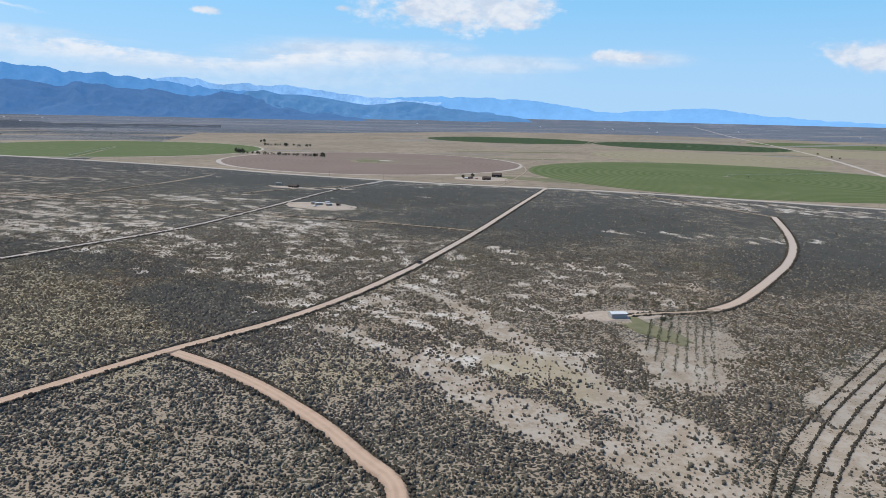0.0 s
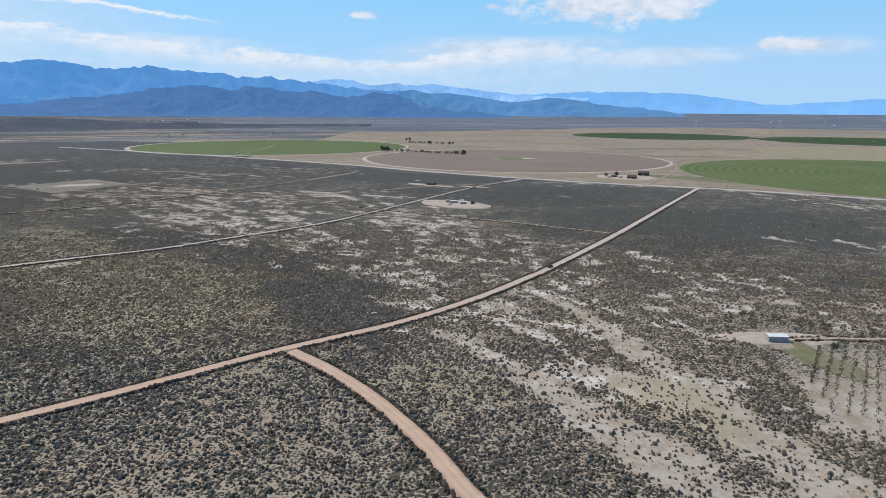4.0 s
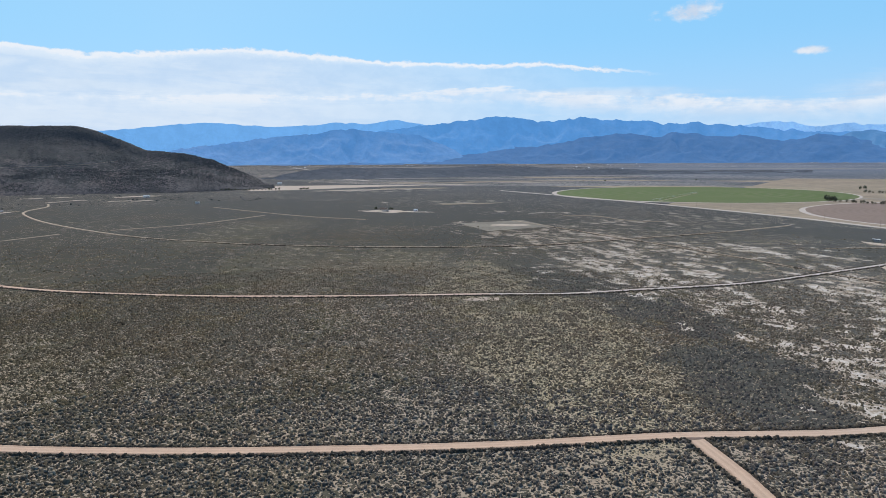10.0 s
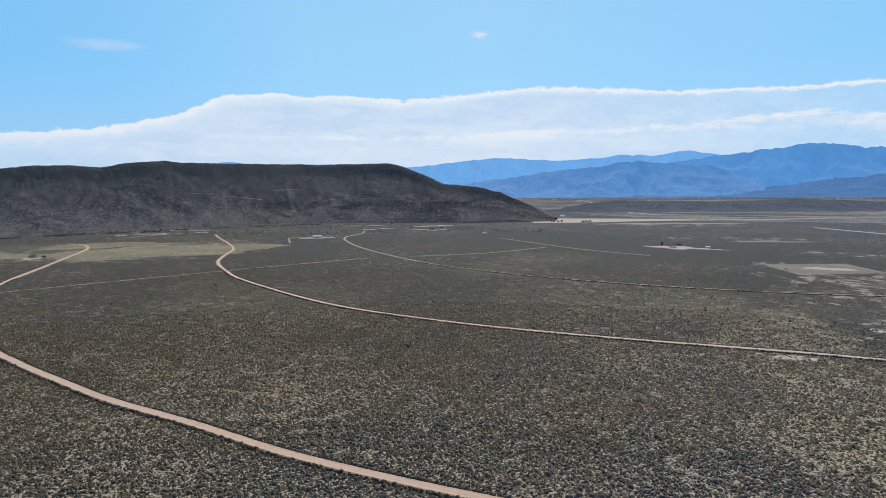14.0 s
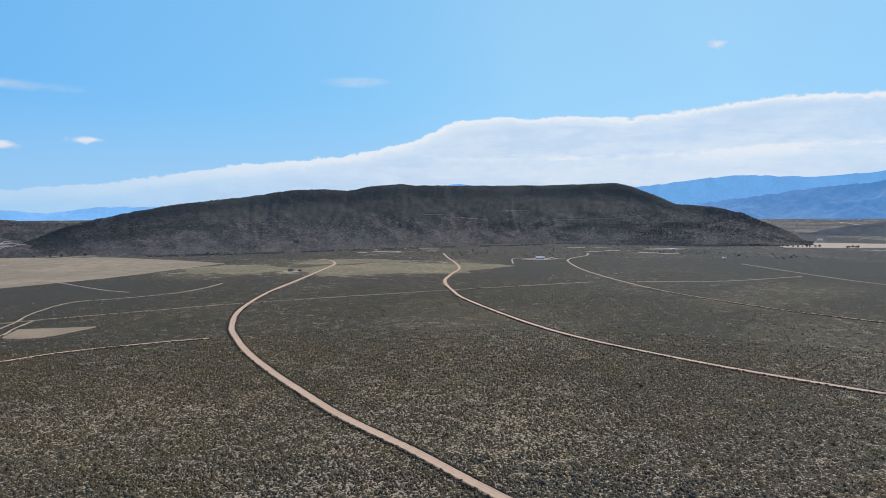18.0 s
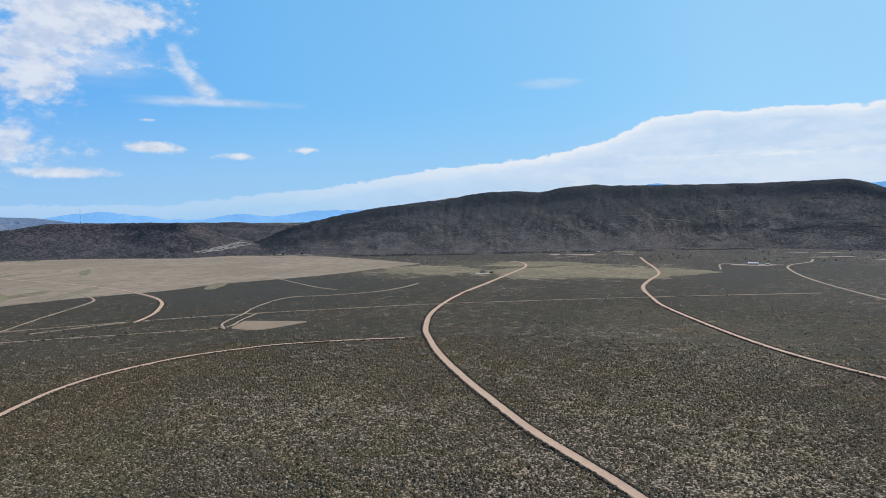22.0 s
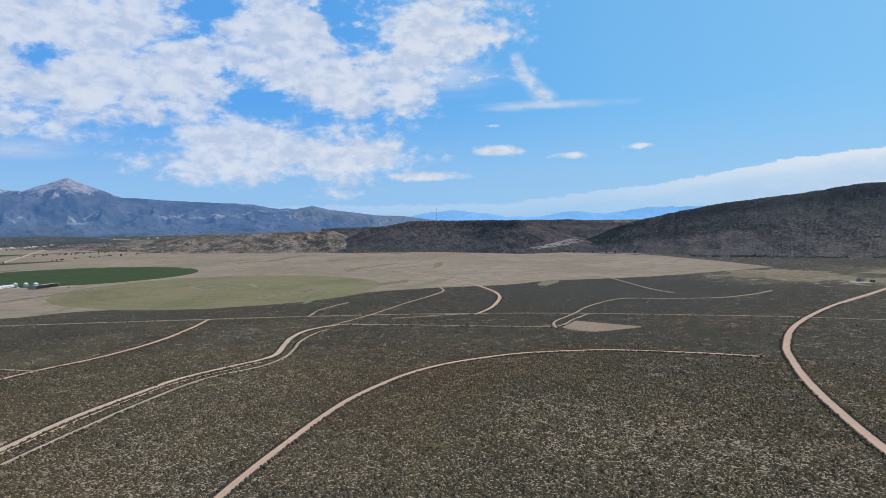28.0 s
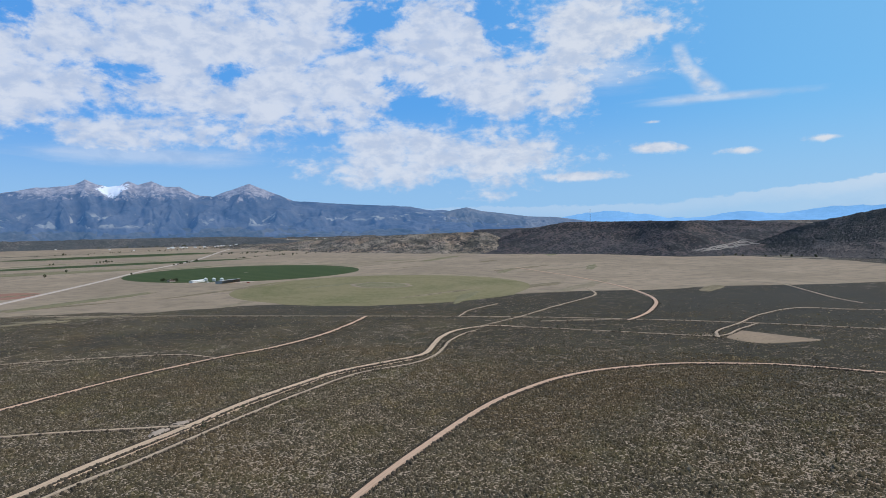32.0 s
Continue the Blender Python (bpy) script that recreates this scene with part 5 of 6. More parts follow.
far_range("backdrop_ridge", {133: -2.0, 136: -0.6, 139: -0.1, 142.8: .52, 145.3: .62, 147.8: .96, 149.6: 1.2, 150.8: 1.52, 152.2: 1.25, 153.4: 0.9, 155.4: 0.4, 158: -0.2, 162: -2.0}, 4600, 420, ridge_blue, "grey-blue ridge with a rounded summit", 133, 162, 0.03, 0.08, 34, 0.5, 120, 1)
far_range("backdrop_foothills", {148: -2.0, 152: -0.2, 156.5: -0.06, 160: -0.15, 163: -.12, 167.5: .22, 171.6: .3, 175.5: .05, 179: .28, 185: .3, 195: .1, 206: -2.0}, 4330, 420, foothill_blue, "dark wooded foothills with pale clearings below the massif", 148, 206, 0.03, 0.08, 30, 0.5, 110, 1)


# ---- brush and woods ----
def scatter(name, xyz, size, squash, mat, label, category, seed, sides=6, low_poly=False):
    """Many irregular low clumps in one mesh: stuff that nobody would count."""
    g = np.random.default_rng(seed)
    m = len(xyz)
    t = np.arange(sides) * 2 * math.pi / sides
    turn_by = g.random((m, 1)) * 6.283
    ang = t[None] + turn_by + g.normal(0, 0.16, (m, sides))
    low = size[:, None] * 0.42 * (0.75 + 0.5 * g.random((m, sides)))
    high = size[:, None] * 0.40 * (0.45 + 0.9 * g.random((m, sides)))
    hh = size[:, None] * squash * (0.55 + 0.5 * g.random((m, sides)))
    one = np.stack([np.cos(ang) * low, np.sin(ang) * low, np.full_like(ang, -0.3)], -1)
    two = np.stack([np.cos(ang + 0.4) * high, np.sin(ang + 0.4) * high, hh], -1)
    peak = np.stack([g.normal(0, 0.08, m) * size, g.normal(0, 0.08, m) * size, size * squash * (0.9 + 0.35 * g.random(m))], -1)[:, None]
    v = np.concatenate([one, two, peak], 1) + xyz[:, None]
    if low_poly:
        one = np.stack([np.cos(ang) * low * 1.4, np.sin(ang) * low * 1.4, np.full_like(ang, -0.06)], -1)
        lay = np.array([0.45, 0.55])[None] + g.normal(0, 0.10, (m, 2))
        ends = np.stack([(one[:, 0] + one[:, 1]) * lay[:, :1], (one[:, 2] + one[:, 3]) * lay[:, 1:]], 1)
        ends[:, :, 2] = size[:, None] * squash * (0.6 + 0.6 * g.random((m, 2)))
        v = np.concatenate([one, ends], 1) + xyz[:, None]
        tri = [(0, 1, 4), (1, 2, 5), (1, 5, 4), (2, 3, 5), (3, 0, 4), (3, 4, 5)]
        f = (np.arange(m)[:, None, None] * 6 + np.array(tri)[None]).reshape(-1, 3)
        return tagged(mesh_object(name, v, f, mat), label, category, kind="stuff")
    k = 2 * sides + 1
    tri = []
    for i in range(sides):
        j = (i + 1) % sides
        tri += [(i, j, sides + i), (j, sides + j, sides + i), (sides + i, sides + j, 2 * sides)]
    f = (np.arange(m)[:, None, None] * k + np.array(tri)[None]).reshape(-1, 3)
    return tagged(mesh_object(name, v, f, mat), label, category, kind="stuff")


def road_gap(x, y):
    """Distance from the edge of the nearest road."""
    best = np.full(len(x), 1e9)
    for line, half in ROADS:
        lo, hi = line.min(0) - 12, line.max(0) + 12
        inside = np.where((x > lo[0]) & (x < hi[0]) & (y > lo[1]) & (y < hi[1]))[0]
        for k in range(0, len(line) - 1):
            a, b = line[k], line[k + 1]
            near = inside[(abs(x[inside] - a[0]) < 14) & (abs(y[inside] - a[1]) < 14)]
            if len(near):
                d = b - a
                s = np.clip(((x[near] - a[0]) * d[0] + (y[near] - a[1]) * d[1]) / max(d @ d, 1e-9), 0, 1)
                best[near] = np.minimum(best[near], np.hypot(x[near] - a[0] - s * d[0], y[near] - a[1] - s * d[1]) - half)
    return best


def ground_height(x, y):
    return (fbm(x / 60, y / 60) - 0.5) * 0.5 - 0.25


YARDS = [(-136, 695, 34), (92, 320, 16), (-118, -318, 12), (112, 285, 26), (118, 300, 22), (102, 250, 16), (-590, -332, 30), (128, 310, 15), (122, 276, 15), (196, 262, 17), (172, 240, 17), (148, 214, 16), (124, 188, 14), (104, 162, 12)]
PASTURE_SOUTH = ((-1411, -1250, -1088, -922, -798, -660, -454, -279, -130, 37, 160), (-509, -540, -577, -650, -672, -731, -763, -801, -818, -877, -900))
PASTURE_NORTH = ((-700, -610, -405, -247, -6, 206, 388, 545, 900), (1245, 1212, 1133, 1054, 969, 925, 858, 790, 646))
gen = np.random.default_rng(11)


def sage(count, r0, r1, fade, density, seed, low_poly, size_by, rise=0.0):
    """Shrubs over the plain between two distances from the middle, thinning from fade outwards."""
    az = np.radians(gen.uniform(-62, 202, count))
    rad = np.sqrt(gen.uniform(r0 ** 2, r1 ** 2, count))
    bx, by = CX - np.sin(az) * rad, CY + np.cos(az) * rad
    amount, _, _ = growth(bx, by)
    clump = fbm(bx / 4.5 + 90, by / 4.5, 3)
    # bare lanes between the clumps
    lane = np.minimum(np.abs(2 * fbm(bx / 8.5 + 7, by / 8.5, 3) - 1), 1.6 * np.abs(2 * fbm(bx / 19 - 31, by / 19, 3) - 1))
    keep = gen.random(count) < amount * np.clip(lane / 0.11, 0.12, 1) * np.clip(0.85 + 2.6 * (clump - 0.40), 0.1, 1.6) * np.clip((r1 + 40 - rad) / (r1 + 40 - fade), 0.1, 1.0) * density
    if rise:
        keep &= gen.random(count) < np.clip((rad - r0) / rise, 0, 1)
    for yx, yy, yr in YARDS:
        keep &= np.hypot(bx - yx, by - yy) > yr * (0.8 + 0.4 * fbm(bx / 6, by / 6))
    # none on the grazed fields
    keep &= ~((bx > -1411) & (bx < 160) & (by < np.interp(bx, *PASTURE_SOUTH) + 6)) & ~((bx > -700) & (bx < 900) & (by > np.interp(bx, *PASTURE_NORTH) - 16)) & (np.hypot(bx + 480, by + 960) > 256)
    bx, by = bx[keep], by[keep]
    gap = road_gap(bx, by)
    bx, by = bx[gap > 0.4], by[gap > 0.4]
    size = gen.lognormal(size_by, 0.32, len(bx)).clip(0.45, 2.8)
    old = spots(bx, by, DARK, 0.9) > gen.random(len(bx))
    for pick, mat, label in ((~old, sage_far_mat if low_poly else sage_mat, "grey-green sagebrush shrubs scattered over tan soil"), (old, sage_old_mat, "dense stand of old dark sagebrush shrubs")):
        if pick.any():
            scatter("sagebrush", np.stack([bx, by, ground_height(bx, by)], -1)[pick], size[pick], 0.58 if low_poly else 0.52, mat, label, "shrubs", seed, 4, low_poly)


sage(125000, 100, 265, 205, 1.3, 3, False, -0.04)
sage(500000, 205, 560, 420, 1.0, 5, True, -0.12, 60.0)
sage(150000, 520, 900, 720, 0.42, 6, True, -0.02, 60.0)

sage(9000, 2, 104, 90, 1.2, 7, True, 0.0)

# darker, taller brush along the road berms
ex, ey = [], []
for line, half in ROADS:
    for sgn in (-1, 1):
        d = np.gradient(line, axis=0)
        d /= np.maximum(np.hypot(d[:, 0], d[:, 1])[:, None], 1e-6)
        s = np.stack([-d[:, 1], d[:, 0]], -1) * sgn
        for rep in range(24 if half > 1.7 else 10):
            off = half + gen.gamma(1.6, 0.34, len(line)) + 0.35
            p = line + s * off[:, None] + d * gen.uniform(-2.5, 2.5, len(line))[:, None]
            far_off = np.hypot(p[:, 0] - CX, p[:, 1] - CY)
            ok = (far_off < 900) & (gen.random(len(p)) < np.clip(1.25 - far_off / 800, 0.25, 0.85) * (0.4 + 1.2 * fbm(p[:, 0] / 11, p[:, 1] / 11, 2)))
            ex.append(p[ok, 0]), ey.append(p[ok, 1])
ex, ey = np.concatenate(ex), np.concatenate(ey)
ok = road_gap(ex, ey) > 0.3
ex, ey = ex[ok], ey[ok]
size = gen.lognormal(0.2, 0.28, len(ex)).clip(0.7, 2.2)
scatter("roadside_brush", np.stack([ex, ey, ground_height(ex, ey)], -1), size, 0.55, roadside_mat, "dark bushes lining the dirt road berms", "shrubs", 4, 4)


def wood(name, hill, number, keep_slope, label, seed, low=0.0, high=1.35, cols=(0.0, 1.0), even=0.10, big=0.86):
    v, S = HILLS[hill]
    g = np.random.default_rng(seed)
    i, j = g.integers(0, v.shape[0] - 1, number * 3), g.integers(int(cols[0] * (v.shape[1] - 1)), int(cols[1] * (v.shape[1] - 1)), number * 3)
    a, b = g.random(number * 3)[:, None], g.random(number * 3)[:, None]
    p = (v[i, j] * (1 - a) + v[i + 1, j] * a) * (1 - b) + (v[i, j + 1] * (1 - a) + v[i + 1, j + 1] * a) * b
    ok = (S[i, j] > low) & (S[i, j] < high) & (g.random(number * 3) < keep_slope * (even + 3.0 * np.clip(fbm(p[:, 0] / 90, p[:, 1] / 90 + p[:, 2] / 50) - 0.36, 0, 1)) * (0.45 + 0.85 * np.clip(S[i, j], 0, 1)))
    p = p[ok][:number]
    scatter(name, p, g.lognormal(big, 0.34, len(p)).clip(1.3, 4.2), 0.44, juniper_mat, label, "trees", seed, 4)


wood("juniper_wood", "mesa_large", 26000, 1.15, "dark junipers and pinyons dotting the mesa slopes", 21)
wood("juniper_wood", "mesa_large", 9000, 2.6, "dense dark junipers on the low bench of the mesa", 26, 0.02, 0.42, (0.12, 0.42))
wood("juniper_wood", "mesa_large", 20000, 0.9, "small dark junipers thick on the upper mesa slopes", 33, 0.1, 1.1, even=0.5, big=0.8)
# graded tracks across the face of the mesa
def contour_track(hill, pts, wide=2.4, name="hill_track", mat=None, label="pale graded track cut across the mesa slope"):
    v, S = HILLS[hill]
    face = v[S[:, 0] <= 1]
    d = face - np.array([CX, CY, EYE_HEIGHT])
    az = np.degrees(np.arctan2(-d[0, :, 0], d[0, :, 1]))
    el = np.degrees(np.arctan2(d[:, :, 2], np.hypot(d[:, :, 0], d[:, :, 1])))
    cols = np.where((az > pts[0][0]) & (az < pts[-1][0]))[0]
    want = np.interp(az[cols], [p[0] for p in pts], [p[1] for p in pts]) + (fbm(az[cols] * 2.5, az[cols] * 0 + wide, 3) - 0.5) * (0.02 + 0.03 * wide)
    row = np.array([np.argmax(el[:, c] > e) for c, e in zip(cols, want)])
    p = face[np.maximum(row, 1), cols]
    q = face[np.maximum(row, 1) - 1, cols]
    f = (want - el[np.maximum(row, 1) - 1, cols]) / np.maximum(el[np.maximum(row, 1), cols] - el[np.maximum(row, 1) - 1, cols], 1e-6)
    mid = q + (p - q) * np.clip(f, 0, 1)[:, None]
    step = (p - q) / np.linalg.norm(p - q, axis=1)[:, None] * wide / 2
    wob = ((0.2 + 1.6 * fbm(az[cols] * 4, az[cols] * 0)) * np.sqrt(np.sin(np.linspace(0.02, math.pi - 0.02, len(cols)))))[:, None]
    up = np.array([0, 0, 1.0])
    tagged(mesh_object(name, np.stack([mid - step * wob + up * 0.2, mid + up * 1.1, mid + step * wob + up * 1.4], 1), grid_faces(len(cols), 3), mat or track_mat, True), label, "track" if mat is None else "wash", kind="structure")


for pts in ([(92.9, .05), (93.8, .06), (95.0, .13)], [(89.0, -.49), (90.5, -.32), (91.9, -.16)], [(85.4, .31), (86.8, .38), (88.1, .29)], [(75.2, -.11), (77, -.34), (79, -.47), (81, -.49), (83, -.52), (84.3, -.81)]):
    contour_track("mesa_large", pts, 1.3)
for rise, wide, stop in ((0.0, 8.0, 131.3), (0.10, 6.0, 129.6), (-0.10, 7.0, 131.0), (0.20, 5.0, 128.2), (-0.2, 5.0, 130.2)):
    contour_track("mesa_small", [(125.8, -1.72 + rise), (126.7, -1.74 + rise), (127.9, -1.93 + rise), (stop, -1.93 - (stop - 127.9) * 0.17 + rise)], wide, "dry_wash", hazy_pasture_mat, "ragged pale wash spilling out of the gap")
wood("juniper_wood", "mesa_small", 3000, 0.5, "dark junipers and pinyons dotting the mesa slopes", 22)
wood("juniper_wood", "badland_hills", 5000, 0.8, "dark junipers dotting the pale badland hills", 23, -0.05)
wood("juniper_wood", "wooded_hills", 3500, 0.8, "dark junipers dotting the low far hills", 28)
wood("juniper_wood", "badland_far", 3500, 1.6, "dark junipers dotting the far bluffs", 27)
wood("juniper_wood", "mesa_behind", 3000, 0.8, "dark junipers dotting the ridge", 24)
# dark scrub lining the foot of the mesa
az = np.radians(gen.uniform(84, 118, 900))
rad = np.interp(np.degrees(az), (84, 93, 100, 113, 118), (2130, 2010, 1900, 1810, 1850)) + gen.normal(0, 22, 900) - 18
jx, jy = CX - np.sin(az) * rad, CY + np.cos(az) * rad
ok = fbm(jx / 60, jy / 60) > 0.42
scatter("juniper_wood", np.stack([jx[ok], jy[ok], np.zeros(ok.sum())], -1), gen.lognormal(0.9, 0.35, ok.sum()), 0.7, juniper_mat, "dark scrub and junipers lining the mesa foot", "trees", 29, 4)
# dark brush on the low bank below the mesa
u = gen.random(260)
jx, jy = -1725 - 175 * u + gen.normal(0, 10, 260), -712 + 60 * u + gen.normal(0, 16, 260)
scatter("juniper_wood", np.stack([jx, jy, np.zeros(260)], -1), gen.lognormal(1.0, 0.35, 260), 0.7, juniper_mat, "dark scrub crowding a low bank below the mesa", "trees", 30, 4)
# scattered junipers on the apron below the mesa
az = np.radians(gen.uniform(62, 100, 420))
rad = gen.uniform(1560, 2080, 420)
jx, jy = CX - np.sin(az) * rad, CY + np.cos(az) * rad
ok = fbm(jx / 120, jy / 120) > 0.5
scatter("juniper_wood", np.stack([jx[ok], jy[ok], np.zeros(ok.sum())], -1), gen.lognormal(0.95, 0.3, ok.sum()), 0.7, juniper_mat, "dark junipers scattered below the mesa", "trees", 25)


# ---- things ----
def thing(name, x, y, rz, label, category, group="", lift=-0.05):
    """An Empty on the plain that carries the parts of one thing."""
    p = warp(x, y)
    ob = new(name)
    r = math.hypot(x - CX, y - CY)
    z = float(ground_height(np.array([x]), np.array([y]))[0]) if r < 2400 else float(p[2])
    ob.matrix_world = pose(float(p[0]), float(p[1]), z + lift, 0, 0, rz)
    return tagged(ob, label, category, group)


def part(name, bm, mat, parent, label="", soft=False):
    me = bpy.data.meshes.new(name)
    bmesh.ops.recalc_face_normals(bm, faces=bm.faces)
    bm.to_mesh(me)
    bm.free()
    me.materials.append(mat)
    if soft:
        me.polygons.foreach_set("use_smooth", np.ones(len(me.polygons), bool))
    ob = new(name, me)
    ob.parent = parent
    return tagged(ob, label)


def box(c, s, bevel=0.0, bm=None):
    bm = bm or bmesh.new()
    got = bmesh.ops.create_cube(bm, size=1.0, matrix=Matrix.LocRotScale(c, None, s))
    if bevel:
        edges = {e for v in got["verts"] for e in v.link_edges}
        bmesh.ops.bevel(bm, geom=list(edges), offset=bevel, segments=1, affect="EDGES")
    return bm


def rod(a, b, r0, r1=None, sides=8, bm=None):
    bm = bm or bmesh.new()
    a, b = Vector(a), Vector(b)
    m = Matrix.Translation((a + b) / 2) @ (b - a).to_track_quat("Z", "Y").to_matrix().to_4x4()
    bmesh.ops.create_cone(bm, cap_ends=True, segments=sides, radius1=r0, radius2=r0 if r1 is None else r1, depth=(b - a).length, matrix=m)
    return bm


def prism(pts, x0, x1, bm=None):
    """A solid with the outline pts (y, z), from x0 to x1."""
    bm = bm or bmesh.new()
    lo, hi = [bm.verts.new((x0, y, z)) for y, z in pts], [bm.verts.new((x1, y, z)) for y, z in pts]
    bm.faces.new(lo), bm.faces.new(hi[::-1])
    for k in range(len(pts)):
        j = (k + 1) % len(pts)
        bm.faces.new((lo[k], hi[k], hi[j], lo[j]))
    return bm


def house(name, x, y, rz, size, height, rise, wall, roof, label, category="house", windows=3, chimney=False, group="", door_wide=1.0):
    """A gabled building: walls, two roof slopes, door, windows, footing."""
    w, d = size
    h = thing(name, x, y, rz, label, category, group)
    part("wall", prism([(-d / 2, -0.3), (d / 2, -0.3), (d / 2, height), (0, height + rise), (-d / 2, height)], -w / 2, w / 2), wall, h)
    for s in (-1, 1):
        over = 0.35
        k = rise / (d / 2)
        outline = [(0, height + rise + 0.03), (0, height + rise + 0.18), (s * (d / 2 + over), height - over * k + 0.18), (s * (d / 2 + over), height - over * k + 0.03)]
        part("roof_slope", prism(outline, -w / 2 - over, w / 2 + over), roof, h)
    part("ridge_cap", rod((-w / 2 - 0.36, 0, height + rise + 0.17), (w / 2 + 0.36, 0, height + rise + 0.17), 0.1, sides=6), roof, h)
    for s in (-1, 1):
        for k in range(windows):
            wx = (k + 0.5) / windows * w - w / 2
            if s < 0 and k == windows // 2:
                part("door", box((wx, s * (d / 2 + 0.04), 1.0), (door_wide, 0.08, 2.05), 0.02), dark_wall if wall is not dark_wall else tan_wall, h)
                continue
            win = part("window", box((wx, s * (d / 2 + 0.03), height * 0.58), (1.25, 0.08, 1.0), 0.02), white_paint, h)
            part("pane", box((wx, s * (d / 2 + 0.065), height * 0.58), (1.05, 0.05, 0.8)), dark_glass, win)
    if chimney:
        part("chimney", box((w * 0.2, d * 0.15, height + rise + 0.2), (0.5, 0.5, 1.5), 0.03), grey_steel, h)
    return h


def trailer(x, y, rz, long, label, wall=None):
    """A long mobile home on blocks with a shallow curved roof."""
    h = thing("mobile_home", x, y, rz, label, "trailer")
    wall = wall or tan_wall
    part("wall", box((0, 0, 1.55), (long, 3.2, 2.3), 0.12), wall, h)
    part("roof", prism([(-1.75, 2.68), (1.75, 2.68), (1.5, 2.86), (0, 3.02), (-1.5, 2.86)], -long / 2 - 0.15, long / 2 + 0.15), white_steel, h)
    part("skirting", box((0, 0, 0.2), (long - 0.2, 3.0, 0.8)), grey_steel, h)
    part("hitch", rod((long / 2, 0, 0.45), (long / 2 + 1.3, 0, 0.45), 0.07), grey_steel, h)
    for s in (-1, 1):
        for k in range(4):
            wx = (k + 0.5) / 4 * long - long / 2
            if s < 0 and k == 1:
                part("door", box((wx, -1.63, 1.45), (0.9, 0.06, 2.0), 0.02), tan_wall, h)
            else:
                win = part("window", box((wx, s * 1.62, 1.75), (1.1, 0.06, 0.8), 0.02), grey_steel, h)
                part("pane", box((wx, s * 1.65, 1.75), (0.95, 0.04, 0.65)), dark_glass, win)
    return h


def vehicle(x, y, rz, paint, label, lift=0.0):
    """A pickup: bed, cab, bonnet, glass, lamps and wheels."""
    v = thing("pickup_truck", x, y, rz, label, "vehicle", lift=lift)
    body = [(-2.7, 0.55), (2.65, 0.5), (2.75, 0.85), (2.6, 1.12), (1.25, 1.2), (0.55, 1.25), (-2.7, 1.25)]
    bm = prism(body, -0.95, 0.95)
    bmesh.ops.transform(bm, matrix=Matrix.Rotation(radians(-90), 4, "Z"), verts=bm.verts)
    part("body", bm, paint, v)
    bm = prism([(-0.9, 1.2), (1.15, 1.2), (0.55, 1.85), (-0.75, 1.88)], -0.82, 0.82)
    bmesh.ops.transform(bm, matrix=Matrix.Rotation(radians(-90), 4, "Z"), verts=bm.verts)
    cab = part("cab", bm, paint, v)
    part("windscreen", box((0.92, 0, 1.52), (0.06, 1.4, 0.5)), dark_glass, cab)
    for s in (-1, 1):
        part("side_window", box((-0.1, s * 0.83, 1.54), (1.2, 0.04, 0.42)), dark_glass, cab)
        part("headlight", box((2.72, s * 0.7, 0.88), (0.08, 0.35, 0.2), 0.02), white_paint, v)
        part("mirror", box((0.85, s * 1.02, 1.35), (0.1, 0.2, 0.2), 0.02), paint, v)
        for wx in (-1.75, 1.75):
            tyre = part("wheel", rod((wx, s * 0.7, 0.4), (wx, s * 0.96, 0.4), 0.4, sides=16), tyre_mat, v)
            part("rim", rod((wx, s * 0.95, 0.4), (wx, s * 0.985, 0.4), 0.22, sides=12), steel_mat, tyre)
    part("bumper", box((2.76, 0, 0.58), (0.14, 1.9, 0.22), 0.03), steel_mat, v)
    return v


def crown(bm, c, r, clumps, g, flat_by=0.8):
    """Many small leaf clumps round c, uneven and with gaps."""
    for _ in range(clumps):
        d = Vector((g.gauss(0, 1), g.gauss(0, 1), g.gauss(0, 1))).normalized()
        p = Vector(c) + Vector((d.x * r, d.y * r, d.z * r * flat_by)) * (0.35 + 0.65 * g.random() ** 0.5)
        s = r * g.uniform(0.14, 0.28)
        bmesh.ops.create_icosphere(bm, subdivisions=1, radius=s, matrix=Matrix.Translation(p) @ Euler((g.random() * 6, g.random() * 6, 0)).to_matrix().to_4x4() @ Matrix.Diagonal((1, g.uniform(0.6, 1.1), g.uniform(0.5, 0.9), 1)))
    return bm


def tree(name, x, y, height, mat, label, group, seed, spread=0.36, clumps=26, category="tree"):
    g = random.Random(seed)
    t = thing(name, x, y, g.uniform(0, 360), label, category, group, lift=-0.2)
    bm = rod((0, 0, 0), (0.1, 0, height * 0.45), height * 0.03, height * 0.02, 7)
    for k in range(5):
        a = k * 1.3 + g.random()
        rod((0.1, 0, height * 0.4), (math.cos(a) * height * spread * 0.7, math.sin(a) * height * spread * 0.7, height * g.uniform(0.6, 0.85)), height * 0.014, height * 0.005, 5, bm)
    part("trunk", bm, bark_mat, t)
    part("crown", crown(bmesh.new(), (0, 0, height * 0.56), height * spread, clumps, g, 0.95), mat, t)
    return t


def set_at(ob, x, y, turn_deg, scale=1.0, lift=-0.2):
    p = warp(x, y)
    near = math.hypot(x - CX, y - CY) < 2400
    z = float(ground_height(np.array([x]), np.array([y]))[0]) if near else float(p[2])
    r = math.hypot(x - CX, y - CY)
    if r > FLAT:
        scale *= math.hypot(float(p[0]) - CX, float(p[1]) - CY) / r
    return pose(float(p[0]), float(p[1]), z + lift, 0, 0, turn_deg) @ Matrix.Scale(scale, 4)


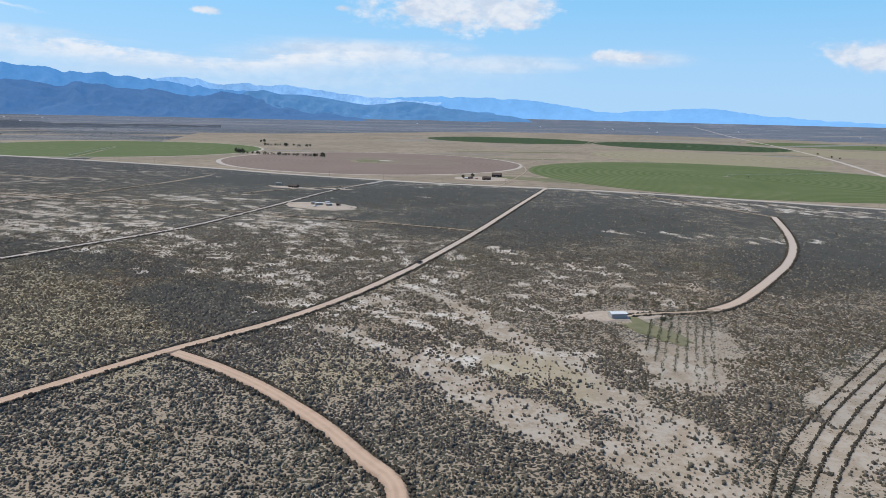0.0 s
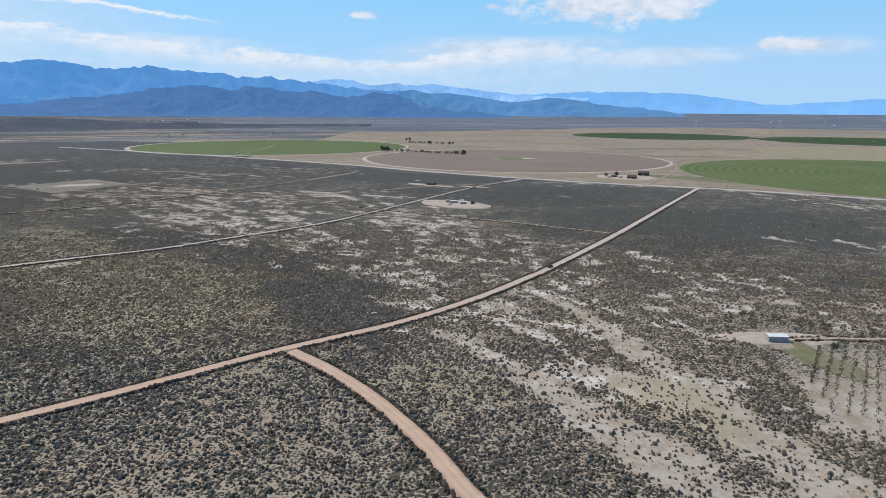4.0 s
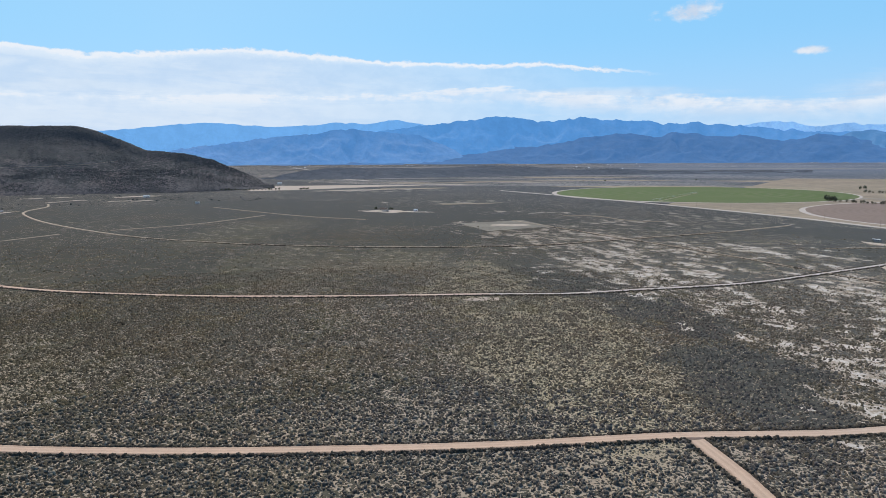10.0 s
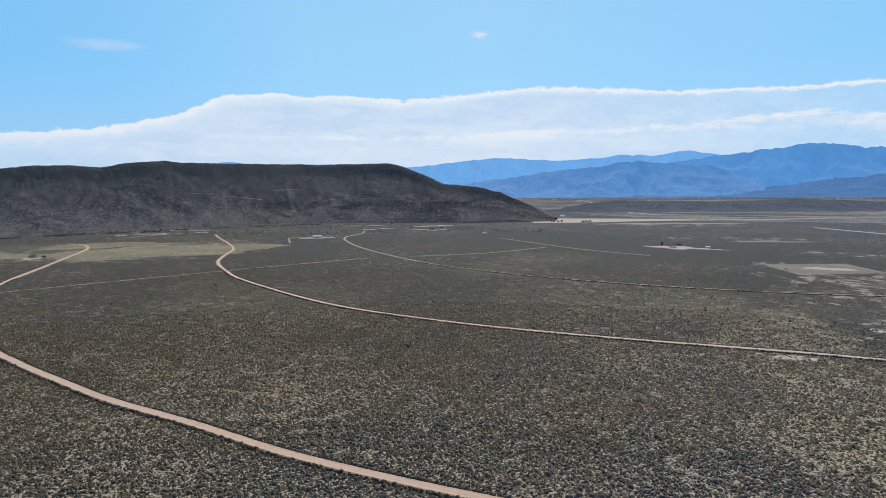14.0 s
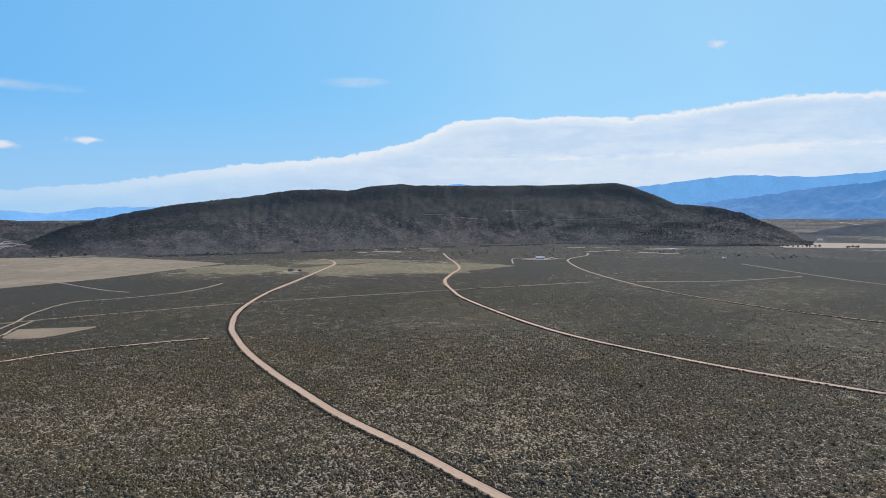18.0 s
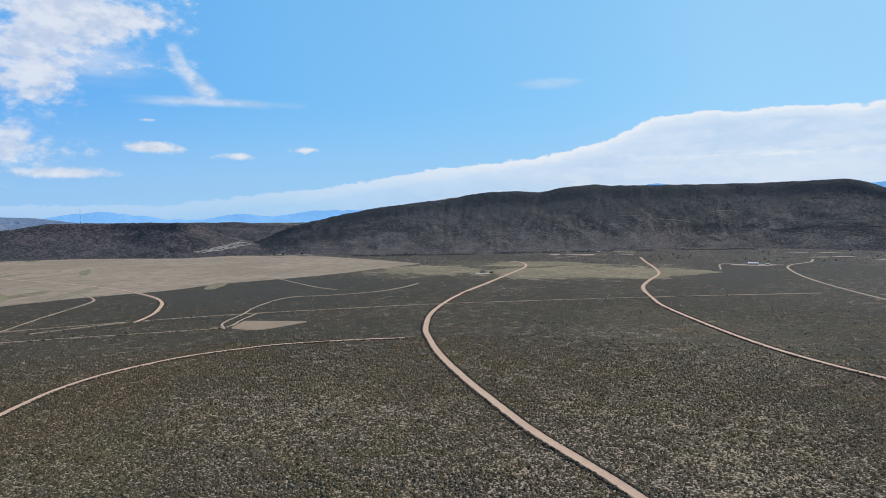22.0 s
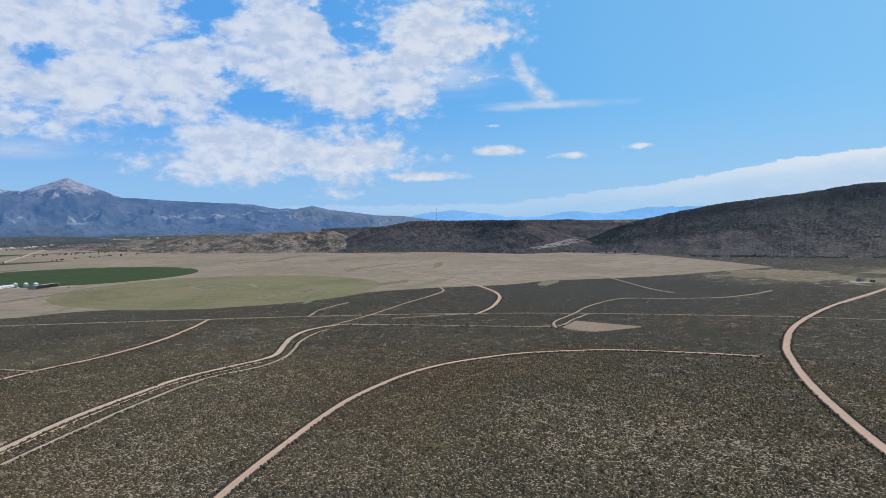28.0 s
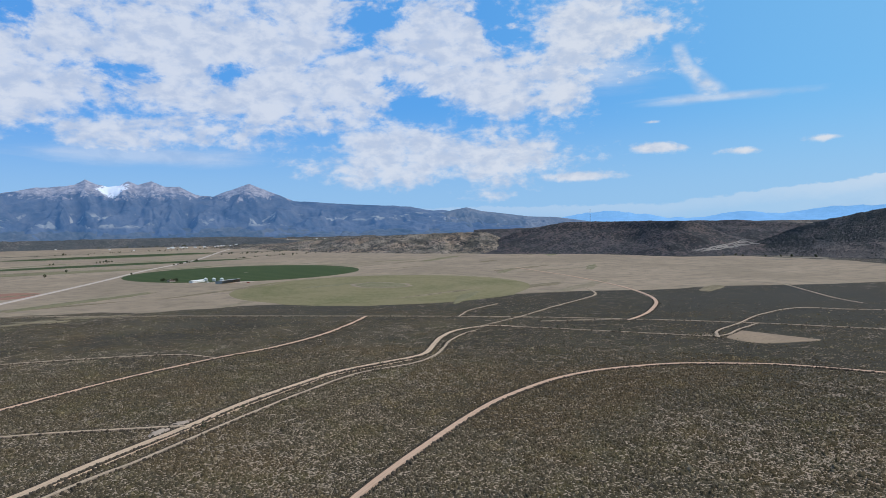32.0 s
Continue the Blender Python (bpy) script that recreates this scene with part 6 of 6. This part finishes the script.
def plant(models, places, seed, label="", size=1.0):
    """Copies of model trees at places (x, y), each with its own turn and size."""
    g = random.Random(seed)
    for k, (x, y) in enumerate(places):
        ob = copy_thing(models[k % len(models)], Matrix.Identity(4))
        ob.matrix_basis = set_at(ob, x, y, g.uniform(0, 360), size * g.uniform(0.75, 1.25))
        if label:
            ob["label"] = label


def along(a, b, number, jitter, seed):
    g = random.Random(seed)
    return [(a[0] + (b[0] - a[0]) * (k + 0.5 + g.uniform(-0.3, 0.3)) / number + g.uniform(-jitter, jitter), a[1] + (b[1] - a[1]) * (k + 0.5) / number + g.uniform(-jitter, jitter)) for k in range(number)]


# the shed by the orchard
shed = thing("metal_shed", 91.3, 317.6, 9, "grey sheet-metal shed with a low white gable roof", "shed")
part("wall", prism([(-2.3, -0.2), (2.3, -0.2), (2.3, 2.7), (0, 3.25), (-2.3, 2.7)], -4.1, 4.1), grey_steel, shed)
for s in (-1, 1):
    part("roof_slope", prism([(0, 3.28), (0, 3.40), (s * 2.6, 2.78), (s * 2.6, 2.66)], -4.35, 4.35), white_steel, shed)
for k in range(9):
    part("wall_rib", box((-3.9 + k * 0.97, -2.32, 1.3), (0.07, 0.06, 2.7)), grey_steel, shed)
part("ridge_cap", rod((-4.36, 0, 3.38), (4.36, 0, 3.38), 0.09, sides=6), roof_tin, shed)
roll = part("roller_door", box((-4.13, 0.2, 1.2), (0.08, 2.6, 2.4), 0.02), grey_steel, shed)
for k in range(6):
    part("slat", box((-4.18, 0.2, 0.25 + 0.4 * k), (0.03, 2.5, 0.06)), roof_tin, roll)
part("door", box((2.8, -2.34, 1.0), (0.9, 0.07, 2.0), 0.02), grey_steel, shed)

vehicle(-15.5, 428, 71, car_paint, "dark pickup truck standing on the dirt road", 0.35)

# homestead on the bare yard
trailer(-138, 703, 8, 8, "tan mobile home with a white roof on a bare yard")
trailer(-127, 699, 20, 6.5, "tan mobile home with a white roof on a bare yard")
trailer(-146, 707, 2, 4, "short tan travel trailer on a bare dirt yard")
house("storage_hut", -117, 702, 12, (4.5, 3.5), 2.3, 0.7, dark_wall, brown_roof, "dark timber storage hut on a bare yard", "hut", 2)
house("storage_hut", -131, 712, 20, (4, 3), 2.2, 0.7, tan_wall, roof_tin, "tan storage hut with a tin roof", "hut", 2)
vehicle(-140, 690, 40, white_paint, "white pickup truck parked in a dirt yard", 0.1)

# farm by the county road
house("farm_house", 68, 1037, -12, (13, 9), 3.2, 2.4, dark_wall, brown_roof, "dark brown timber farm house with a gabled roof", chimney=True)
house("farm_barn", 89, 1095, -12, (16, 10), 4.2, 2.6, dark_wall, brown_roof, "dark brown timber barn with a gabled roof", "barn", 3, door_wide=3.0)
house("storage_hut", 42, 1050, 30, (7, 5), 2.6, 1.0, dark_wall, brown_roof, "dark timber storage hut beside a farm yard", "hut", 2)
house("storage_hut", 35, 1040, -10, (5, 4), 2.4, 0.8, tan_wall, roof_tin, "tan storage hut with a tin roof", "hut", 2)
vehicle(52, 1042, 30, red_paint, "red pickup truck parked in a farm yard", 0.2)
house("long_shed", -205, 866, -20, (13, 6), 2.6, 1.0, dark_wall, brown_roof, "long low dark timber shed", "shed", 4)
trailer(-232, 893, -10, 8, "short tan travel trailer in the brush")
# isolated homes
house("ranch_house", -1002, 757, 35, (14, 9), 3.0, 2.2, tan_wall, brown_roof, "low tan ranch house with a brown roof", chimney=True)
trailer(-975, 742, 30, 12, "tan mobile home with a white roof in a scraped yard")
house("storage_hut", -945, 790, 40, (7, 5), 2.6, 1.0, white_steel, roof_tin, "white metal storage hut", "hut", 2)
house("ranch_house", -1497, 182, 82, (19, 10), 3.4, 2.0, tan_wall, roof_tin, "tan ranch house with a pale metal roof", chimney=True)
house("storage_hut", -1500, 208, 82, (7, 5), 2.8, 0.9, dark_wall, roof_tin, "dark storage hut with a pale metal roof", "hut", 2)
house("cabin", -1199, -297, 70, (9, 7), 2.8, 1.8, tan_wall, brown_roof, "small tan cabin with a brown roof", "cabin", 3)
house("storage_hut", -1203, -282, 60, (5, 4), 2.4, 0.8, dark_wall, brown_roof, "dark timber storage hut beside a cabin", "hut", 2)
house("storage_hut", -1470, 575, 60, (8, 6), 2.8, 1.0, white_steel, roof_tin, "white metal storage hut", "hut", 2)
house("ranch_house", -1815, 566, 60, (15, 9), 3.2, 1.6, white_steel, roof_tin, "white ranch house with a metal roof")
house("ranch_house", -2330, 1210, 60, (17, 11), 4.0, 2.2, white_steel, roof_tin, "white ranch house with a metal roof")

# grain farm: open-fronted barn, bins, long shed
barn = thing("open_barn", -268, -1206, 217, "long open-fronted barn with a pale metal roof", "barn")
part("back_wall", box((0, 7.9, 2.6), (46, 0.3, 5.6)), grey_steel, barn)
for s in (-1, 1):
    part("end_wall", prism([(-8, 0), (8, 0), (8, 5.2), (-8, 6.4)], s * 23 - 0.15, s * 23 + 0.15), grey_steel, barn)
part("roof", prism([(-9, 6.45), (8.6, 5.2), (8.6, 5.4), (-9, 6.7)], -23.8, 23.8), roof_tin, barn)
for k in range(9):
    part("post", rod((-22 + 5.5 * k, -7.8, 0), (-22 + 5.5 * k, -7.8, 6.4), 0.16), wood_mat, barn)
for k, (x, y) in enumerate([(-263, -1250), (-250, -1262), (-236, -1272)]):
    bin_ = thing("grain_bin", x, y, 0, "round galvanised grain bin with a conical roof", "grain bin", "grain bins by the barn")
    part("drum", rod((0, 0, -0.2), (0, 0, 5.0), 3.8, sides=28), steel_mat, bin_)
    for j in range(5):
        part("hoop", rod((0, 0, 1.0 * j + 0.5), (0, 0, 1.0 * j + 0.6), 3.86, sides=28), steel_mat, bin_)
    part("cone_roof", rod((0, 0, 5.0), (0, 0, 7.2), 4.0, 0.45, 28), white_steel, bin_)
    part("vent_cap", rod((0, 0, 7.1), (0, 0, 7.6), 0.6, sides=10), white_steel, bin_)
    lad = part("ladder", box((-3.92, 0, 2.5), (0.1, 0.5, 4.9)), grey_steel, bin_)
    part("hatch", box((0, -3.8, 1.0), (1.0, 0.2, 1.6), 0.03), grey_steel, bin_)
house("long_shed", -219, -1258, 37, (30, 9), 3.4, 1.3, white_steel, white_steel, "long white metal shed on a farm yard", "shed", 6)
house("farm_house", -176, -1296, 37, (13, 9), 3.2, 2.0, tan_wall, brown_roof, "tan farm house among yard trees", chimney=True)
vehicle(-300, -1180, 20, red_paint, "red pickup truck parked by the barn", 0.2)
vehicle(-236, -1240, 50, white_paint, "white pickup truck parked by the barn", 0.2)

# far houses of the valley, alike and small
far_model = house("far_house", -700, -3900, 20, (15, 10), 4.0, 2.4, white_steel, roof_tin, "small white house far out in the valley", windows=3, group="far houses")
g = random.Random(5)
for k in range(112):
    if k < 26:
        a, r = g.uniform(158, 187), g.uniform(3300, 5600)
    elif k >= 84:
        a, r = g.uniform(28, 66), g.uniform(5500, 12000)
    elif k >= 46:
        u = g.random()
        q = Vector((-260 - 560 * u + g.uniform(-30, 30), -3660 - 90 * u + g.uniform(-90, 90), 0)) - Vector((CX, CY, 0))
        a, r = math.degrees(math.atan2(-q.x, q.y)), q.length
    elif k < 36:
        a, r = g.uniform(30, 62), g.uniform(3600, 9000)
    else:
        a, r = g.uniform(-34, 20), g.uniform(3400, 9000)
    q = heading(a, r)
    ob = copy_thing(far_model, Matrix.Identity(4))
    ob.matrix_basis = set_at(ob, q.x, q.y, g.uniform(0, 180), g.uniform(0.55, 0.9), 0.1)

# trees in rows and yards
cotton = [tree("cottonwood", -494 + 5 * k, 1536, 11 + 1.5 * k, poplar_mat, "leafy cottonwood tree beside a field", "cottonwoods along the field", 40 + k, 0.38, 60) for k in range(3)]
twiggy = [tree("budding_tree", -470 + 12 * k, 1530, 8.5, bareleaf_mat, "sparse budding tree in a row beside a field", "cottonwoods along the field", 50 + k, 0.36, 44) for k in range(3)]
plant(twiggy, along((-450, 1527), (-275, 1473), 23, 2.5, 1), 1)
plant(cotton, [(-280, 1470), (-300, 1478), (-500, 1545), (-478, 1528)], 2)
plant(twiggy, along((-546, 1935), (-394, 1915), 16, 6, 3), 3)
plant(cotton, [(-545, 1955), (-600, 2100), (-590, 2105), (-470, 1900)], 4)
plant(cotton, along((-1985, 830), (-1880, 990), 17, 3, 5), 5, "leafy cottonwood tree in a windbreak row", 0.6)
plant(cotton, along((-1850, 1035), (-1838, 1065), 5, 3, 6), 6, "leafy cottonwood tree in a windbreak row", 0.6)
plant(cotton, [(-1002, 772), (-990, 768), (-1015, 748)], 7, "leafy cottonwood tree beside a ranch house", 0.6)
plant(cotton, along((-190, -1290), (-155, -1312), 6, 6, 8), 8, "leafy cottonwood tree in a farm yard", 0.6)
plant(cotton, [(-110, -1560), (60, -1600), (150, -1640), (158, -1650), (30, -1760), (90, -2150), (100, -2160), (-20, -2200), (240, -1980), (250, -2010), (190, -1400), (205, -1412)], 9, "lone leafy cottonwood tree in the pasture", 0.6)
plant(cotton, [(-1560, 2120), (-1540, 2150), (-1500, 2180), (-1430, 2260), (-1420, 2270), (-1250, 2420), (-1240, 2440)], 10, "leafy cottonwood tree beyond the crop circle", 0.5)
plant(cotton, along((-420, -2150), (-900, -2500), 36, 34, 11), 11, "leafy cottonwood tree along the creek", 0.45)
plant(cotton, along((200, -2950), (-700, -3500), 54, 80, 12), 12, "leafy cottonwood tree along the creek", 0.5)
plant(cotton, [(1180, 1930), (1190, 1990), (1260, 2190), (1270, 2200), (1150, 2800), (1500, 3300), (1900, 2900), (1960, 2940), (2050, 2960), (30, 1046), (46, 1062)], 13, "lone leafy cottonwood tree in the pasture", 0.6)
plant(cotton, along((-400, -2530), (-560, -2560), 12, 20, 15), 15, "leafy cottonwood tree along the creek", 0.6)
plant(cotton, along((-560, -2560), (-840, -2760), 20, 40, 16), 16, "leafy cottonwood tree along the creek", 0.6)
plant(cotton, along((0, -4000), (-780, -3860), 40, 50, 17), 17, "leafy cottonwood tree on the edge of the far town", 0.7)
plant(cotton, along((-222, -1880), (-305, -2106), 12, 14, 18), 18, "leafy cottonwood tree along a field edge", 0.5)
plant(cotton, along((-30, -2200), (-60, -2212), 6, 6, 19), 19, "leafy cottonwood tree in a farm yard", 0.6)
plant(cotton, along((-1580, -1215), (-1700, -980), 9, 25, 14), 14, "leafy cottonwood tree along the creek", 0.6)

# orchard: saplings in straight rows, two rows of young trees above the shed
sapling = [tree("orchard_sapling", 112 + k, 300, 1.7 + 0.3 * k, orchard_mat, "low orchard sapling in a planted row", "orchard saplings", 70 + k, 0.42, 12, "sapling") for k in range(3)]
ROWS = [((108, 314), (91, 268)), ((115, 319), (91, 256)), ((121, 321), (87, 237)), ((124.5, 320), (95, 243)), ((129, 320), (100, 245)), ((133, 320), (99, 230)), ((137, 321), (101.5, 228)), ((141, 321), (106, 230))]
for k, (a, b) in enumerate(ROWS):
    plant(sapling, along(a, b, 26, 0.5, 80 + k), 90 + k)
plant(sapling, along((72, 349), (137, 333), 14, 0.8, 98), 98, "young tree in a planted row above the shed", 1.5)
plant(sapling, along((83, 355), (131, 340), 12, 0.8, 99), 99, "young tree in a planted row above the shed", 1.5)
tree("orchard_tree", 112.5, 311, 4.2, orchard_mat, "full dark orchard tree beside the rows", "", 101, 0.42, 30)
# bushes along the canal
willow = [tree("willow_bush", -211 + 3 * k, -388, 3.2, poplar_mat, "tall dark willow bush beside the canal track", "willow bushes by the canal", 110 + k, 0.5, 22, "bush") for k in range(2)]
plant(willow, [(-155, -338), (-131, -312), (-300, -424), (-330, -437), (-462, -476), (-470, -468), (-480, -455), (-505, -420), (-440, -508), (-262, -402), (-548, -365)], 111)


def planted_row(pts, label, wide=0.9, tall=0.7, seed=0):
    """A contour row of low planting on a soil ridge."""
    line = spline(pts, 0.36)
    g2 = np.random.default_rng(seed)
    x, y = line[:, 0] + g2.normal(0, wide * 0.28, len(line)), line[:, 1] + g2.normal(0, wide * 0.28, len(line))
    scatter("planted_row", np.stack([x, y, ground_height(x, y) - 0.1], -1), g2.lognormal(-0.3, 0.25, len(x)), tall, roadside_mat, label, "planting", seed)


CONTOUR = "dark low planting along a contour ditch"
planted_row([(230, 306), (201, 277), (158, 235), (126, 203), (106, 180), (92, 159), (80, 135)], CONTOUR, seed=121)
planted_row([(228, 296), (195, 264), (150, 221), (123, 192), (97, 159), (84, 137)], CONTOUR, seed=122)
planted_row([(215, 276), (178, 240), (149, 212), (122, 183), (103, 159), (92, 140)], CONTOUR, seed=123)
planted_row([(190, 246), (154, 210), (129, 183), (109, 159), (97, 140)], CONTOUR, seed=124)
planted_row([(174, 342), (219, 299), (260, 262)], CONTOUR, 0.6, 0.5, 125)
planted_row([(171, 336), (213, 291), (252, 254)], CONTOUR, 0.6, 0.5, 126)
planted_row([(168, 330), (207, 285), (246, 247)], CONTOUR, 0.6, 0.5, 127)

# power poles along the county road
pole0 = thing("power_pole", -617, 1216, 0, "weathered timber power pole with a crossarm", "power pole", "poles along the county road")
part("post", rod((0, 0, -0.5), (0, 0, 10.5), 0.17, 0.11, 8), wood_mat, pole0)
arm = part("crossarm", box((0, 0, 9.7), (2.5, 0.12, 0.14), 0.01), wood_mat, pole0)
for k in (-1.1, 0, 1.1):
    part("insulator", rod((k, 0, 9.77), (k, 0, 10.0), 0.07, 0.05, 8), grey_steel, arm)
line = spline([(-903, 1311), (-617, 1217), (-405, 1136), (-247, 1057), (-6, 972), (206, 928), (388, 861), (545, 793), (900, 649)], 96)
for x, y in line:
    copy_thing(pole0, set_at(pole0, x, y, math.degrees(math.atan2(-0.35, 1)) + 90, 1.0))


def pivot(x, y, rz, spans, label):
    """A wheeled irrigation boom: pipe, trusses and towers."""
    p = thing("irrigation_boom", x, y, rz, label, "irrigation boom", lift=0.1)
    part("centre_tower", rod((-1.4, -1.4, 0), (0, 0, 4), 0.1, bm=rod((1.4, 1.4, 0), (0, 0, 4), 0.1, bm=rod((-1.4, 1.4, 0), (0, 0, 4), 0.1, bm=rod((1.4, -1.4, 0), (0, 0, 4), 0.1)))), steel_mat, p)
    for k in range(spans):
        x0, x1 = k * 50.0, k * 50.0 + 50
        bm = bmesh.new()
        for j in range(6):
            a, b = x0 + j * 50 / 6, x0 + (j + 1) * 50 / 6
            za, zb = 3.9 + 0.9 * math.sin(math.pi * j / 6), 3.9 + 0.9 * math.sin(math.pi * (j + 1) / 6)
            rod((a, 0, za), (b, 0, zb), 0.11, sides=6, bm=bm)
            for s in (-1, 1):
                rod((a, s * 0.7, za - 1.0), (b, s * 0.7, zb - 1.0), 0.03, sides=4, bm=bm)
                rod((a, 0, za), (a, s * 0.7, za - 1.0), 0.03, sides=4, bm=bm)
        part("span", bm, steel_mat, p)
        tw = part("tower", rod((x1, -1.6, 0.6), (x1, 0, 3.9), 0.07, bm=rod((x1, 1.6, 0.6), (x1, 0, 3.9), 0.07, bm=rod((x1, -1.8, 0.65), (x1, 1.8, 0.65), 0.08))), steel_mat, p)
        for s in (-1, 1):
            part("wheel", rod((x1 - 0.18, s * 1.8, 0.6), (x1 + 0.18, s * 1.8, 0.6), 0.62, sides=14), tyre_mat, tw)
    return p


pivot(-845, 1650, -77, 7, "long white wheeled irrigation boom over a green field")
pivot(533, 1212, 20, 7, "long white wheeled irrigation boom over a green field")

# radio mast behind the small mesa
q = heading(139.6, 2560)
mast = new("radio_mast")
mast.matrix_world = pose(q.x, q.y, 92)
tagged(mast, "tall thin red and white radio mast", "radio mast")
for k in range(6):
    bm = bmesh.new()
    for j in range(3):
        a = j * 2.094
        b = a + 2.094
        rod((0.7 * math.cos(a), 0.7 * math.sin(a), k * 10), (0.7 * math.cos(a), 0.7 * math.sin(a), k * 10 + 10), 0.16, sides=5, bm=bm)
        for h in range(4):
            rod((0.7 * math.cos(a), 0.7 * math.sin(a), k * 10 + h * 2.5), (0.7 * math.cos(b), 0.7 * math.sin(b), k * 10 + h * 2.5 + 2.5), 0.07, sides=4, bm=bm)
    part("mast_section", bm, red_paint if k % 2 else white_paint, mast)
part("antenna", rod((0, 0, 60), (0, 0, 64), 0.1), steel_mat, mast)
